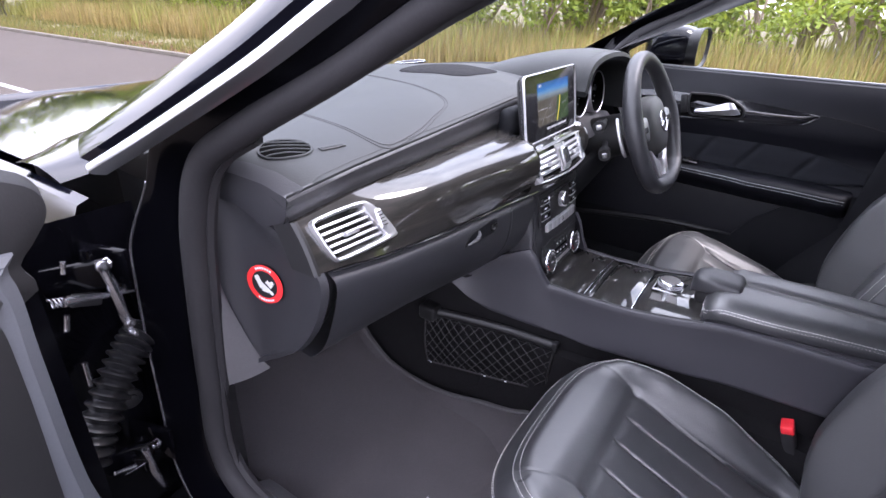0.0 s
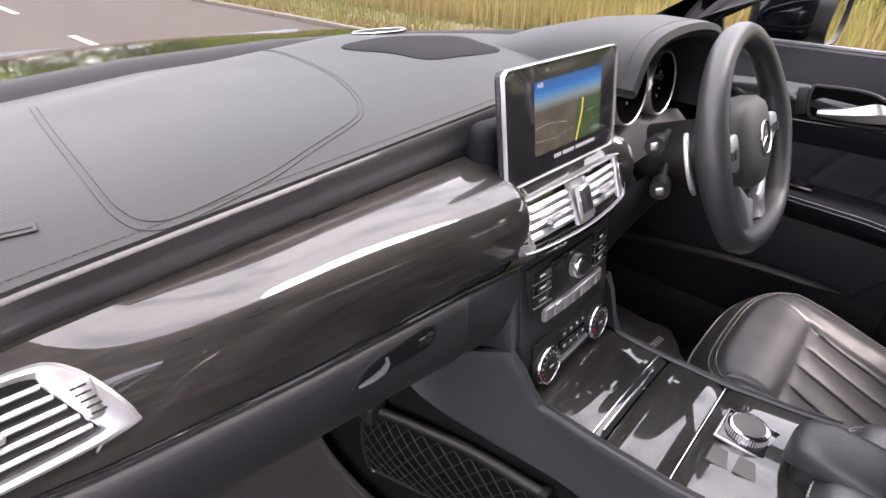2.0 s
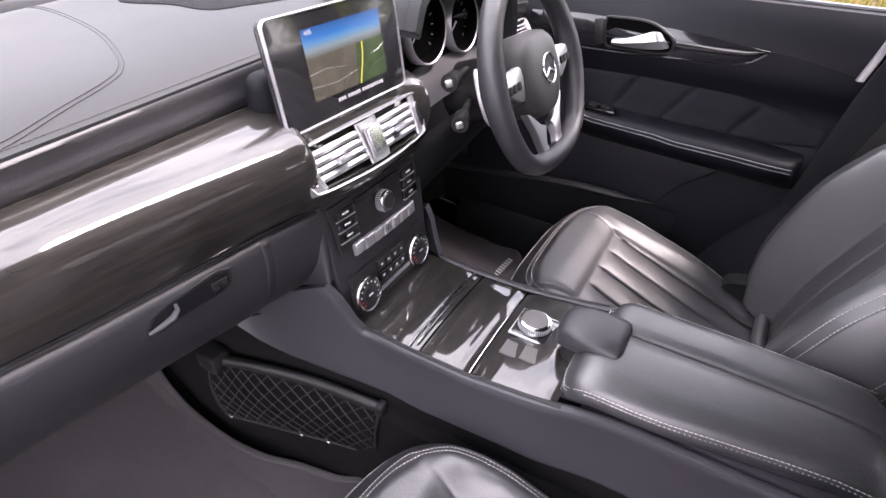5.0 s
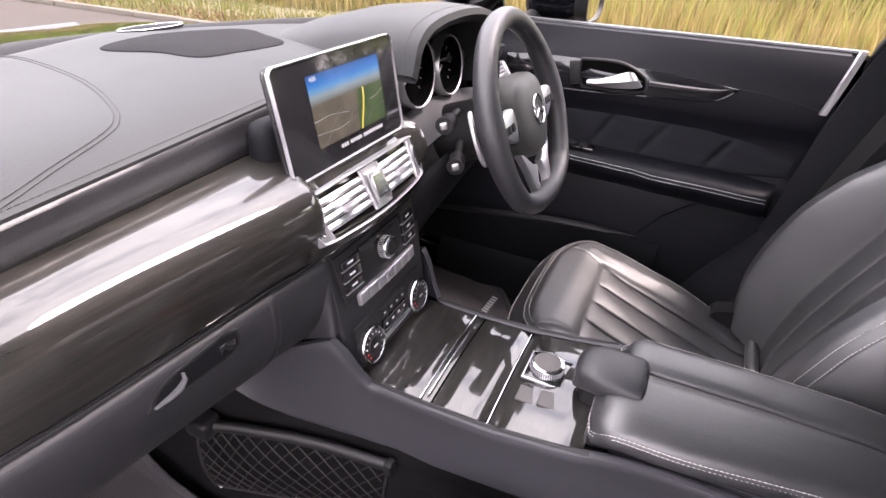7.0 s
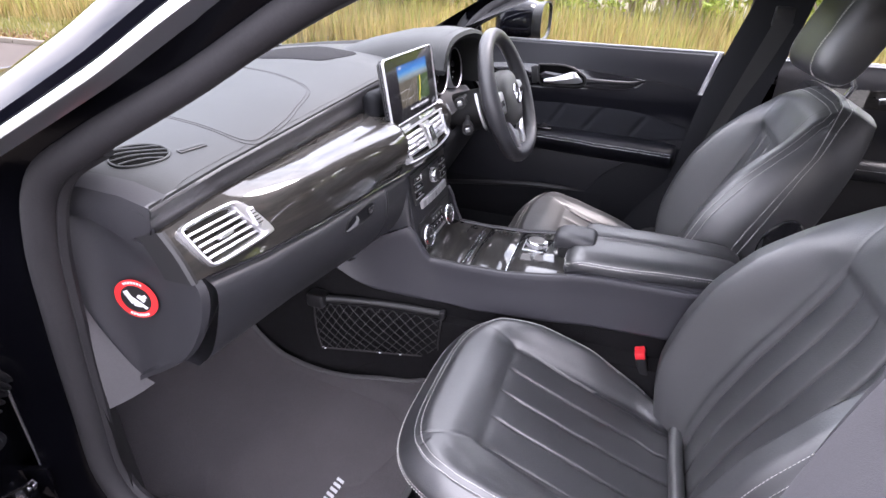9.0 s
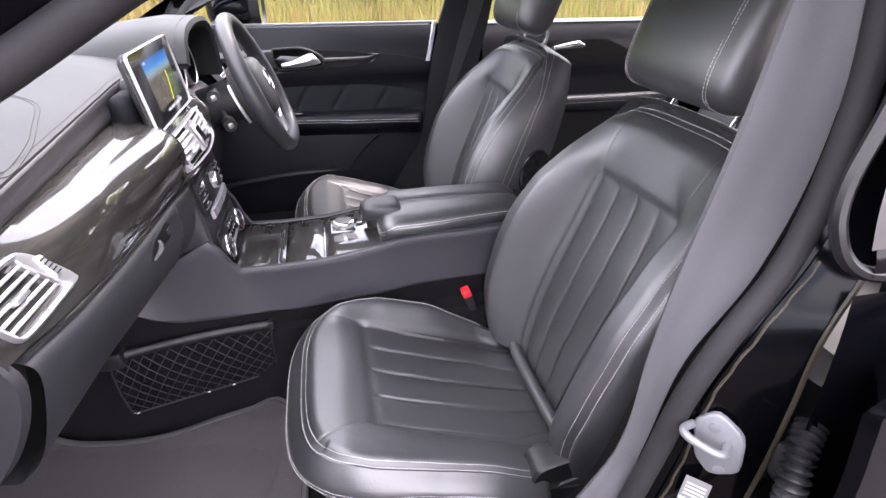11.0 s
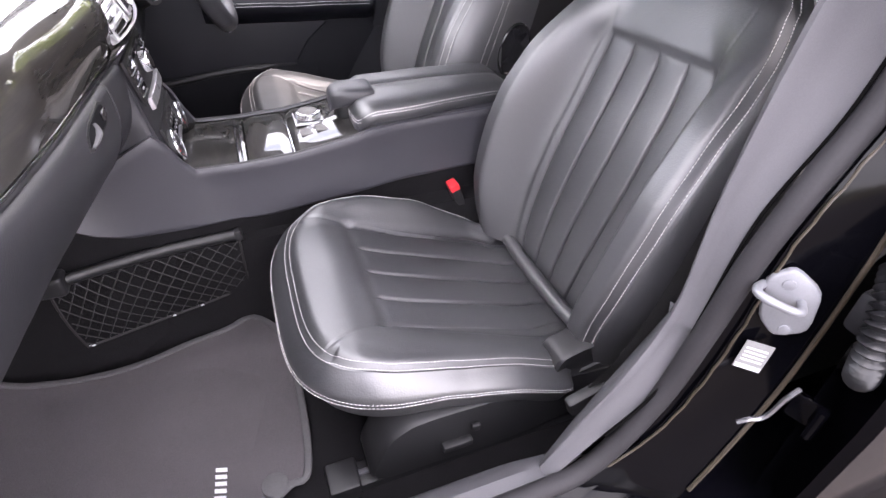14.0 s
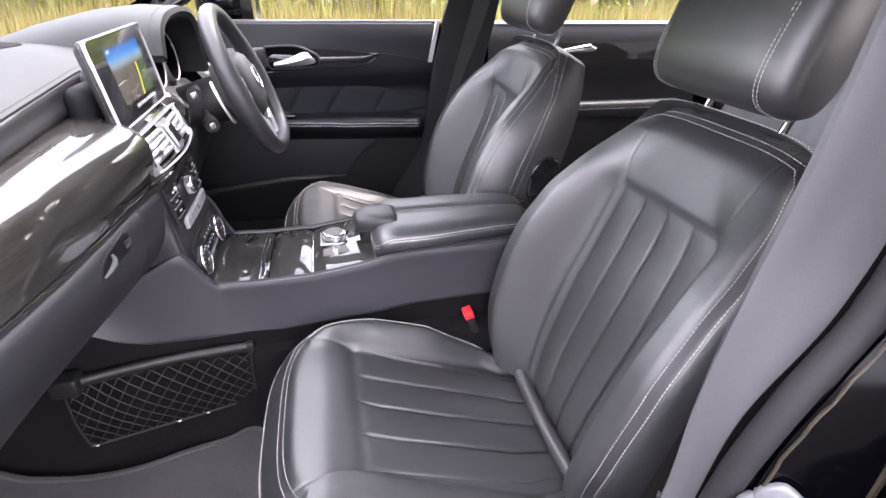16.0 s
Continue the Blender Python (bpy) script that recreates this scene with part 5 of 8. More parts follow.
s.loft([[sq(lerp(.5, u, .90), lerp(.5, v, .90), -.020) for u, v in o1], [sq(u, v, -.010) for u, v in o1], [sq(u, v, -.002) for u, v in o1]])
part("housing", s, DARK_PLASTIC, scr)
s = Shape()
s.grid([[sq(u, v, -.008) for u, v in o1], [sq(u, v, .001) for u, v in o1], [sq(lerp(u, .5, .006), lerp(v, .5, .01), .003) for u, v in o1], [sq(u, v, .002) for u, v in o2], [sq(u, v, -.001) for u, v in o2]], wrap_v=True)
part("silver_rim", s, SATIN, scr, "satin silver rim")
s = Shape()
s.fan([sq(u, v, .0005) for u, v in o2])
part("cover_glass", s, GLOSS_BLACK, scr, "glossy black cover glass")


def glow(name, color, strength=1.0, second=None):
    m = bpy.data.materials.new(name)
    m.use_nodes = True
    n, l = m.node_tree.nodes, m.node_tree.links
    p = n["Principled BSDF"]
    p.inputs["Base Color"].default_value = (.01, .01, .01, 1)
    p.inputs["Roughness"].default_value = .12
    p.inputs["Emission Color"].default_value = (*color, 1)
    p.inputs["Emission Strength"].default_value = strength
    if second:
        tc = n.new("ShaderNodeTexCoord")
        t = n.new("ShaderNodeTexNoise")
        t.inputs["Scale"].default_value = 60
        t.inputs["Detail"].default_value = 6
        r_ = n.new("ShaderNodeValToRGB")
        r_.color_ramp.elements[0].color, r_.color_ramp.elements[1].color = (*color, 1), (*second, 1)
        r_.color_ramp.elements[0].position, r_.color_ramp.elements[1].position = .42, .6
        l.new(tc.outputs["Object"], t.inputs["Vector"])
        l.new(t.outputs["Fac"], r_.inputs["Fac"])
        l.new(r_.outputs["Color"], p.inputs["Emission Color"])
    return m


MU0, MU1 = .225, .845
def mq(u, v, out):
    return sq(lerp(MU0, MU1, u), lerp(.145, .80, v), out)
sky_rows = [(0, .004, .035, .12), (.14, .008, .07, .20), (.22, .035, .11, .20), (.30, .09, .12, .13), (.40, .05, .055, .045)]
for k in range(20):
    v0, v1 = .40 * k / 20, .40 * (k + 1) / 20
    s = Shape()
    s.fan([mq(0, v0 + .0, .0009), mq(1, v0, .0009), mq(1, v1, .0009), mq(0, v1, .0009)])
    part("map_sky" if v1 < .3 else "map_haze", s, glow("lit_sky", tuple(table((v0 + v1) / 2, sky_rows)), .42), scr)
s = Shape()
s.fan([mq(0, .40, .0009), mq(.62, .40, .0009), mq(.56, 1, .0009), mq(0, 1, .0009)])
part("map_land", s, glow("lit_land", (.026, .024, .018), .64, (.034, .031, .023)), scr)
s = Shape()
s.fan([mq(.62, .40, .0009), mq(1, .40, .0009), mq(1, 1, .0009), mq(.56, 1, .0009)])
part("map_green", s, glow("lit_green", (.012, .022, .009), .64, (.016, .027, .010)), scr)
s = Shape()
s.tube([mq(u, v, .0013) for u, v in ((.70, .40), (.69, .55), (.665, .70), (.63, .85), (.60, 1.0))], .0013, 4)
part("map_route", s, glow("lit_route", (.15, .13, .02), .8), scr)
s = Shape()
for pts in (((.0, .62), (.2, .60), (.45, .66)), ((.1, .98), (.22, .75), (.40, .52)), ((.0, .80), (.3, .84), (.58, .78)), ((.45, .45), (.5, .7), (.4, .95)), ((.78, .62), (.9, .60), (1, .52)), ((.72, .9), (.8, .8), (1, .74))):
    s.tube([mq(u, v, .0012) for u, v in pts], .0004, 4)
part("map_streets", s, glow("lit_streets", (.030, .029, .025), .64), scr)
TM = frame_of(S_TR - S_TL, SN)
s = text_shape("4:05", .0075, mq(.075, .055, .0016), TM, .0002)
part("clock_digits", s, glow("lit_white", (.12, .125, .13), .9), scr)
s = Shape()
for u, w in [(.40 + .022 * k + (.014 if k > 2 else 0) + (.014 if k > 7 else 0), .016) for k in range(17)]:
    s.plate([sq(lerp(.30, .95, (u - .3) / .65) + du * w / 2, .868 + dv * .018, .0012) for du, dv in ((-1, -1), (1, -1), (1, 1), (-1, 1))], SN, .0002)
part("caption_bars", s, glow("lit_caption", (.13, .132, .138), .9), scr)
# pivot behind the screen
s = Shape()
s.box((-.012, .10, 1.0), (.12, .05, .10), bevel=.02)
part("stand", s, DARK_PLASTIC, scr)
s = Shape()
s.box((-.080, .108, .998), (.112, .040, .062), bevel=.019, seg=5)
part("side_mount", s, SHADE_DARK, scr)

# instrument binnacle
bin_ = thing("instrument_cluster", (.315, .12, .94), "black hooded instrument cluster with two ringed dials", "instrument cluster")
arch = [(.125, 1.040), (.150, 1.090), (.212, 1.112), (.33, 1.117), (.440, 1.103), (.492, 1.062), (.515, 1.000), (.520, .965)]
s = Shape()
rows = []
for y, k, dz in ((.048, .90, -.012), (.040, .94, -.005), (.044, .985, 0), (.058, 1.0, 0), (.12, 1.0, .002), (.20, 1.0, -.008), (.30, .97, -.030), (.40, .92, -.062)):
    rows.append([Vector((lerp(.318, x, k), y, 1.0 + (z + dz - 1.0) * (k if z > 1.0 else 1))) for x, z, _ in curve_points([(x, z, 0) for x, z in arch], 40)])
s.grid(rows)
s.grid([rows[0], [Vector((lerp(.318, p.x, .97), .13, lerp(1.0, p.z, .94))) for p in rows[0]]])
part("hood", s, DASH_SKIN, bin_, "black grained hood over the dials")
pth = [p + Vector((0, .004, .0012)) for p in rows[3]]
part("stitching", stitches(pth, step=.006, length=.0042, r=.0006), DARK_THREAD, bin_)
s = Shape()
inner_ = [Vector((lerp(.318, p.x, .965), .126, lerp(1.0, p.z, .93))) for p in rows[0]]
s.grid([inner_, [Vector((p.x, .126, .90)) for p in inner_]])
part("back_plate", s, DARK_PLASTIC, bin_)
for x, z, rr in ((.250, 1.015, .060), (.380, 1.005, .055)):
    ax = Vector((0, -.97, .12))
    c = Vector((x, .112, z))
    s = Shape()
    n = 44
    u_, w_ = Vector((1, 0, 0)), ax.normalized().cross(Vector((1, 0, 0)))
    s.grid([[c + ax * h + (u_ * math.cos(a) + w_ * math.sin(a)) * q for a in np.linspace(0, 2 * math.pi, n + 1)[:-1]] for q, h in ((rr, -.005), (rr, .016), (rr - .0015, .018), (rr - .0035, .016))], wrap_v=True)
    gr = part("dial_ring", s, SATIN, bin_, "satin silver dial ring")
    s = Shape()
    s.disc(c - ax * .006, ax, rr - .008, .001, 36)
    part("dial_face", s, HOLLOW_SHADE, gr)
    s = Shape()
    s.grid([[c + ax * h + (u_ * math.cos(a) + w_ * math.sin(a)) * q for a in np.linspace(0, 2 * math.pi, n + 1)[:-1]] for q, h in ((rr - .0035, .016), (rr - .007, .004), (rr - .009, -.006))], wrap_v=True)
    part("funnel", s, HOLLOW_SHADE, gr)
    for k in range(13):
        a = radians(225 - k * 22.5)
        s = Shape()
        s.box(c - ax * .0045 + (u_ * math.cos(a) + w_ * math.sin(a)) * (rr - .016), (.007, .0012, .0006), frame_of(u_ * math.cos(a) + w_ * math.sin(a), ax))
        part("dial_mark", s, GREY_PRINT, gr)
    s = Shape()
    a = radians(218)
    s.tube([c - ax * .003, c - ax * .003 + (u_ * math.cos(a) + w_ * math.sin(a)) * (rr - .016)], [.0016, .0006], 5)
    part("needle", s, WHITE, gr)
s = Shape()
s.grid([[Vector((x, lerp(.108, .055, t), lerp(.955, .912, t) - .02 * ((x - .32) / .2) ** 2)) for x in np.linspace(.12, .53, 20)] for t in np.linspace(0, 1, 6)])
part("lower_shroud", s, KICK, bin_, "grey plastic shroud below the dials")
# ---- centre console ----
con = thing("centre_console", (0, -.2, .30), "black centre console with dark wood panel and padded armrest", "centre console")


def rim_z(y):
    return table(-y, [(-.05, .672), (.02, .666), (.10, .664), (.20, .668), (.28, .680), (.34, .692), (.66, .700), (.75, .70)])


# sides: soft skin from the rim down to the carpet line
LOW_X = [(-.22, .205), (-.18, .192), (-.10, .160), (0, .134), (.07, .122), (.30, .115), (.40, .104), (.75, .104)]
LOW_Z = [(-.205, .648), (-.18, .642), (-.14, .606), (-.10, .584), (0, .566), (.13, .557), (.35, .573), (.75, .59)]
for sg in (-1, 1):
    s = Shape()
    rows = []
    for y in np.linspace(.205, -.70, 60):
        zt = rim_z(y) if y < -.028 else (lerp(.665, .746, smooth01(-.028, .022, y)) if y < .022 else .756 - .46 * y)
        xt = lerp(.116, .102, smooth01(-.30, -.42, y)) + .020 * smooth01(-.04, .022, y) + .036 * max(0, min(1, y / .2))
        lx, zl = table(-y, LOW_X), min(table(-y, LOW_Z), zt - .004)
        lx = max(lx, xt)
        rows.append(curve_points([(sg * (xt - .012), y, zt + .001), (sg * (xt - .004), y, zt + .004), (sg * (xt + .003), y, zt - .003), (sg * lerp(xt, lx, .25), y, lerp(zt, zl, .3)), (sg * lerp(xt, lx, .85), y, lerp(zt, zl, .85)), (sg * lx, y, zl), (sg * (lx - .012), y, zl - .004)], 16))
    s.grid(rows)
    part("side_panel", s, CONSOLE_SKIN, con, "black soft plastic console side")
    s = Shape()
    s.grid([[(sg * (table(-y, LOW_X) + dx), y, z) for dx, z in ((-.010, .66), (-.006, .56), (-.004, .45), (.004, .34), (.03, .288))] for y in np.linspace(.45, -.72, 24)])
    part("carpet_side", s, CARPET, con, "black carpet on the tunnel side")
for sg in (-1, 1):
    s = Shape()
    s.tube([(sg * .111, y, rim_z(y) + .003) for y in np.linspace(-.02, -.33, 20)], .003, 6)
    part("rim", s, DARK_PLASTIC, con)
# wood panels: ashtray lid, roller lid and controller field, split by gaps
for y0, y1, nm in ((.004, -.112, "wood_lid"), (-.115, -.196, "wood_lid"), (-.199, -.322, "wood_panel")):
    s = Shape()
    rows = []
    for y in np.linspace(y0, y1, 8):
        rows.append([Vector((x, y, rim_z(y) - .001 + .006 * (1 - (x / .108) ** 2) - .004 * (y in (y0, y1)))) for x in np.linspace(-.107, .107, 17)])
    s.grid(rows)
    s.grid([[Vector((p.x, p.y, p.z - .012)) for p in r_] for r_ in rows], flip=True)
    part(nm, s, WOOD, con, "glossy dark wood panel")
s = Shape()
s.grid([[Vector((x, y, rim_z(y) - .008)) for x in (-.112, .112)] for y in np.linspace(.03, -.35, 6)])
# Near-black sheet under the wood panels paints the shade in their gaps.
part("gap_shade_sheet", s, HOLLOW_SHADE, con)
for y in (-.098, -.106, -.1975):
    s = Shape()
    s.tube([(x, y, rim_z(y) + .006 - .006 * (x / .108) ** 2 + (.001 if y > -.19 else -.001)) for x in np.linspace(-.092 if y == -.106 else -.104, .060 if y == -.106 else .104, 14)], .0016 if y > -.19 else .001, 6)
    part("metal_strip", s, CHROME, con, "thin chrome strip")
# rotary controller
kc = Vector((.018, -.243, rim_z(-.243) + .006))
s = Shape()
s.box(kc + Vector((.0, -.008, 0)), (.062, .075, .004), None, .0015, 2)
cb = part("controller_base", s, SATIN, con, "silver controller plate")
s = Shape()
s.box(kc + Vector((0, -.008, .0015)), (.057, .070, .003), None, .0012, 2)
part("plate_face", s, GLOSS_BLACK, cb)
s = Shape()
s.disc(kc + Vector((0, 0, .002)), (0, 0, 1), .0245, .014, 44, .003)
kb = part("controller_knob", s, CHROME, con, "chrome rotary controller")
s = Shape()
for a in np.linspace(0, 2 * math.pi, 49)[:-1]:
    s.box(kc + Vector((.0245 * math.cos(a), .0245 * math.sin(a), .0085)), (.0012, .0012, .009), Matrix.Rotation(a, 3, "Z"))
part("knurling", s, SATIN, kb)
s = Shape()
s.disc(kc + Vector((0, 0, .0155)), (0, 0, 1), .0195, .0014, 36, .0005)
part("knob_top", s, KEY_GREY, kb)
for k in range(2):
    s = Shape()
    s.box((-.038, -.232 - .030 * k, rim_z(-.232 - .030 * k) + .0038), (.030, .028, .003), None, .001, 1)
    part("key", s, KEY_GREY, con)
# armrest: two hinged lids, hand rest in front
def lid_section(y, x0, x1, z, sgn):
    """Ring of one lid across the car; the crowned outer edge lies at x0."""
    w = x1 - x0
    return [Vector(p) for p in [(x0 - sgn * .0, y, z - .036), (x0 - sgn * .004, y, z - .022), (x0 + sgn * .002, y, z - .010), (x0 + sgn * .012, y, z - .003), (x0 + w * .35, y, z + .001), (x0 + w * .75, y, z), (x1 - sgn * .004, y, z - .001), (x1, y, z - .005), (x1, y, z - .036)]]


ARM_Z = [(.28, .720), (.32, .728), (.36, .735), (.50, .737), (.62, .734), (.68, .728)]
for sgn, x0, x1, ya in ((1, -.094, .020, -.318), (-1, .102, .024, -.335)):
    def taper(y):
        return .030 * smooth01(-.40, -.66, y) if sgn > 0 else 0.0
    s = Shape()
    rings = []
    for y in np.linspace(ya, -.675, 26):
        z = table(-y, ARM_Z)
        f_ = min(1.0, (ya - y) / .022)
        drop = .018 * (1 - math.sin(f_ * math.pi / 2))
        b_ = min(1.0, (y + .675) / .03)
        drop += .014 * (1 - math.sin(b_ * math.pi / 2))
        inn = .020 * (1 - math.sin(f_ * math.pi / 2))
        rings.append(lid_section(y, x0 + taper(y) + sgn * inn, x1, z - drop, sgn))
    s.loft(rings)
    lidp = part("armrest_lid", s, LEATHER, con, "padded black leather armrest lid with pale stitching", sharp=50)
    pts = [Vector((x0 + taper(y) - sgn * .0008, y, table(-y, ARM_Z) - .0125)) for y in np.linspace(ya - .03, -.67, 60)]
    fr = [Vector((lerp(x0, x1, t), ya - .001 + .0 * t, table(-ya, ARM_Z) - .019)) for t in np.linspace(.9, .25, 14)]
    corner = curve_points([fr[-1], Vector((x0 + sgn * .008, ya - .008, table(-ya, ARM_Z) - .021)), pts[0]], 10)
    for dz in (0, -.006):
        part("stitching", stitches([p + Vector((-sgn * .0012, .0012, dz)) for p in fr + corner + pts], step=.0055, length=.0043, r=.0007), THREAD, lidp, "pale double stitching")
s = Shape()
s.box((0.003, -.50, .676), (.176, .36, .045), None, .006, 2)
part("armrest_box", s, CONSOLE_SKIN, con)
rings = []
for y, hw, dz in ((-.284, .012, -.014), (-.287, .024, -.009), (-.295, .032, -.004), (-.315, .038, .0), (-.345, .040, -.001), (-.364, .040, -.002), (-.371, .039, -.005), (-.375, .034, -.012)):
    z = .750 + dz
    cx = .000
    rings.append([Vector((cx + hw * math.copysign(abs(math.cos(a)) ** .6, math.cos(a)), y, z - .020 + .019 * math.copysign(abs(math.sin(a)) ** .55, math.sin(a)))) for a in np.linspace(0, 2 * math.pi, 25)[:-1]])
s = Shape()
s.loft(rings)
part("hand_rest", s, LEATHER_SIDE, con, "rounded black hand rest")
s = Shape()
s.box((0, -.335, .705), (.062, .08, .05), None, .015, 3)
part("hand_rest_foot", s, DARK_PLASTIC, con)
s = Shape()
s.box((0, -.73, .60), (.20, .10, .17), None, .02, 3)
part("rear_end", s, SOFT, con)

# cargo net on the tunnel side
net = thing("cargo_net", (-.17, .08, .45), "black elastic storage net below a plastic rail", "storage net")
top = [Vector(p) for p in ((-.222, .222, .562), (-.192, .150, .556), (-.158, .05, .545), (-.136, -.066, .536))]
bot = [Vector(p) for p in ((-.224, .212, .424), (-.196, .13, .418), (-.164, .03, .412), (-.142, -.062, .416))]
tp_, bt_ = curve_points(top, 40), curve_points(bot, 40)
s = Shape()
s.tube(tp_[3:], .0085, 12, flat=1.25)
part("rail", s, DARK_PLASTIC, net, "dark grey rail")
s = Shape()
s.box(tp_[2] + Vector((0, .006, 0)), (.036, .044, .036), None, .007, 3)
part("bracket", s, DARK_PLASTIC, net)
s = Shape()
s.box(tp_[-1], (.020, .014, .022), None, .004, 2)
part("end_clip", s, DARK_PLASTIC, net)
s = Shape()
def nq(u, v):
    k = u * 39
    i = min(int(k), 38)
    a_, b_ = tp_[i].lerp(tp_[i + 1], k - i), bt_[i].lerp(bt_[i + 1], k - i)
    return a_.lerp(b_, v) + Vector((-.004 - .010 * math.sin(math.pi * v), 0, 0))
N = 12
for d in (1, -1):
    for i in range(-7, N + 7):
        pth = []
        for j in range(13):
            v = j / 12
            u = (i + d * v * 4.5) / N
            if 0 <= u <= 1:
                pth.append(nq(u, .06 + .94 * v))
        if len(pth) > 1:
            s.tube(pth, .0012, 4)
part("mesh", s, NET_CORD, net, "diamond mesh of black cord", kind="stuff")
s = Shape()
s.tube([nq(0, v) for v in np.linspace(0, 1, 8)] + [nq(u, 1) for u in np.linspace(.02, 1, 30)] + [nq(1, v) for v in np.linspace(.95, 0, 8)], .0022, 6)
part("hem", s, NET_CORD, net)
for u in (.02, .50, .66):
    s = Shape()
    s.box(nq(u, 1), (.004, .012, .003), None, .001, 1)
    part("hook", s, SATIN, net)

# floor mats
def floor_mat(cx, sg, nm):
    t = thing("floor_mat", (cx, .15, .322), nm, "floor mat", "front floor mats")
    out = [(-.172, -.055), (-.190, .0), (-.206, .07), (-.230, .15), (-.240, .26), (-.236, .38), (-.215, .54), (-.45, .57), (-.640, .50), (-.655, .25), (-.662, .05), (-.62, -.006), (-.575, -.035), (-.545, -.075), (-.53, -.105), (-.40, -.115), (-.25, -.105)]
    P = [(cx + sg * (x + .385), y) for x, y, _ in curve_points([(x, y, 0) for x, y in out], 90, closed=True)]
    def mz(x, y):
        k = smooth01(.05, .17, sg * (x - cx))
        return table(y, [(-.2, .328), (.10, .330), (.20, .334), (.26, .342), (.33, .358), (.45, .430), (.58, .555)]) + .024 * k
    c = (cx, .15)
    s_ = Shape()
    s_.loft([[Vector((x, y, mz(x, y) - .006)) for x, y in P], [Vector((x, y, mz(x, y))) for x, y in P]] + [[Vector((lerp(x, c[0], k), lerp(y, c[1], k), mz(lerp(x, c[0], k), lerp(y, c[1], k)))) for x, y in P] for k in (.05, .1, .17, .25, .32, .4, .48, .55, .62, .7, .78, .85, .92, .97)])
    part("velour", s_, MAT_PILE, t, "dark grey velour pile")
    s_ = Shape()
    s_.tube([Vector((x, y, mz(x, y) + .001)) for x, y in P], .0065, 8, closed=True, flat=.6, up=(0, 0, 1))
    part("binding", s_, MAT_EDGE, t, "grey edge binding")
    bx = cx + sg * (-.537 + .385)
    s_ = Shape()
    s_.disc((bx, -.054, mz(bx, -.054)), (0, 0, 1), .0205, .005, 28, .002)
    part("fixing_button", s_, MAT_EDGE, t)
    # slanted emblem bars, long side across the car
    s_ = Shape()
    for k in range(11):
        w = .003 if k < 4 else .0065
        x0 = cx + sg * (-.545 + .385) - .058 + k * .0118
        x_, y_ = x0, .031 - .0008 * k
        s_.plate([(x_ - w * .5, y_ - .0085, mz(x_, y_) + .0005), (x_ + w * .5, y_ - .0085, mz(x_, y_) + .0005), (x_ + w * .5 + .005, y_ + .0085, mz(x_, y_) + .0005), (x_ - w * .5 + .005, y_ + .0085, mz(x_, y_) + .0005)], (0, 0, 1), .0015)
    part("emblem_bars", s_, GREY_PRINT, t, "pale grey slanted emblem bars")


floor_mat(-.385, 1, "dark grey velour mat with pale emblem in the passenger footwell")
floor_mat(.385, -1, "dark grey velour mat with pale emblem in the driver footwell")
# ---- front seats ----
def bump01(x, c, w):
    return math.exp(-((x - c) / w) ** 2)


def flutes(x, half, n=4, depth=.006):
    """Padded flutes across -half..half with creases between."""
    if abs(x) >= half:
        return 0.0
    k = (x / half * .5 + .5) * n
    f_ = k - math.floor(k)
    e = min(f_, 1 - f_)
    return depth * (.34 * math.sin(math.pi * f_) ** .7 - .34) - depth * .85 * math.exp(-(e / .030) ** 1.3)


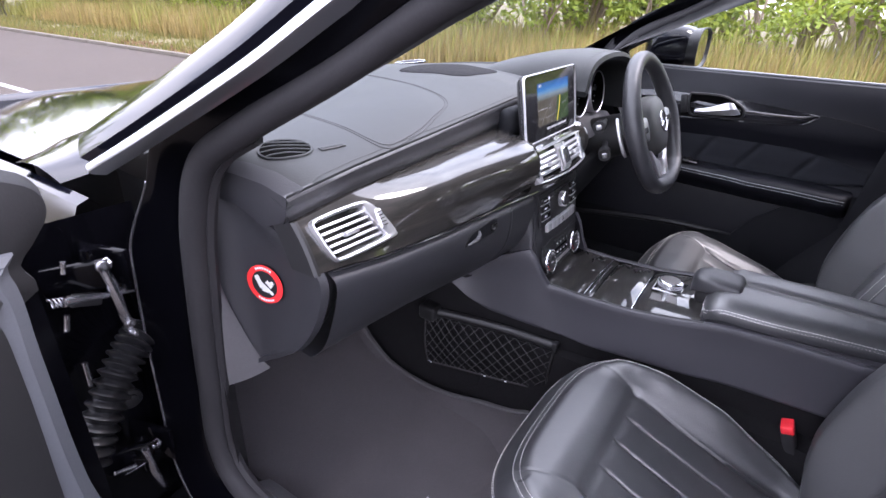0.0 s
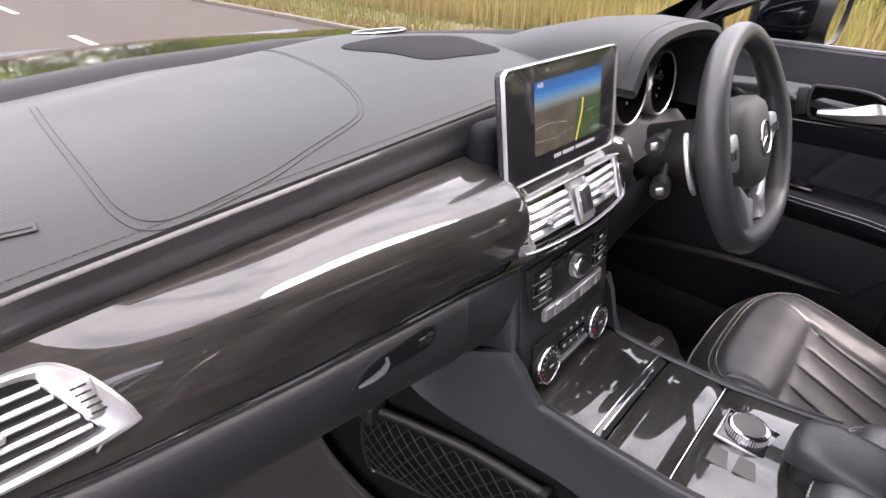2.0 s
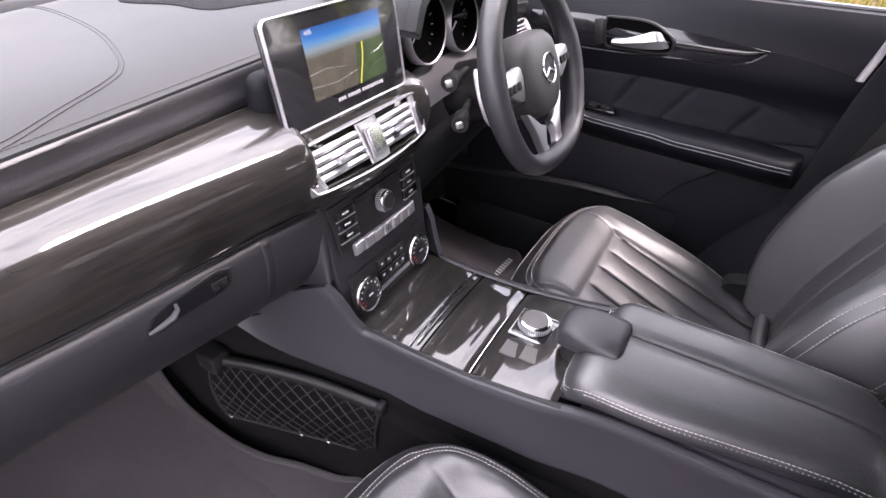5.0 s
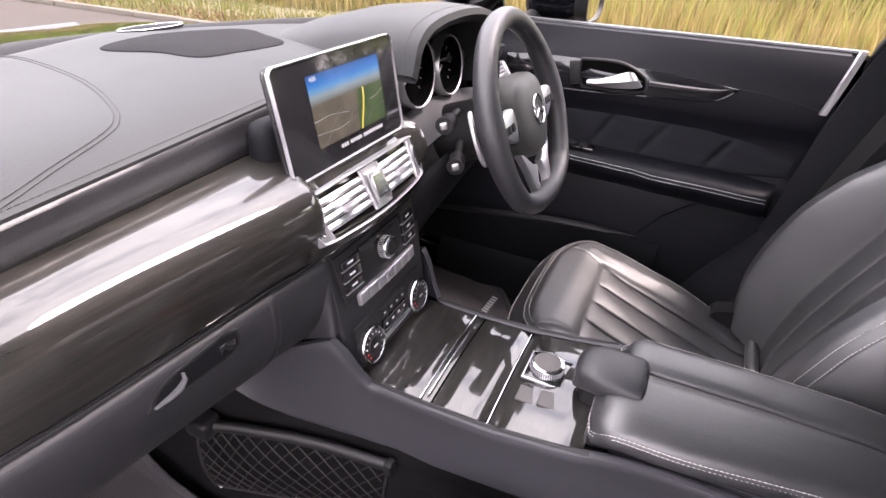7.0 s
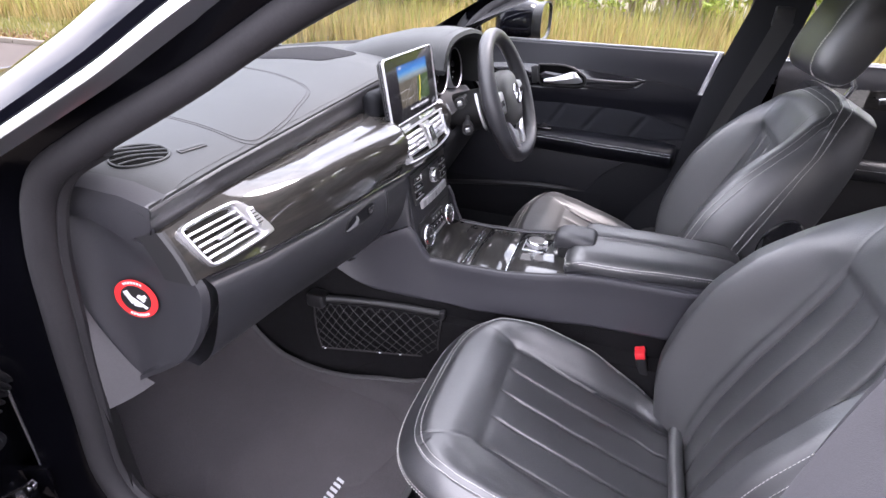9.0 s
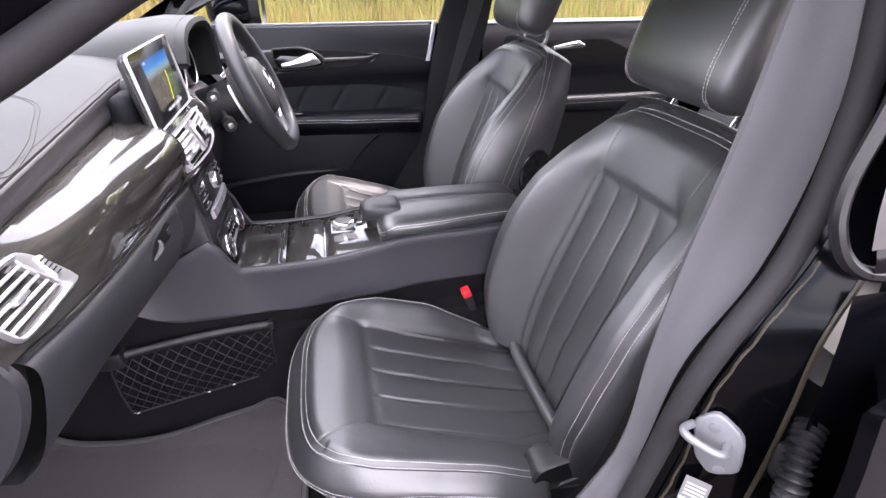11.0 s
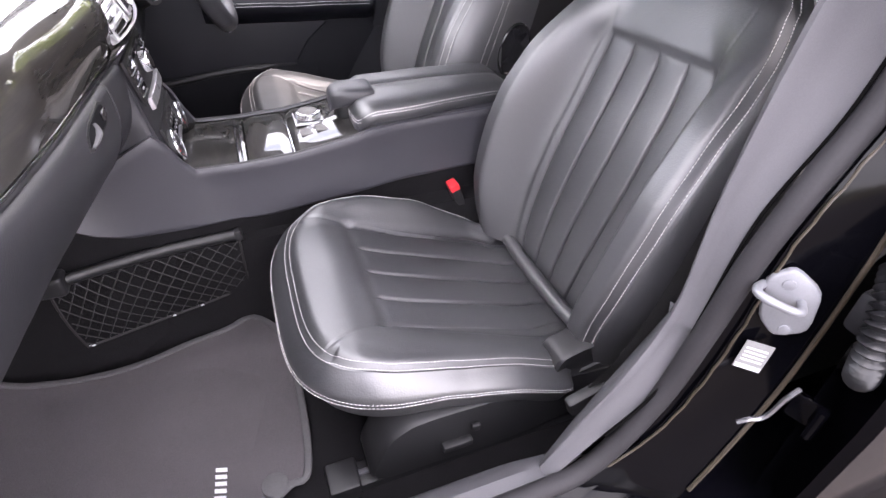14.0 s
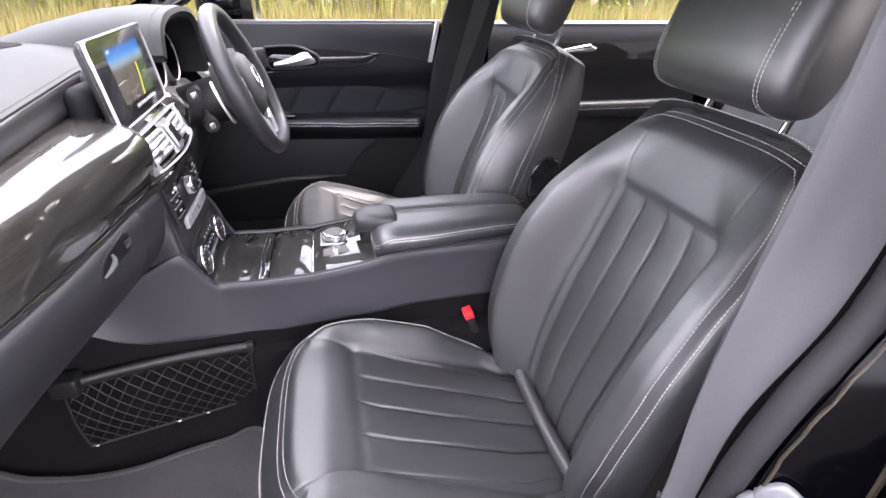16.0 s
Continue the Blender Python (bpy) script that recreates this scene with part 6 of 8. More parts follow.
def build_seat(cx, side, label):
    """A front seat centred at cx; side -1: its outer side lies towards -x."""
    seat = thing("leather_seat", (cx, -.40, .30), label, "car seat", "front seats")
    # cushion
    def plan(s_, t):
        """Plan of the cushion top: s_ -1..1 across, t 0..1 front to back."""
        v = max(0.0, 1 - t / .36)
        k = max(abs(s_), v) / (abs(s_) ** 3.4 + v ** 3.4) ** (1 / 3.4) if v > 0 and abs(s_) + v > 0 else 1.0
        s2 = s_ * k
        t2 = .36 * (1 - v * k) if v > 0 else t
        return cx + .214 * s2 * (1 - .10 * smooth01(.78, .90, t2)), -.137 - .476 * t2, s2, t2
    def top(s0, t0):
        x, y, s_, t = plan(s0, t0)
        z = glide(t, [(0, .572), (.06, .584), (.14, .586), (.24, .572), (.40, .541), (.6, .505), (.85, .462), (1, .445)])
        a = abs(s_)
        q = abs(s_ + side * .06) / glide(t, [(.2, .95), (.6, 1.06), (1, 1.15)])
        if s_ * side > 0:
            rise = glide(t, [(0, .0), (.12, .001), (.28, .008), (.42, .014), (.6, .018), (.75, .012), (1, .0)])
        else:
            rise = glide(t, [(0, .0), (.1, .004), (.24, .024), (.38, .044), (.55, .050), (.7, .036), (.85, .024), (1, .02)])
        bol = smooth01(.60, .86, q)
        z += bol * rise
        z -= .009 * max(smooth01(.88, 1.0, abs(s0)) ** 2, 1 - smooth01(0, .05, t0))
        # inset panel, sunk and creased at its edge
        ins = smooth01(.235, .275, t)
        z += ins * (1 - smooth01(.60, .66, q)) * (-.004 + flutes(s_ + side * .07, .63, 4, .012) * smooth01(.255, .30, t))
        z -= .004 * bump01(t, .252, .020) * (1 - smooth01(.62, .70, q))
        z -= .004 * bump01(q, .645, .030) * smooth01(.22, .27, t)
        # seams running from the panel corners to the front edge
        if t < .27 and q > .55:
            e = abs((q - .645) - (.252 - t) * .80)
            z -= .0014 * math.exp(-(e / .014) ** 2) * smooth01(.03, .09, t)
        z += .0015 * noise.noise(Vector((x * 14, y * 14, 3.0 + side)))
        z += .0012 * noise.noise(Vector((x * 45, y * 30, 7.0 + side))) * bol
        return Vector((x, y, z))
    NS, NT = 320, 110
    ss = np.linspace(-1, 1, NS)
    tt = np.linspace(0, 1, NT)
    rows = [[top(a, b) for a in ss] for b in tt]
    s = Shape()
    s.grid(rows)
    loop = [rows[0][i] for i in range(NS)] + [rows[j][-1] for j in range(1, NT)] + [rows[-1][i] for i in range(NS - 2, -1, -1)] + [rows[j][0] for j in range(NT - 2, 0, -1)]
    cen = Vector((cx, -.38, .5))
    def outn(i):
        a, b = loop[i - 1], loop[(i + 1) % len(loop)]
        d = (b - a)
        n_ = Vector((d.y, -d.x, 0))
        n_ = n_.normalized() if n_.length > 1e-6 else Vector((0, 1, 0))
        return n_ if n_.dot(loop[i] - cen) > 0 else -n_
    norms = [outn(i) for i in range(len(loop))]
    norms = [(norms[i - 2] + norms[i - 1] + norms[i] + norms[(i + 1) % len(loop)] + norms[(i + 2) % len(loop)]).normalized() for i in range(len(loop))]
    def low(p):
        return max(.40, min(p.z - .030, glide(-p.y, [(.12, .522), (.18, .538), (.25, .530), (.36, .511), (.475, .466), (.62, .43)])))
    ring_a = [p + n_ * .006 + Vector((0, 0, -.006)) for p, n_ in zip(loop, norms)]
    def skirt(kx, ky, zf):
        """A ring of the side wall; its rear end tucks in before the hinge."""
        return [Vector((p.x + n_.x * lerp(-.022, kx, smooth01(-.545, -.515, p.y)), p.y + n_.y * lerp(0, ky, smooth01(-.545, -.515, p.y)), zf(p))) for p, n_ in zip(loop, norms)]
    ring_b = skirt(.021, .022, lambda p: lerp(p.z, low(p), .55))
    ring_c = skirt(.026, .028, lambda p: low(p) + .003)
    ring_d = skirt(.021, .022, lambda p: low(p) - .008)
    ring_e = skirt(.006, .006, lambda p: low(p) - .045)
    ring_f = skirt(-.06, -.08, lambda p: low(p) - .085)
    s.grid([loop, ring_a, ring_b, ring_c, ring_d, ring_e, ring_f], wrap_v=True)
    cush = part("seat_cushion", s, LEATHER, seat, "black leather cushion with fluted centre and pale stitching", sharp=80)
    n = len(loop)
    # stitched seams: upper edge and lower edge, from the rear of one side round the front to the other
    order = [i for i in list(range(n - NT + 6, n)) + list(range(0, NS + NT - 8)) if loop[i].y > -.518]
    for df, ds in ((0, 2), (2, 8)):
        pth = [rows[j][ds] for j in range(NT - 18, df, -1)] + [rows[df][i] for i in range(ds, NS - ds)] + [rows[j][NS - 1 - ds] for j in range(df + 1, NT - 18)]
        part("stitching", stitches([p + Vector((0, 0, .0012)) for p in pth], step=.0056, length=.0040, r=.00062), THREAD, cush, "pale double stitching")
    for ra, rb, f_ in ((ring_c, ring_b, .30), (ring_c, ring_b, .0)):
        pth = [ra[i].lerp(rb[i], f_) + norms[i] * .0016 for i in order]
        part("stitching", stitches(pth, step=.0056, length=.0040, r=.00062), THREAD, cush, "pale double stitching")
    # backrest
    U, Nn = Vector((0, -.342, .940)), Vector((0, .940, .342))
    base = Vector((cx, -.598, .452))
    H = .585
    def bplan(s_, t):
        w = glide(t, [(0, .205), (.10, .222), (.25, .240), (.42, .246), (.62, .238), (.8, .214), (.92, .182), (1.0, .150)])
        return s_ * w, t * H - .012 * abs(s_) ** 4 * smooth01(.7, 1, t)
    def btop(s_, t):
        x, h = bplan(s_, t)
        a = abs(s_)
        d = glide(t, [(0, .0), (.1, .012), (.3, .020), (.6, .018), (.8, .022), (.92, .018), (1, -.012)])
        up_ = smooth01(.72, .92, t)
        bol = smooth01(.55 - .25 * up_, .80 + .20 * up_, a) * glide(t, [(0, .052), (.2, .085), (.45, .095), (.62, .080), (.75, .048), (.86, .020), (.94, .006), (1, .0)])
        d += bol - .020 * smooth01(.88, 1, a) ** 2
        ac = abs(s_ - side * .05)
        tc = .768 + .014 * side * s_
        ins = smooth01(tc + .010, tc - .016, t) * (1 - smooth01(.51, .56, ac))
        d += ins * (-.006 + flutes(s_ - side * .05, .54, 4, .012) * smooth01(tc - .006, tc - .045, t))
        d -= .0045 * bump01(t, tc, .008) * (1 - smooth01(.53, .58, ac))
        d -= .005 * bump01(ac, .545, .024) * smooth01(tc + .01, tc - .02, t)
        # thin seams from the panel's corners to the top edge
        if t > .74 and ac > .4:
            e = abs((ac - .545) - (t - tc) * .9)
            d -= .0014 * math.exp(-(e / .007) ** 2) * smooth01(tc - .01, tc + .01, t)
        d += .0015 * noise.noise(Vector((x * 14, h * 14, 9.0 + side)))
        return base + Vector((x, 0, 0)) + U * h + Nn * d
    bt = np.linspace(0, 1, 84)
    rows = [[btop(a, b) for a in ss] for b in bt]
    s = Shape()
    s.grid(rows)
    NB = len(bt)
    loop = [rows[j][0] for j in range(NB)] + [rows[-1][i] for i in range(1, NS)] + [rows[j][-1] for j in range(NB - 2, -1, -1)]
    m_ = len(loop)
    bc = base + U * .28
    def bn(i):
        a, b = loop[max(i - 2, 0)], loop[min(i + 2, m_ - 1)]
        d = b - a
        n_ = d.cross(Nn)
        n_.normalize()
        return n_ if n_.dot(loop[i] - bc) > 0 else -n_
    norms = [bn(i) for i in range(m_)]
    def depth_to(p, dist):
        """Moves p so that it lies at dist in front of the seat's back plane."""
        return p + Nn * (dist - (p - base).dot(Nn))
    ra = [p + n_ * .008 - Nn * .008 for p, n_ in zip(loop, norms)]
    rb = [depth_to(p + n_ * .014, max(.0, (p - base).dot(Nn) * .35 - .010)) for p, n_ in zip(loop, norms)]
    rc = [depth_to(p + n_ * .014, min(-.012, (p - base).dot(Nn) * .35 - .030)) for p, n_ in zip(loop, norms)]
    rd = [depth_to(p + n_ * .006, -.085) for p, n_ in zip(loop, norms)]
    re_ = [depth_to(p - n_ * .03, -.105) for p, n_ in zip(loop, norms)]
    s.grid([loop, ra, rb, rc, rd, re_])
    back = part("backrest", s, LEATHER, seat, "black leather backrest with vertical flutes and pale stitching", sharp=80)
    edge = [(-1, b) for b in np.linspace(.05, .95, 90)] + [(a, 1.0) for a in np.linspace(-.95, .95, 60)] + [(1, b) for b in np.linspace(.95, .05, 90)]
    for k in (.012, .050):
        pth = [btop(a * (1 - k), min(b, 1 - k * .42)) + Nn * .0012 for a, b in edge]
        part("stitching", stitches(pth, step=.0056, length=.0040, r=.00062), THREAD, back, "pale double stitching")
    for f_ in (.1, .6):
        pth = [rb[i].lerp(rc[i], f_) + norms[i] * .0016 for i in range(6, m_ - 6)]
        part("stitching", stitches(pth, step=.0056, length=.0040, r=.00062), THREAD, back, "pale double stitching")
    s = Shape()
    bl = [p for p in re_]
    s.fan(bl)
    part("back_shell", s, LEATHER_SIDE, back)
    # roll between cushion and backrest
    s = Shape()
    s.tube(curve_points([(cx - .20, -.600, .478), (cx - .12, -.592, .462), (cx, -.590, .458), (cx + .12, -.592, .462), (cx + .20, -.600, .478)], 24), .014, 10)
    part("seat_roll", s, LEATHER, seat)
    # headrest on two posts
    hc = base + U * (H + .128) + Nn * .045
    s = Shape()
    rings = []
    for k in np.linspace(-1, 1, 25):
        x = .134 * k + side * .006
        sc = (1 - abs(k) ** 5) ** .5 if abs(k) < 1 else 0.0
        sc = max(sc, .12)
        ring = []
        for a in np.linspace(0, 2 * math.pi, 41)[:-1]:
            ca, sa = math.cos(a), math.sin(a)
            u = .105 * math.copysign(abs(sa) ** .55, sa) * (.80 + .20 * sc)
            v = .056 * math.copysign(abs(ca) ** .62, ca) * (.45 + .55 * sc) - .010 * k * k
            ring.append(hc + Vector((x, 0, 0)) + U * u + Nn * v)
        rings.append(ring)
    s.loft(rings)
    head = part("headrest", s, LEATHER, seat, "black leather headrest with pale stitching", sharp=80)
    for k in (3, 21):
        for o in (-.003, .003):
            pth = [p + Vector((o, 0, 0)) + (p - hc).normalized() * .0015 for p in rings[k]] + [rings[k][0] + Vector((o, 0, 0))]
            part("stitching", stitches(pth, step=.0056, length=.0043, r=.0006), THREAD, head, "pale double stitching")
    for sx in (-.075, .075):
        p0 = base + Vector((sx, 0, 0)) + U * (H - .010) - Nn * .025
        s = Shape()
        s.tube([p0 - U * .02, p0 + U * .05, p0 + U * .09 + Nn * .05], .0062, 12)
        post = part("headrest_post", s, CHROME, seat, "chrome headrest post")
        s = Shape()
        s.loft([[p0 + U * h + Vector((.024 * k * math.cos(a), 0, 0)) + Nn * (.012 * k * math.sin(a)) for a in np.linspace(0, 2 * math.pi, 25)[:-1]] for k, h in ((1, .004), (1, .012), (.85, .017), (.3, .018))])
        part("collar", s, DARK_PLASTIC, post)
    # seat base and rails
    s = Shape()
    xo = cx + side * .205
    prof = [(-.215, .405), (-.245, .440), (-.30, .452), (-.50, .447), (-.62, .47), (-.66, .43), (-.60, .36), (-.45, .325), (-.30, .325), (-.20, .335)]
    pp = curve_points([(0, y, z) for y, z in prof], 50, closed=True)
    s.loft([[Vector((xo - side * .06, p.y, p.z)) for p in pp], [Vector((xo + side * .004, p.y, p.z)) for p in pp], [Vector((xo + side * .012, lerp(p.y, -.42, .03), lerp(p.z, .39, .08))) for p in pp]])
    hinge_l = curve_points([(0, -.505, .455), (0, -.502, .490), (0, -.53, .506), (0, -.60, .516), (0, -.645, .512), (0, -.665, .470), (0, -.63, .445), (0, -.58, .440)], 40, closed=True)
    h = Shape()
    h.loft([[Vector((cx + side * .17, p.y, p.z)) for p in hinge_l], [Vector((cx + side * .214, p.y, p.z)) for p in hinge_l], [Vector((cx + side * .219, lerp(p.y, -.605, .05), lerp(p.z, .48, .08))) for p in hinge_l], [Vector((cx + side * .213, lerp(p.y, -.605, .22), lerp(p.z, .48, .25))) for p in hinge_l]])
    part("hinge_cover", h, DARK_PLASTIC, seat, "black plastic cover over the backrest hinge")
    bside = part("base_cover", s, DARK_PLASTIC, seat, "black plastic seat base cover")
    s = Shape()
    s.box((xo + side * .018, -.335, .375), (.016, .050, .014), None, .004, 2)
    part("adjust_lever", s, DARK_PLASTIC, bside)
    s = Shape()
    s.box((xo + side * .018, -.365, .405), (.010, .014, .014), None, .003, 2)
    part("adjust_knob", s, DARK_PLASTIC, bside)
    s = Shape()
    s.box((cx, -.42, .37), (.36, .36, .10), None, .02, 2)
    part("frame", s, DARK_PLASTIC, seat)
    for sx in (-.19, .19):
        s = Shape()
        s.box((cx + sx, -.40, .308), (.045, .52, .035), None, .005, 2)
        s.box((cx + sx, -.155, .314), (.055, .05, .045), None, .006, 2)
        part("rail", s, DARK_PLASTIC, seat, "black seat rail")
        s = Shape()
        s.box((cx + sx, -.26, .327), (.010, .20, .006), None, .002, 1)
        part("rail_slider", s, STEEL, seat)
    # side lever of the backrest
    s = Shape()
    q0 = base + Vector((side * .245, 0, 0)) + U * .38 - Nn * .045
    s.tube([q0, q0 + Vector((side * .012, 0, 0)), q0 + Vector((side * .016, .02, .004)), q0 + Vector((side * .014, .045, .010))], .0045, 8)
    part("release_lever", s, DARK_PLASTIC, seat)
    # oval hinge cover on the inner flank
    s = Shape()
    q0 = base + Vector((-side * .244, 0, 0)) + U * .30 - Nn * .055
    s.loft([[q0 + Vector((-side * h, 0, 0)) + U * (.062 * k * math.sin(a)) + Nn * (.040 * k * math.cos(a)) for a in np.linspace(0, 2 * math.pi, 37)[:-1]] for k, h in ((1, -.01), (1, .012), (.94, .016), (.86, .013), (.3, .014))])
    part("flank_pocket", s, GLOSS_BLACK, seat, "glossy black oval hinge cover")
    # seat belt buckle on the inner side
    bk = Vector((cx - side * .243, -.520, .512))
    s = Shape()
    s.box(bk, (.030, .022, .080), frame_of((1, 0, 0), (0, .35, .94)), .005, 3)
    s.box(bk - Vector((0, .02, .07)), (.014, .016, .10), frame_of((1, 0, 0), (0, .35, .94)), .004, 2)
    buckle = part("belt_buckle", s, DARK_PLASTIC, seat, "black seat belt buckle")
    s = Shape()
    s.box(bk + Vector((0, .014, .039)), (.031, .021, .016), frame_of((1, 0, 0), (0, .35, .94)), .003, 2)
    part("release_button", s, RED, buckle, "red release button")
    return seat


build_seat(-.370, -1, "black leather front passenger seat with pale double stitching")
drv = build_seat(.372, 1, "black leather driver seat with pale double stitching")
drv.location.z += .026

# rear bench
rear = thing("bench_seat", (0, -1.45, .35), "black leather rear bench with fluted backrests", "car seat")
for cx in (-.34, .34):
    s = Shape()
    rows = []
    for t in np.linspace(0, 1, 30):
        row = []
        for a in np.linspace(-1, 1, 40):
            row.append(Vector((cx + a * .30, -1.62 - .24 * t + .05 * smooth01(.5, 1, abs(a)) - .03 * smooth01(.9, 1, t) + .02 * math.sin(math.pi * t) + flutes(a, .62, 6, .010) * smooth01(.85, .8, t), .56 + .50 * t)))
        rows.append(row)
    s.grid(rows)
    s.grid([rows[-1], [p + Vector((0, -.14, .0)) for p in rows[-1]]])
    part("backrest", s, LEATHER, rear)
    s = Shape()
    rows = [[Vector((cx + a * .31, -1.12 - .50 * t, .545 - .05 * t + .03 * smooth01(.5, 1, abs(a)) - .05 * smooth01(.12, 0, t))) for a in np.linspace(-1, 1, 24)] for t in np.linspace(0, 1, 20)]
    s.grid(rows)
    s.grid([rows[0], [p + Vector((0, .01, -.22)) for p in rows[0]]])
    part("cushion", s, LEATHER, rear)
s = Shape()
s.grid([[Vector((x, y, 1.055)) for x in np.linspace(-.66, .66, 6)] for y in (-1.85, -2.32)])
part("parcel_shelf", s, HEADLINER, rear)
# ---- driver door ----
dd = thing("driver_door", (.78, -.20, .40), "closed driver door with black panel, dark wood trim and chrome handle", "car door")


def door_x(z):
    return table(z, [(.40, .705), (.50, .715), (.60, .724), (.70, .735), (.75, .750), (.80, .768), (.85, .772), (.875, .762), (.90, .748), (.95, .745), (.985, .752), (1.02, .768), (1.045, .785)])


s = Shape()
ys_d = np.linspace(.36, -.608, 40)
zs_d = [.40, .45, .50, .55, .60, .65, .70, .73, .75, .77, .79, .81, .83, .85, .862, .875, .888, .90, .92, .94, .96, .98, 1.0, 1.02, 1.035, 1.045]
s.grid([[Vector((door_x(z), y - .05 * (z - .93) * smooth01(-.45, -.61, y), z)) for z in zs_d] for y in ys_d])
s.grid([[Vector((.785, y, 1.045)), Vector((.80, y, 1.049)), Vector((.812, y, 1.045))] for y in ys_d])
# Darker than the rear door's equal panel: shade is put into the colour.
part("inner_panel", s, SHADED_DOOR_SKIN, dd, "black soft door panel")
s = Shape()
s.grid([[(x, y, z) for y in np.linspace(.37, -.66, 12)] for x, z in ((.812, 1.046), (.845, 1.03), (.895, .93), (.93, .78), (.925, .55), (.90, .34))])
part("outer_skin", s, PAINT, dd, "black painted door skin")
s = Shape()
s.tube([(.806, y, 1.050) for y in np.linspace(.33, -.635, 30)], .0075, 8, flat=.8)
part("belt_moulding", s, STEEL, dd, "bright strip below the side window")
s = Shape()
ends = [Vector((.770, -.622, 1.058)), Vector((.757, -.614, 1.030)), Vector((.740, -.602, .985)), Vector((.734, -.590, .935))]
s.loft([[p + Vector((dx, dy, 0)) for dx, dy in ((0, .007), (-.004, .005), (-.004, -.005), (0, -.007), (.006, -.007), (.006, .007))] for p in curve_points(ends, 10)])
part("end_strip", s, SATIN, dd, "upright chrome strip at the window corner")
s = Shape()
s.grid([[Vector((lerp(.800, .735, t), y, lerp(1.03, lerp(1.045, 1.30, smooth01(.28, -.28, y)) + .012, t))) for t in np.linspace(0, 1, 8)] for y in np.linspace(.25, -.66, 26)])
wg = part("side_window", s, GLASS, dd, "clear side window glass")
wg.visible_shadow = False
# wood spear
def dpt(y, z, out=0.0):
    return Vector((door_x(z) - out, y, z))
top = curve_points([(.105, .976, 0), (-.018, .983, 0), (-.172, .980, 0), (-.300, .973, 0), (-.425, .962, 0)], 26)
bot = curve_points([(.105, .913, 0), (-.094, .914, 0), (-.236, .922, 0), (-.370, .930, 0), (-.425, .960, 0)], 26)
s = Shape()
rows = [[dpt(a.x, a.y, -.004)] + [dpt(lerp(a.x, b.x, t), lerp(a.y, b.y, t), .005 + .003 * math.sin(math.pi * t)) for t in np.linspace(0, 1, 9)] + [dpt(b.x, b.y, -.004)] for a, b in zip(top, bot)]
s.grid(rows)
sp = part("wood_spear", s, GLOSS_BLACK, dd, "glossy dark wood spear")
s = Shape()
s.tube([dpt(b.x, b.y - .003, .006) for b in bot], .0011, 6)
part("lower_edge", s, GLOSS_BLACK, sp)
s = Shape()
s.tube([dpt(y, z, .0012) for y, z in ((-.425, .962), (-.48, .957), (-.54, .948), (-.592, .938))], .0014, 6)
part("panel_seam", s, DARK_PLASTIC, dd)
# handle in a recess
s = Shape()
ro = [(-.080, .978), (-.10, .985), (-.175, .985), (-.225, .965), (-.238, .948), (-.225, .928), (-.12, .922), (-.09, .928)]
rp = curve_points([(y, z, 0) for y, z in ro], 36, closed=True)
s.loft([[dpt(p.x, p.y, .0) for p in rp], [dpt(p.x, p.y, .0098) for p in rp]])
# Raised near-black plate: the shade of a handle recess, painted, not hollowed.
hr = part("handle_recess", s, HOLLOW_SHADE, dd)
s = Shape()
s.tube([dpt(p.x, p.y, .010) for p in rp], .0035, 6, closed=True)
part("recess_rim", s, DARK_PLASTIC, hr)
s = Shape()
upper = curve_points([(-.104, .938, .014), (-.135, .946, .022), (-.165, .958, .028), (-.192, .969, .028), (-.206, .968, .022)], 16)
lower = curve_points([(-.104, .930, .014), (-.135, .931, .019), (-.175, .933, .022), (-.215, .938, .022), (-.230, .942, .016)], 16)
s.loft([[dpt(a.x, a.y, a.z - .008), dpt(a.x, a.y + .002, a.z), dpt(lerp(a.x, b.x, .5), lerp(a.y, b.y, .5), lerp(a.z, b.z, .5) + .006), dpt(b.x, b.y - .002, b.z), dpt(b.x, b.y, b.z - .008)] for a, b in zip(upper, lower)])
part("handle", s, SATIN, dd, "satin silver inside door handle")
s = Shape()
s.box(dpt(-.070, .952, .010), (.010, .020, .055), Matrix.Rotation(radians(-12), 3, "X"), .003, 2)
part("memory_keys", s, DARK_PLASTIC, dd)
# quilted insert
qt = [(.02, .848), (-.055, .857), (-.195, .861), (-.389, .858), (-.50, .842), (-.578, .822)]
qb = [(.02, .780), (-.073, .776), (-.235, .762), (-.402, .768), (-.50, .772), (-.578, .782)]
seams = [((-.178, .858), (-.128, .772)), ((-.310, .860), (-.240, .760)), ((-.455, .850), (-.400, .768))]
def seam_d(y, z):
    best = 1.0
    for (y0, z0), (y1, z1) in seams:
        t = (z - z0) / (z1 - z0)
        best = min(best, abs(y - lerp(y0, y1, t)))
    return best
s = Shape()
rows = []
for k in range(110):
    y = lerp(.02, -.578, k / 109)
    zt = table(-y, [(-a, b) for a, b in qt])
    zb = table(-y, [(-a, b) for a, b in qb])
    rows.append([dpt(y, lerp(zt, zb, t), .001 + .011 * (math.sin(math.pi * min(1, max(0, t))) ** .35) * (1 - math.exp(-(seam_d(y, lerp(zt, zb, t)) / .007) ** 1.2)) * smooth01(0, .02, .578 + y + .02)) for t in np.linspace(0, 1, 16)])
s.grid(rows)
part("quilted_insert", s, ALCANTARA, dd, "dark quilted door insert with slanted seams", sharp=80)
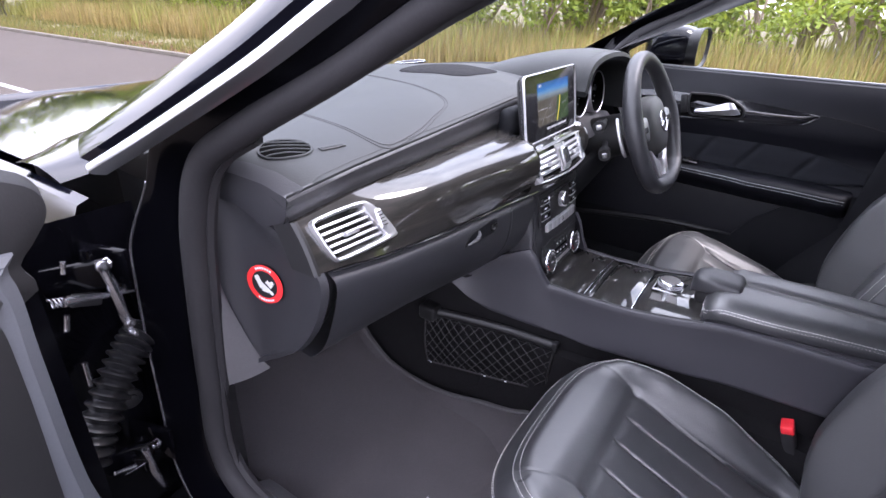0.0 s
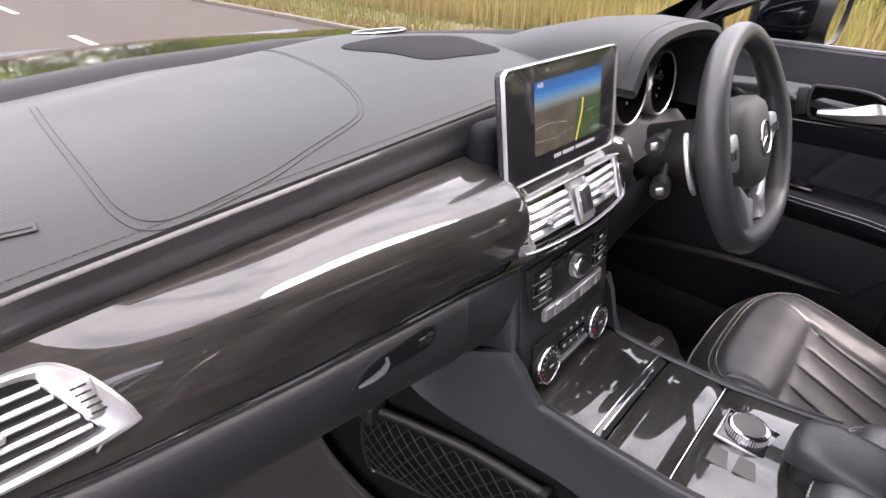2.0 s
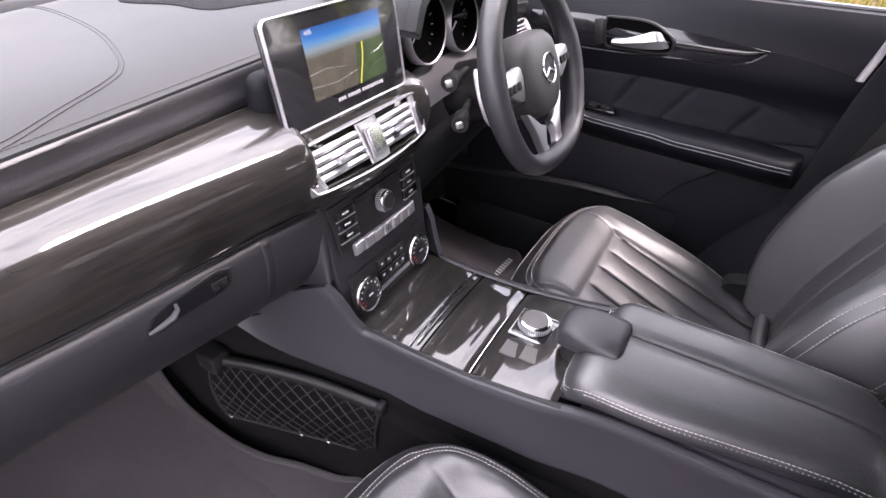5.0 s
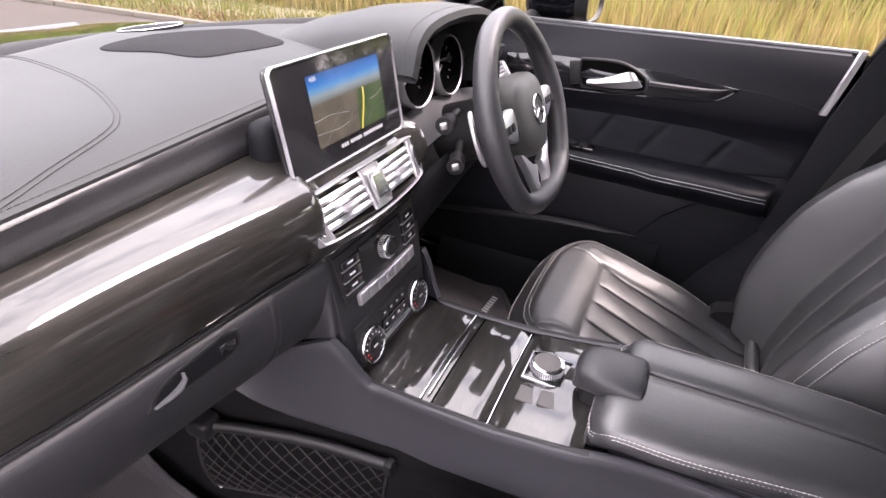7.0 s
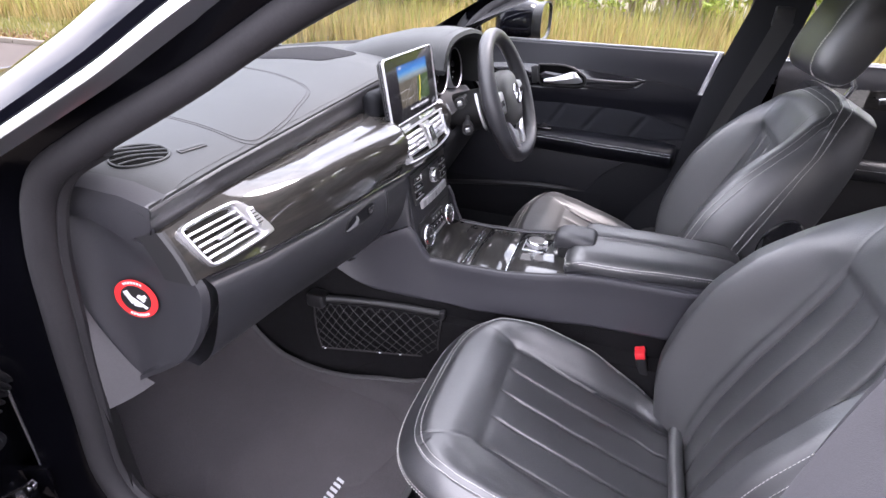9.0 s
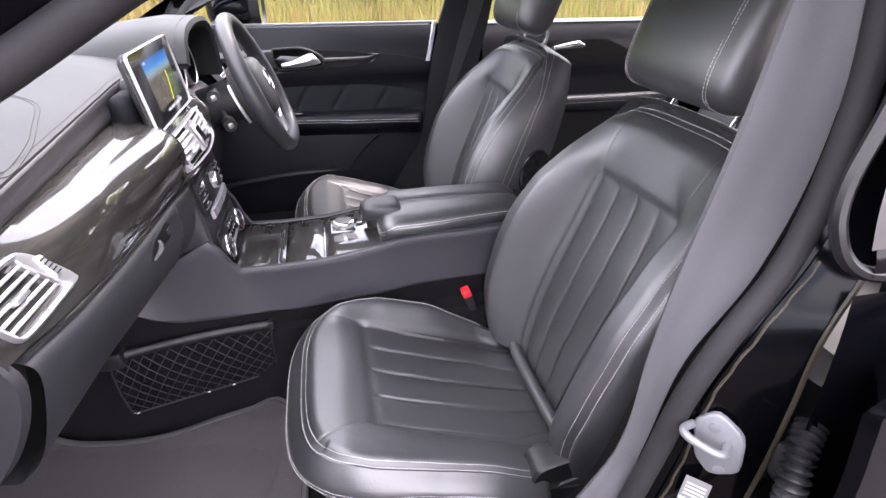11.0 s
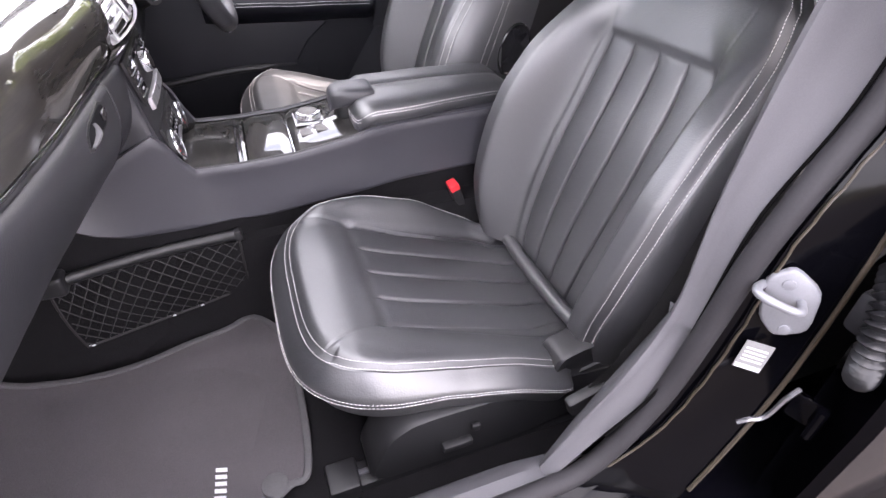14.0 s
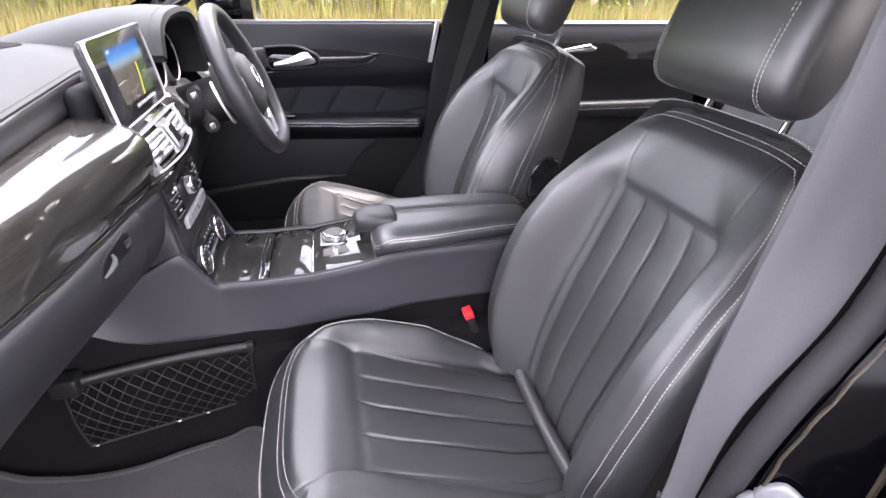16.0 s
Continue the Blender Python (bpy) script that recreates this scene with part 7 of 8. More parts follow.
# armrest
s = Shape()
rings = []
for k in range(34):
    y = lerp(-.06, -.560, k / 33)
    z = table(-y, [(.06, .782), (.10, .776), (.25, .772), (.42, .768), (.50, .764), (.56, .758)])
    w = table(-y, [(.06, .068), (.12, .075), (.26, .080), (.30, .092), (.50, .088), (.545, .075), (.56, .05)])
    x1 = .757
    rings.append(curve_points([(x1, y, z + .006), (x1 - w * .5, y, z + .006), (x1 - w * .85, y, z + .001), (x1 - w, y, z - .010), (x1 - w * .98, y, z - .028), (x1 - w * .80, y, z - .048), (x1 - w * .3, y, z - .075), (x1 + .004, y, z - .085)], 20))
s.loft(rings)
# Uses the shade-darkened skin, not trim leather, to offset window light on top.
arm = part("armrest", s, SHADED_DOOR_SKIN, dd, "black leather door armrest, shade painted into its colour, with pale stitching", sharp=60)
for o in (8, 9):
    part("stitching", stitches([r_[o] + Vector((-.0012, 0, .0005 - .0025 * (o - 8))) for r_ in rings[1:-1]], step=.006, length=.0044, r=.0008), GREY_PRINT, arm)
s = Shape()
s.box((.708, -.112, .786), (.030, .085, .008), Matrix.Rotation(radians(2), 3, "X"), .003, 2)
sw = part("window_switches", s, GLOSS_BLACK, dd)
for k in range(4):
    s = Shape()
    s.box((.700 + .016 * (k % 2), -.098 - .030 * (k // 2), .792), (.011, .018, .006), Matrix.Rotation(radians(14), 3, "X"), .002, 2)
    part("switch", s, DARK_PLASTIC, sw)
# lower pocket and speaker panel
s = Shape()
lp = [(-.30, .580), (-.345, .640), (-.415, .695), (-.45, .700), (-.60, .692), (-.60, .46), (-.30, .46)]
s.loft([[dpt(y, z, -.002) for y, z in lp], [dpt(y, z, .010) for y, z in lp], [dpt(lerp(y, -.45, .06), lerp(z, .58, .06), .014) for y, z in lp]])
# Low on the door: its shade is put into the near-black colour.
part("speaker_panel", s, SHADE_DARK, dd)
s = Shape()
s.tube(curve_points([(.690, .30, .53), (.690, .10, .555), (.688, -.09, .578), (.694, -.22, .580), (.712, -.30, .576)], 30), [.010] * 22 + [.009, .008, .007, .006, .005, .004, .003, .002], 8)
part("pocket_edge", s, DARK_PLASTIC, dd)
s = Shape()
s.grid([[(x, y, z) for x, z in ((.690, .578), (.680, .50), (.690, .42))] for y in np.linspace(.30, -.36, 12)])
# Pocket face coloured near-black in place of the shade beside the seat.
part("pocket", s, SHADE_DARK, dd)

# ---- door mirror on the driver side ----
mir = thing("door_mirror", (.95, .05, 1.03), "black door mirror with glass facing rearward", "door mirror")
def sup(c, ax, ay, az, e, n=18, m=28):
    rows_ = []
    for i in range(n + 1):
        a = math.pi * (i / n - .5)
        rows_.append([Vector(c) + Vector((ax * math.copysign(abs(math.cos(a)) ** e, 1) * math.copysign(abs(math.cos(b)) ** e, math.cos(b)), ay * math.copysign(abs(math.sin(a)) ** e, math.sin(a)), az * abs(math.cos(a)) ** e * math.copysign(abs(math.sin(b)) ** e, math.sin(b)))) for b in np.linspace(0, 2 * math.pi, m + 1)[:-1]])
    return rows_
s = Shape()
s.grid([r_ for r_ in sup((.985, .045, 1.10), .125, .085, .072, .6)], wrap_v=True)
part("shell", s, PAINT, mir, "black painted shell")
s = Shape()
mg = [Vector((.985 + .112 * math.copysign(abs(math.cos(a)) ** .6, math.cos(a)), -.045, 1.10 + .060 * math.copysign(abs(math.sin(a)) ** .6, math.sin(a)))) for a in np.linspace(0, 2 * math.pi, 37)[:-1]]
s.fan([p + Vector((0, .002, 0)) for p in mg])
part("mirror_glass", s, material("mirror", (.85, .87, .87), .02, metal=1.0), mir, "mirror glass")
s = Shape()
s.grid([[p + Vector((0, .03, 0)) for p in mg], [p + Vector((0, -.004, 0)) + (p - Vector((.985, -.045, 1.10))).normalized() * .006 for p in mg], [p + Vector((0, -.004, 0)) for p in mg], [p + Vector((0, .004, 0)) for p in mg]], wrap_v=True)
part("glass_rim", s, DARK_PLASTIC, mir)
s = Shape()
s.tube([(.82, .10, 1.035), (.87, .09, 1.045), (.92, .07, 1.06)], [.022, .02, .022], 10)
part("foot", s, DARK_PLASTIC, mir)
s = Shape()
s.plate([(.805, .34, 1.045), (.805, .14, 1.045), (.795, .15, 1.095), (.79, .20, 1.085)], (1, 0, 0), .015, .003)
part("corner_plate", s, DARK_PLASTIC, mir)

# ---- rear doors ----
for sg, nm, lab in ((1, "rear_door", "closed rear door with black panel and chrome handle"), (-1, "rear_door", "closed black rear door behind the centre pillar")):
    rd = thing(nm, (sg * .8, -1.15, .40), lab, "car door", "rear doors")
    s = Shape()
    s.grid([[(sg * (door_x(z) + .004), y, z) for z in zs_d] for y in np.linspace(-.79, -1.62, 14)])
    s.grid([[(sg * x, y, z) for x, z in ((.785, 1.045), (.80, 1.049), (.815, 1.045))] for y in np.linspace(-.72, -1.62, 12)])
    part("inner_panel", s, SOFT, rd, "black soft door panel")
    s = Shape()
    skin = [(.812, 1.030), (.838, 1.015), (.868, .93), (.886, .80), (.888, .65), (.884, .50), (.875, .34)]
    def y_front(z):
        return -.668 - (.26 * smooth01(.88, .99, z) if sg < 0 else 0.0)
    skin = [(float(np.interp(z, [q[1] for q in skin[::-1]], [q[0] for q in skin[::-1]])), z) for z in np.linspace(1.03, .34, 24)]
    s.grid([[(sg * x, y, z) for y in np.linspace(y_front(z), -1.62, 12)] for x, z in skin])
    part("outer_skin", s, PAINT, rd, "black painted door skin")
    s = Shape()
    s.grid([[(sg * x, y_front(z), z) for x, z in skin], [(sg * (x - .012), y_front(z) + .006, z - .004) for x, z in skin], [(sg * (x - .02), y_front(z) - .022, z - .006) for x, z in skin], [(sg * .80, y_front(z) - .077, z - .006) for x, z in skin]])
    part("front_edge", s, JAMB, rd, "glossy black door edge")
    s = Shape()
    s.grid([[Vector((sg * lerp(.802, .745, t), y, lerp(1.02, 1.325 - .12 * smooth01(-1.2, -1.6, y), t))) for t in np.linspace(0, 1, 8)] for y in np.linspace(-.685 if sg < 0 else -.80, -1.58, 20)])
    g_ = part("side_window", s, DARK_GLASS if sg < 0 else GLASS, rd, "tinted rear side window" if sg < 0 else "clear rear side window")
    g_.visible_shadow = False
    s = Shape()
    s.tube(curve_points([(sg * .748, -.675, 1.31), (sg * .775, -.672, 1.16), (sg * .785, -.646, 1.06), (sg * .796, -.646, 1.015), (sg * .806, -.668, .988), (sg * .810, -.718, .981), (sg * .812, -.80, .980), (sg * .812, -1.1, .985)], 60), .007, 8)
    part("window_rubber", s, DUCT, rd, "black rubber round the window corner")
    if sg > 0:
        s = Shape()
        s.tube([(sg * .808, y, 1.046) for y in np.linspace(-.74, -1.6, 20)], .007, 8)
        part("belt_moulding", s, STEEL, rd, "bright strip below the side window")
    else:
        s = Shape()
        s.grid([[(-.808 - .004 * k, y, z) for k, z in enumerate((.962, .93, .88, .80, .60, .42))] for y in np.linspace(-.672, -1.2, 10)])
        part("edge_recess", s, JAMB, rd, "glossy black recess of the door edge")
    if sg < 0:
        s = Shape()
        s.grid([[(-.803, y, 1.014), (-.808, y, 1.008), (-.812, y, .998), (-.814, y, .984)] for y in np.linspace(-.675, -1.6, 14)])
        part("window_moulding", s, JAMB, rd, "glossy moulding below the window")
        front = curve_points([(-.755, -.683, 1.31), (-.783, -.672, 1.16), (-.807, -.658, 1.055), (-.813, -.662, 1.012)], 14)
        s = Shape()
        s.grid([[p + Vector((0, -.20 * k, 0)) for k in np.linspace(0, 1, 5)] for p in front])
        # The panel's reflection is painted as a pale grey base colour.
        part("window_corner_cover", s, CORNER_REFLECTION, rd, "cover panel at the window corner, a pale reflection painted into its colour")
    if sg > 0:
        s = Shape()
        s.loft([[dpt(y, z, -.003) for y, z in ((-.86, .985), (-1.5, .99), (-1.5, .93), (-.90, .94))], [dpt(y, z, .006) for y, z in ((-.86, .985), (-1.5, .99), (-1.5, .93), (-.90, .94))]])
        part("wood_spear", s, WOOD, rd)
        s = Shape()
        s.tube([dpt(-1.05, .962, .016), dpt(-1.09, .968, .024), dpt(-1.14, .974, .028), dpt(-1.165, .970, .016)], [.008, .011, .014, .008], 10)
        part("handle", s, CHROME, rd, "chrome inside door handle")
        s = Shape()
        s.tube([(.690, y, .775) for y in np.linspace(-.92, -1.5, 14)], .03, 10)
        part("armrest", s, LEATHER_SIDE, rd)
        part("stitching", stitches([(.661, y, .782) for y in np.linspace(-.92, -1.5, 40)], step=.006, length=.0044, r=.0008), GREY_PRINT, rd)

# duct and hinge between centre pillar and rear door
s = Shape()
hose = curve_points([(-.812, -.690, .80), (-.828, -.668, .785), (-.842, -.655, .755), (-.848, -.655, .720), (-.845, -.672, .690), (-.835, -.70, .675)], 121)
s.tube(hose, [.013 + .003 * math.cos(k * 2 * math.pi / 6) for k in range(121)], 14)
du = part("cable_duct", s, DUCT, rd, "ribbed black cable duct")
s = Shape()
s.box((-.822, -.672, .758), (.030, .03, .05), None, .008, 2)
part("plug", s, DUCT, du)
s = Shape()
s.box((-.822, -.676, .600), (.036, .008, .040), Matrix.Rotation(radians(20), 3, "Z"), .003, 2)
s.tube([(-.840, -.668, .578), (-.840, -.668, .624)], .006, 10)
part("hinge", s, JAMB, rd, "dark steel hinge")
s = Shape()
s.tube(curve_points([(-.80, -.60, .585), (-.805, -.61, .592), (-.812, -.625, .60), (-.815, -.635, .63), (-.818, -.645, .648)], 20), .003, 6)
part("clip_wire", s, DARK_STEEL, rd)


# ---- open passenger door ----
pd = thing("passenger_door", (-.90, .30, .45), "open passenger door with dark grey inner panel", "car door")
ax_d, nx_d = Vector((-.955, -.296, 0)).normalized(), Vector((.296, -.955, 0)).normalized()
o_d = Vector((-.938, .168, 0))
def dq(u, z, out=0.0):
    """A point on the open door's inner face: u from the hinge edge, z height, out towards the cabin."""
    return o_d + ax_d * u + nx_d * out + Vector((0, 0, z))
s = Shape()
out_l = [(.0, .99), (-.002, .90), (-.002, .77), (-.008, .69), (-.028, .60), (-.050, .53), (-.03, .47), (.2, .44), (.6, .43), (1.05, .44), (1.08, .60), (1.06, .92), (1.0, .985), (.5, 1.0), (.04, 1.01)]
dp = curve_points([(u, z, 0) for u, z in out_l], 80, closed=True)
cu_, cz_ = .5, .76
def shrink(p, d):
    v_ = Vector((p.x - cu_, p.y - cz_))
    L_ = v_.length
    return cu_ + v_.x * (L_ - d) / L_, cz_ + v_.y * (L_ - d) / L_
rows = [[dq(p.x, p.y, -.035) for p in dp], [dq(p.x, p.y, -.010) for p in dp], [dq(*shrink(p, .006), .002) for p in dp], [dq(*shrink(p, .020), .006) for p in dp], [dq(*shrink(p, .032), .001) for p in dp], [dq(*shrink(p, .10), -.004) for p in dp]]
s.loft(rows)
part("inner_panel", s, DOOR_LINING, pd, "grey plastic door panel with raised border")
ins_l = curve_points([(.030, .955, 0), (.026, .90, 0), (.030, .78, 0), (.036, .705, 0), (.060, .685, 0), (.16, .678, 0), (.6, .67, 0), (1.0, .675, 0), (1.02, .80, 0), (1.0, .94, 0), (.5, .965, 0), (.06, .975, 0)], 70, closed=True)
s = Shape()
s.loft([[dq(p.x, p.y, -.006) for p in ins_l], [dq(p.x, p.y, .004) for p in ins_l], [dq(lerp(p.x, .5, .02), lerp(p.y, .82, .05), .007) for p in ins_l], [dq(lerp(p.x, .5, .5), lerp(p.y, .82, .5), .009) for p in ins_l]])
part("upper_insert", s, DARK_PLASTIC, pd, "darker padded insert")
s = Shape()
body_l = [(-.035, .945), (-.04, .40), (1.12, .38), (1.14, .93)]
s.loft([[dq(u, z, -.036) for u, z in body_l], [dq(u, z, -.10) for u, z in body_l], [dq(u, z * .98, -.15) for u, z in body_l]])
part("outer_skin", s, JAMB, pd, "black painted door shell")
# moulded corner piece that carries the mirror
s = Shape()
cor = [(-.012, .945), (-.022, .985), (-.040, 1.002), (-.060, 1.024), (-.061, 1.046), (-.040, 1.066), (.01, 1.080), (.14, 1.077), (.22, 1.03), (.22, .955)]
cp = curve_points([(u, z, 0) for u, z in cor], 40, closed=True)
s.loft([[dq(p.x, p.y, -.14) for p in cp], [dq(p.x, p.y, -.03) for p in cp], [dq(lerp(p.x, .09, .08), lerp(p.y, 1.0, .10), -.010) for p in cp], [dq(lerp(p.x, .09, .30), lerp(p.y, 1.0, .35), -.002) for p in cp]])
part("corner_piece", s, RUBBER, pd, "matt black corner piece")
# hinges, cable duct and check strap in the gap
for z in (.885, .575):
    s = Shape()
    s.box((-.805, .335, z), (.012, .075, .060), Matrix.Rotation(radians(20), 3, "Z"), .004, 2)
    s.box((-.845, .322, z + .004), (.075, .012, .040), Matrix.Rotation(radians(-25), 3, "Z"), .004, 2)
    s.tube([(-.826, .325, z - .034), (-.826, .325, z + .036)], .009, 10)
    hg = part("hinge", s, JAMB, pd, "black painted door hinge")
    for dy, dz in ((-.02, .016), (.02, -.016)):
        s = Shape()
        s.disc((-.812, .330 + dy, z + dz), (-1, -.3, 0), .0085, .007, 6, .001)
        s.disc((-.817, .328 + dy, z + dz), (-1, -.3, 0), .005, .006, 10, .001)
        part("bolt", s, DARK_STEEL, hg, "steel hinge bolt")
s = Shape()
s.tube([(-.822, .308, .908), (-.819, .304, .885), (-.815, .300, .850), (-.812, .300, .828), (-.806, .302, .806)], [.006, .005, .0055, .0055, .003], 8)
s.disc((-.822, .303, .902), (0, -1, 0), .008, .006, 14, .002)
s.disc((-.810, .296, .815), (0, -1, 0), .006, .006, 14, .002)
part("check_link", s, DARK_STEEL, pd, "steel check link")
s = Shape()
s.box((-.81, .30, .80), (.008, .030, .010), None, .002, 1)
s.box((-.82, .30, .735), (.006, .008, .035), Matrix.Rotation(radians(20), 3, "X"), .002, 1)
s.tube([(-.790, .312, .853), (-.820, .308, .858), (-.848, .304, .868), (-.872, .30, .874)], [.006, .004, .004, .006], 8)
s.tube([(-.870, .306, .780), (-.871, .306, .744)], .003, 8)
s.tube([(-.832, .306, .595), (-.829, .304, .570), (-.828, .304, .547), (-.820, .306, .505)], [.005, .004, .006, .003], 8)
s.tube([(-.878, .304, .588), (-.850, .304, .578)], .003, 8)
s.tube([(-.79, .35, .86), (-.83, .34, .87), (-.86, .32, .868)], .0035, 6)
part("bracket", s, DARK_STEEL, pd, "small steel bracket")
s = Shape()
s.tube([(-.884 + .016 * k / 48, .310 + .006 * math.cos(k * math.pi / 6), .874 - .004 * k / 48 + .006 * math.sin(k * math.pi / 6)) for k in range(49)], .0011, 6)
part("check_spring", s, DARK_STEEL, pd, "coiled steel spring of the door check")
s = Shape()
s.tube([(-.814, .306, .886), (-.811, .304, .860), (-.808, .304, .836)], [.0030, .0034, .0026], 8)
s.tube([(-.815, .303, .828), (-.810, .301, .806), (-.806, .303, .788)], [.0034, .0040, .0020], 8)
part("check_arm", s, DARK_STEEL, pd, "bent steel arm of the door check")
for q0, q1, w_ in (((-.858, .309, .921), (-.861, .309, .906), .0032), ((-.806, .308, .856), (-.788, .312, .854), .0022), ((-.871, .309, .852), (-.876, .309, .832), .0034), ((-.866, .308, .570), (-.836, .308, .568), .0012)):
    s = Shape()
    s.tube([Vector(q0), Vector(q0).lerp(Vector(q1), .5), Vector(q1)], [w_, w_ * .8, w_], 8)
    part("pin", s, DARK_STEEL, pd, "small steel pin")
s = Shape()
s.box((-.843, .318, .858), (.036, .006, .018), Matrix.Rotation(radians(20), 3, "Y"), .002, 2)
part("check_housing", s, DARK_PLASTIC, pd, "dark housing of the door check")
s = Shape()
s.disc((-.824, .330, .676), (-.2, -1, 0), .016, .006, 20, .002)
s.disc((-.824, .325, .676), (-.2, -1, 0), .009, .005, 16, .002)
part("grommet", s, DUCT, pd, "black rubber grommet")
s = Shape()
hose = curve_points([(-.785, .325, .775), (-.805, .316, .768), (-.830, .306, .750), (-.856, .298, .722), (-.882, .290, .688), (-.905, .284, .650)], 121)
s.tube(hose, [.0225 + .0040 * math.cos(k * 2 * math.pi / 8) for k in range(121)], 14)
part("cable_duct", s, DUCT, pd, "ribbed black rubber cable duct")
# ---- steering wheel and column ----
wh = thing("steering_wheel", (.330, -.06, .92), "black leather flat-bottomed steering wheel with silver spokes", "steering wheel")
WC = Vector((.351, -.0755, .943))
WN = Vector((0, -.929, .369)).normalized()
WX = Vector((1, 0, 0))
WY = WN.cross(WX).normalized()
if WY.z < 0:
    WY = -WY


def wp(x, y, out=0.0):
    return WC + WX * x + WY * y + WN * out


rim = []
for a in np.linspace(0, 2 * math.pi, 121)[:-1]:
    x, y = .172 * math.cos(a), .172 * math.sin(a)
    if y < -.118:
        y = -.118 - (abs(y) - .118) * .62 + .25 * max(0, abs(y) - .150) * .62
    rim.append((x, y, a))
s = Shape()
rad = [.0178 + .0026 * max(bump01(abs(x), .172, .05) * bump01(y, .02, .07), 0) + .0015 * bump01(y, -.16, .03) for x, y, a in rim]
s.tube([wp(x, y, -.004 * 0) for x, y, a in rim], rad, 14, closed=True, flat=1.12, up=WN)
rim_p = part("rim", s, LEATHER_SIDE, wh, "black leather rim, perforated at the sides", sharp=80)
for sx in (-1, 1):
    for a0 in (.62, -.75):
        s = Shape()
        c = wp(sx * .172 * math.cos(a0), .172 * math.sin(a0))
        ax = (WX * (-math.sin(a0) * sx) + WY * math.cos(a0)).normalized()
        s.ring(c, ax, .0172, .0009, 24, 5)
        part("rim_seam", s, DARK_THREAD, rim_p)
pth = [wp(x * .912, y * .912 + (0.0), .0075) for x, y, a in rim] + [wp(rim[0][0] * .912, rim[0][1], .0075)]
part("stitching", stitches(pth, step=.0055, length=.004, r=.0007), DARK_THREAD, rim_p)
# airbag boss
s = Shape()
hub = []
for k in range(48):
    a = 2 * math.pi * k / 48
    e = .62
    x = .080 * math.copysign(abs(math.cos(a)) ** e, math.cos(a))
    y = .072 * math.copysign(abs(math.sin(a)) ** e, math.sin(a)) + .004
    if y < 0:
        x *= 1 - .35 * min(1, -y / .07)
    hub.append((x, y))
s.loft([[wp(x * k, y * k, h) for x, y in hub] for k, h in ((1.0, -.055), (1.04, -.015), (1.0, .004), (.90, .013), (.65, .019), (.3, .022), (.02, .022))])
boss = part("airbag_boss", s, BOSS, wh, "rounded black airbag boss", sharp=60)
s = Shape()
s.ring(wp(0, .010, .0235), WN, .0255, .0018, 40, 8)
for k in range(3):
    a = math.pi / 2 + k * 2 * math.pi / 3
    s.tube([wp(0, .010, .0235), wp(.0245 * math.cos(a), .010 + .0245 * math.sin(a), .0235)], [.0026, .0008], 6)
part("emblem", s, CHROME, boss, "plain chrome ring emblem")
# side spokes with keys, lower twin spoke
for sx in (-1, 1):
    s = Shape()
    o_ = [(.055, .028), (.10, .030), (.165, .022), (.168, -.012), (.12, -.022), (.060, -.030)]
    s.loft([[wp(sx * x, y, h) for x, y in o_] for h in (-.022, -.004)])
    part("side_spoke", s, DARK_PLASTIC, wh)
    s = Shape()
    o_ = [(.076, .030), (.112, .034), (.142, .026), (.140, .006), (.118, -.012), (.084, -.020)]
    s.plate([wp(sx * x, y, -.003) for x, y, _ in curve_points([(x, y, 0) for x, y in o_], 28, closed=True)], WN, .010, .003)
    kp = part("key_pod", s, SATIN, wh, "silver key pod")
    for k in range(3):
        s = Shape()
        s.box(wp(sx * (.100 + .017 * k), .006, .0085), (.013, .014, .003), frame_of(WX, WN), .0015, 1)
        part("key", s, DARK_PLASTIC, kp)
    s = Shape()
    o_ = [(.012, -.086), (.030, -.080), (.070, -.050), (.082, -.046), (.060, -.086), (.044, -.132), (.040, -.152), (.014, -.152), (.024, -.118)]
    s.plate([wp(sx * x, y, -.012) for x, y in o_], WN, .014, .004)
    part("lower_spoke", s, SATIN, wh, "silver lower spoke")
    s = Shape()
    pd_ = curve_points([(.128, .052, 0), (.137, .040, 0), (.142, .0, 0), (.137, -.032, 0), (.124, -.046, 0), (.130, -.02, 0), (.133, .02, 0)], 30, closed=True)
    s.plate([wp(sx * p.x, p.y, -.050) for p in pd_], WN, .006, .002)
    part("shift_paddle", s, SATIN, wh, "silver shift paddle")
s = Shape()
s.plate([wp(x, y, -.012) for x, y in ((-.036, -.150), (.036, -.150), (.046, -.166), (-.046, -.166))], WN, .012, .003)
part("lower_bridge", s, SATIN, wh)
s = Shape()
s.tube([wp(0, 0, -.02), wp(0, 0, -.06), wp(0, .0, -.10), wp(0, 0, -.17)], [.05, .058, .062, .066], 24, flat=.9)
part("column_shroud", s, DARK_PLASTIC, wh, "black column shroud")
for (x, y, z), (x2, y2, z2), lab in (((.270, .03, .955), (.190, .018, .953), "gear"), ((.270, .02, .900), (.186, -.008, .889), "cruise")):
    s = Shape()
    d = Vector((x2 - x, y2 - y, z2 - z))
    a = Vector((x, y, z))
    s.tube([a, a + d * .55, a + d * .62, a + d * .66, a + d], [.007, .007, .012, .0145, .0150], 16)
    st = part("column_stalk", s, DARK_PLASTIC, wh, "black column stalk")
    s = Shape()
    s.box(a + d * 1.01, (.013, .013, .006), frame_of((0, .3, 1), d + Vector((0, -.03, 0))), .0035, 3)
    part("stalk_cap", s, SATIN, st, "silver end cap")

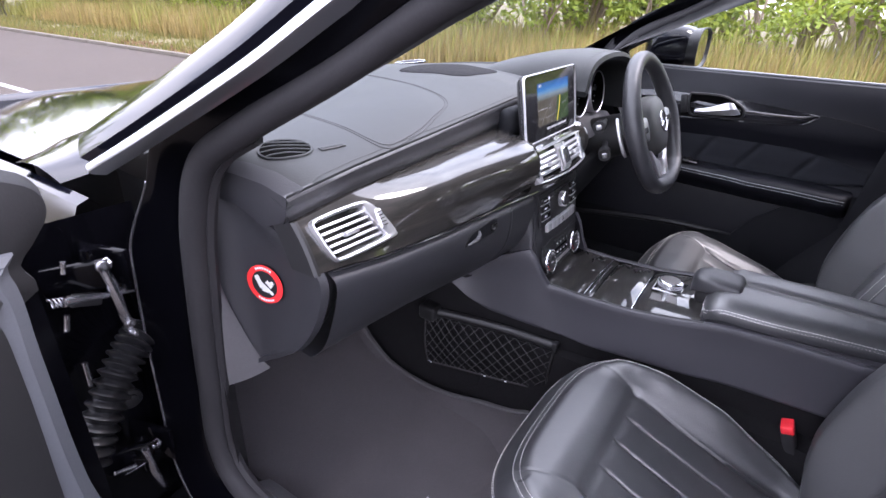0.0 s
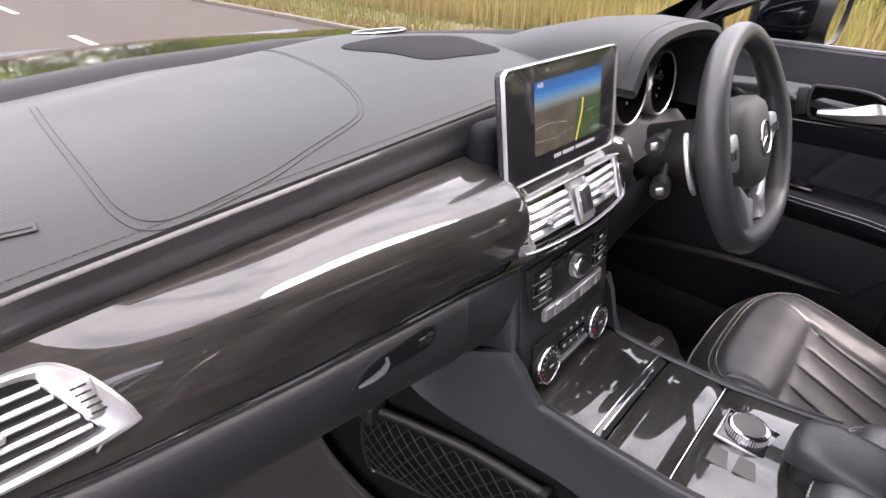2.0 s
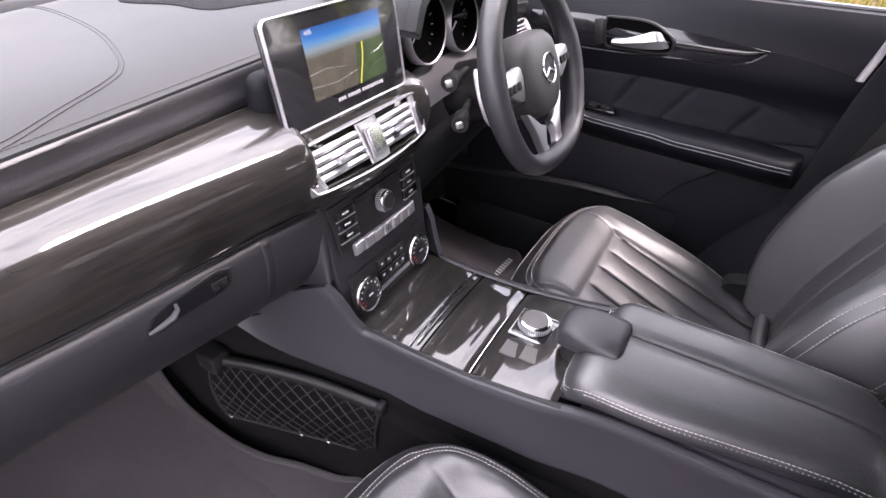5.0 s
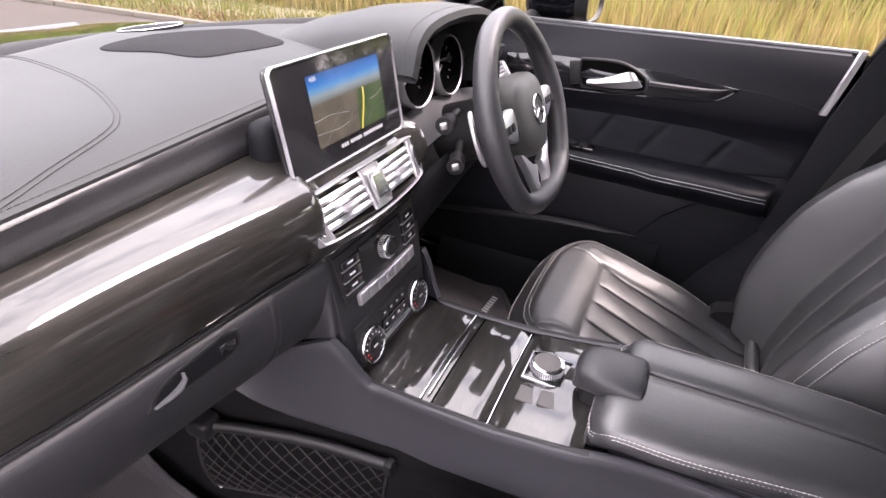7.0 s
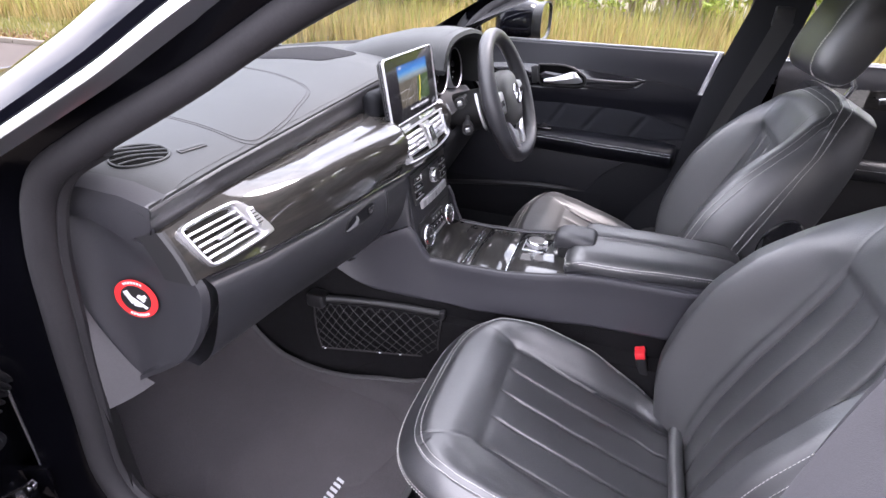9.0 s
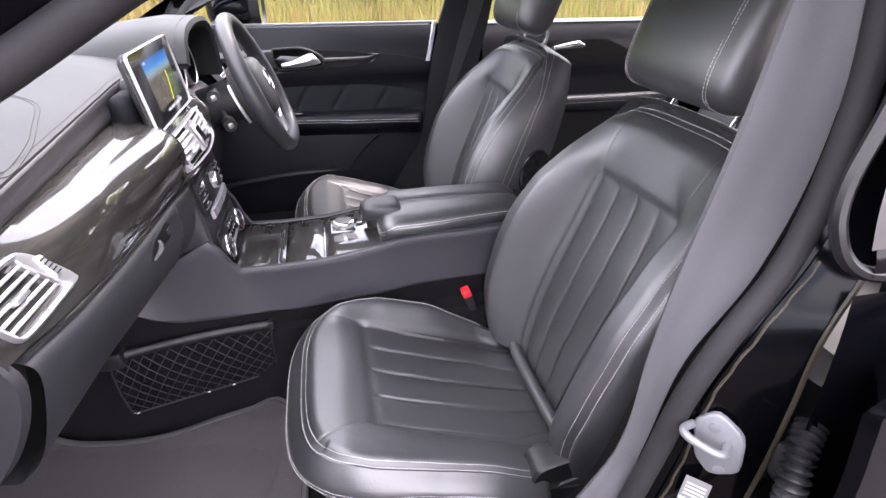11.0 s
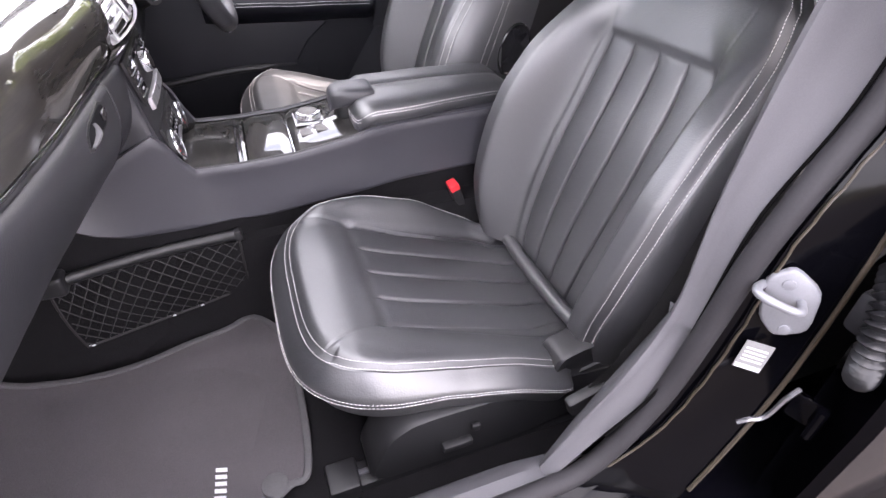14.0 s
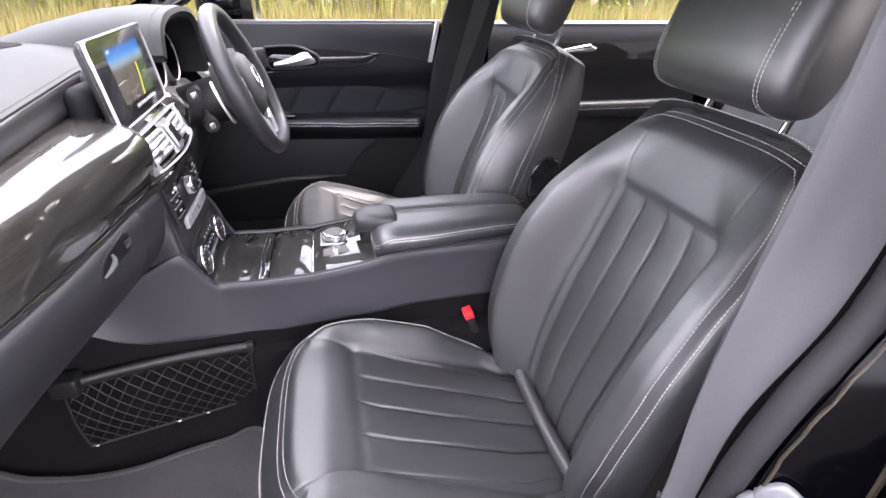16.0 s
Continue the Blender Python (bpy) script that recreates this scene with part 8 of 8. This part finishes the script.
# ---- pillar hardware and belts ----
stk = thing("door_striker", (-.767, -.640, .735), "pale zinc striker plate with a wire loop on the centre pillar", "door striker")
SNn = Vector((-.74, .67, .04)).normalized()
SF = frame_of(Vector((-.67, -.74, -.06)), SNn)
sc_ = Vector((-.772, -.634, .737))
s = Shape()
hexa = [(-.017, .049), (.017, .028), (.026, -.024), (-.003, -.042), (-.025, -.022), (-.038, .028)]
pl = []
for k in range(6):
    a_, b_, c_ = Vector(hexa[k - 1]), Vector(hexa[k]), Vector(hexa[(k + 1) % 6])
    pl += [tuple(b_.lerp(a_, .24)), tuple(b_.lerp(a_, .07).lerp(c_, .06)), tuple(b_.lerp(c_, .24))]
s.plate([sc_ + SF @ Vector((x, y, 0)) for x, y in pl], SNn, .007, .003)
part("plate", s, ZINC, stk, "pale zinc plate")
s = Shape()
s.tube(curve_points([sc_ + SF @ Vector(p) for p in ((-.036, .018, .002), (-.044, .021, .016), (-.044, .021, .026), (-.034, .019, .031), (-.012, .014, .031), (-.001, .012, .026), (.002, .011, .016), (.003, .011, .002))], 26), .0048, 10)
part("loop", s, ZINC, stk, "bright wire loop")
for dy in (-.028, .028):
    s = Shape()
    s.disc(sc_ + SF @ Vector((-.006 - dy * .35, dy, .006)), SNn, .0065, .0025, 18, .001)
    part("screw", s, ZINC, stk)
lb = thing("pillar_label", (-.766, -.619, .662), "small white printed label on the black pillar", "label")
s = Shape()
lc = Vector((-.771, -.618, .662))
s.plate([lc + SF @ Vector((x, y, 0)) for x, y in ((-.0145, -.021), (.0145, -.021), (.0145, .021), (-.0145, .021))], SNn, .0012)
part("paper", s, PAPER, lb)
s = Shape()
s.plate([lc + SF @ Vector((x, y, .0013)) for x, y in ((-.0135, -.020), (.0135, -.020), (.0135, -.014), (-.0135, -.014))], SNn, .0004)
for k in range(4):
    s.plate([lc + SF @ Vector((x, y, .0013)) for x, y in ((-.011, -.008 + k * .006), (.011, -.008 + k * .006), (.011, -.0055 + k * .006), (-.011, -.0055 + k * .006))], SNn, .0004)
part("print_bars", s, GREY_PRINT, lb)
for sg, lab in ((-1, "black seat belt running down to its anchor beside the passenger seat"), (1, "black seat belt hanging on the centre pillar beside the driver seat")):
    bl = thing("seat_belt", (sg * .66, -.62, .45), lab, "seat belt", "front seat belts")
    pts = [(sg * .625, -.735, 1.16), (sg * .640, -.70, 1.02), (sg * .655, -.66, .86), (sg * .660, -.62, .70), (sg * .650, -.585, .55), (sg * .635, -.55, .46)]
    c_ = curve_points(pts, 40)
    s = Shape()
    s.grid([[p + Vector((0, .024 * k, .006 * k)) + Vector((sg * -.004, 0, 0)) for k in (-1, -.5, 0, .5, 1)] for p in c_])
    s.grid([[p + Vector((0, .024 * k, .006 * k)) + Vector((sg * -.0055, 0, 0)) for k in (-1, -.5, 0, .5, 1)] for p in c_], flip=True)
    part("webbing", s, BELT, bl, "black woven webbing")
    s = Shape()
    s.box((sg * .635, -.53, .455), (.020, .07, .035), Matrix.Rotation(radians(-20), 3, "X"), .006, 2)
    part("anchor_cover", s, DARK_PLASTIC, bl)
    s = Shape()
    s.box((sg * .63, -.74, 1.17), (.018, .07, .05), None, .006, 2)
    part("upper_guide", s, DARK_PLASTIC, bl)
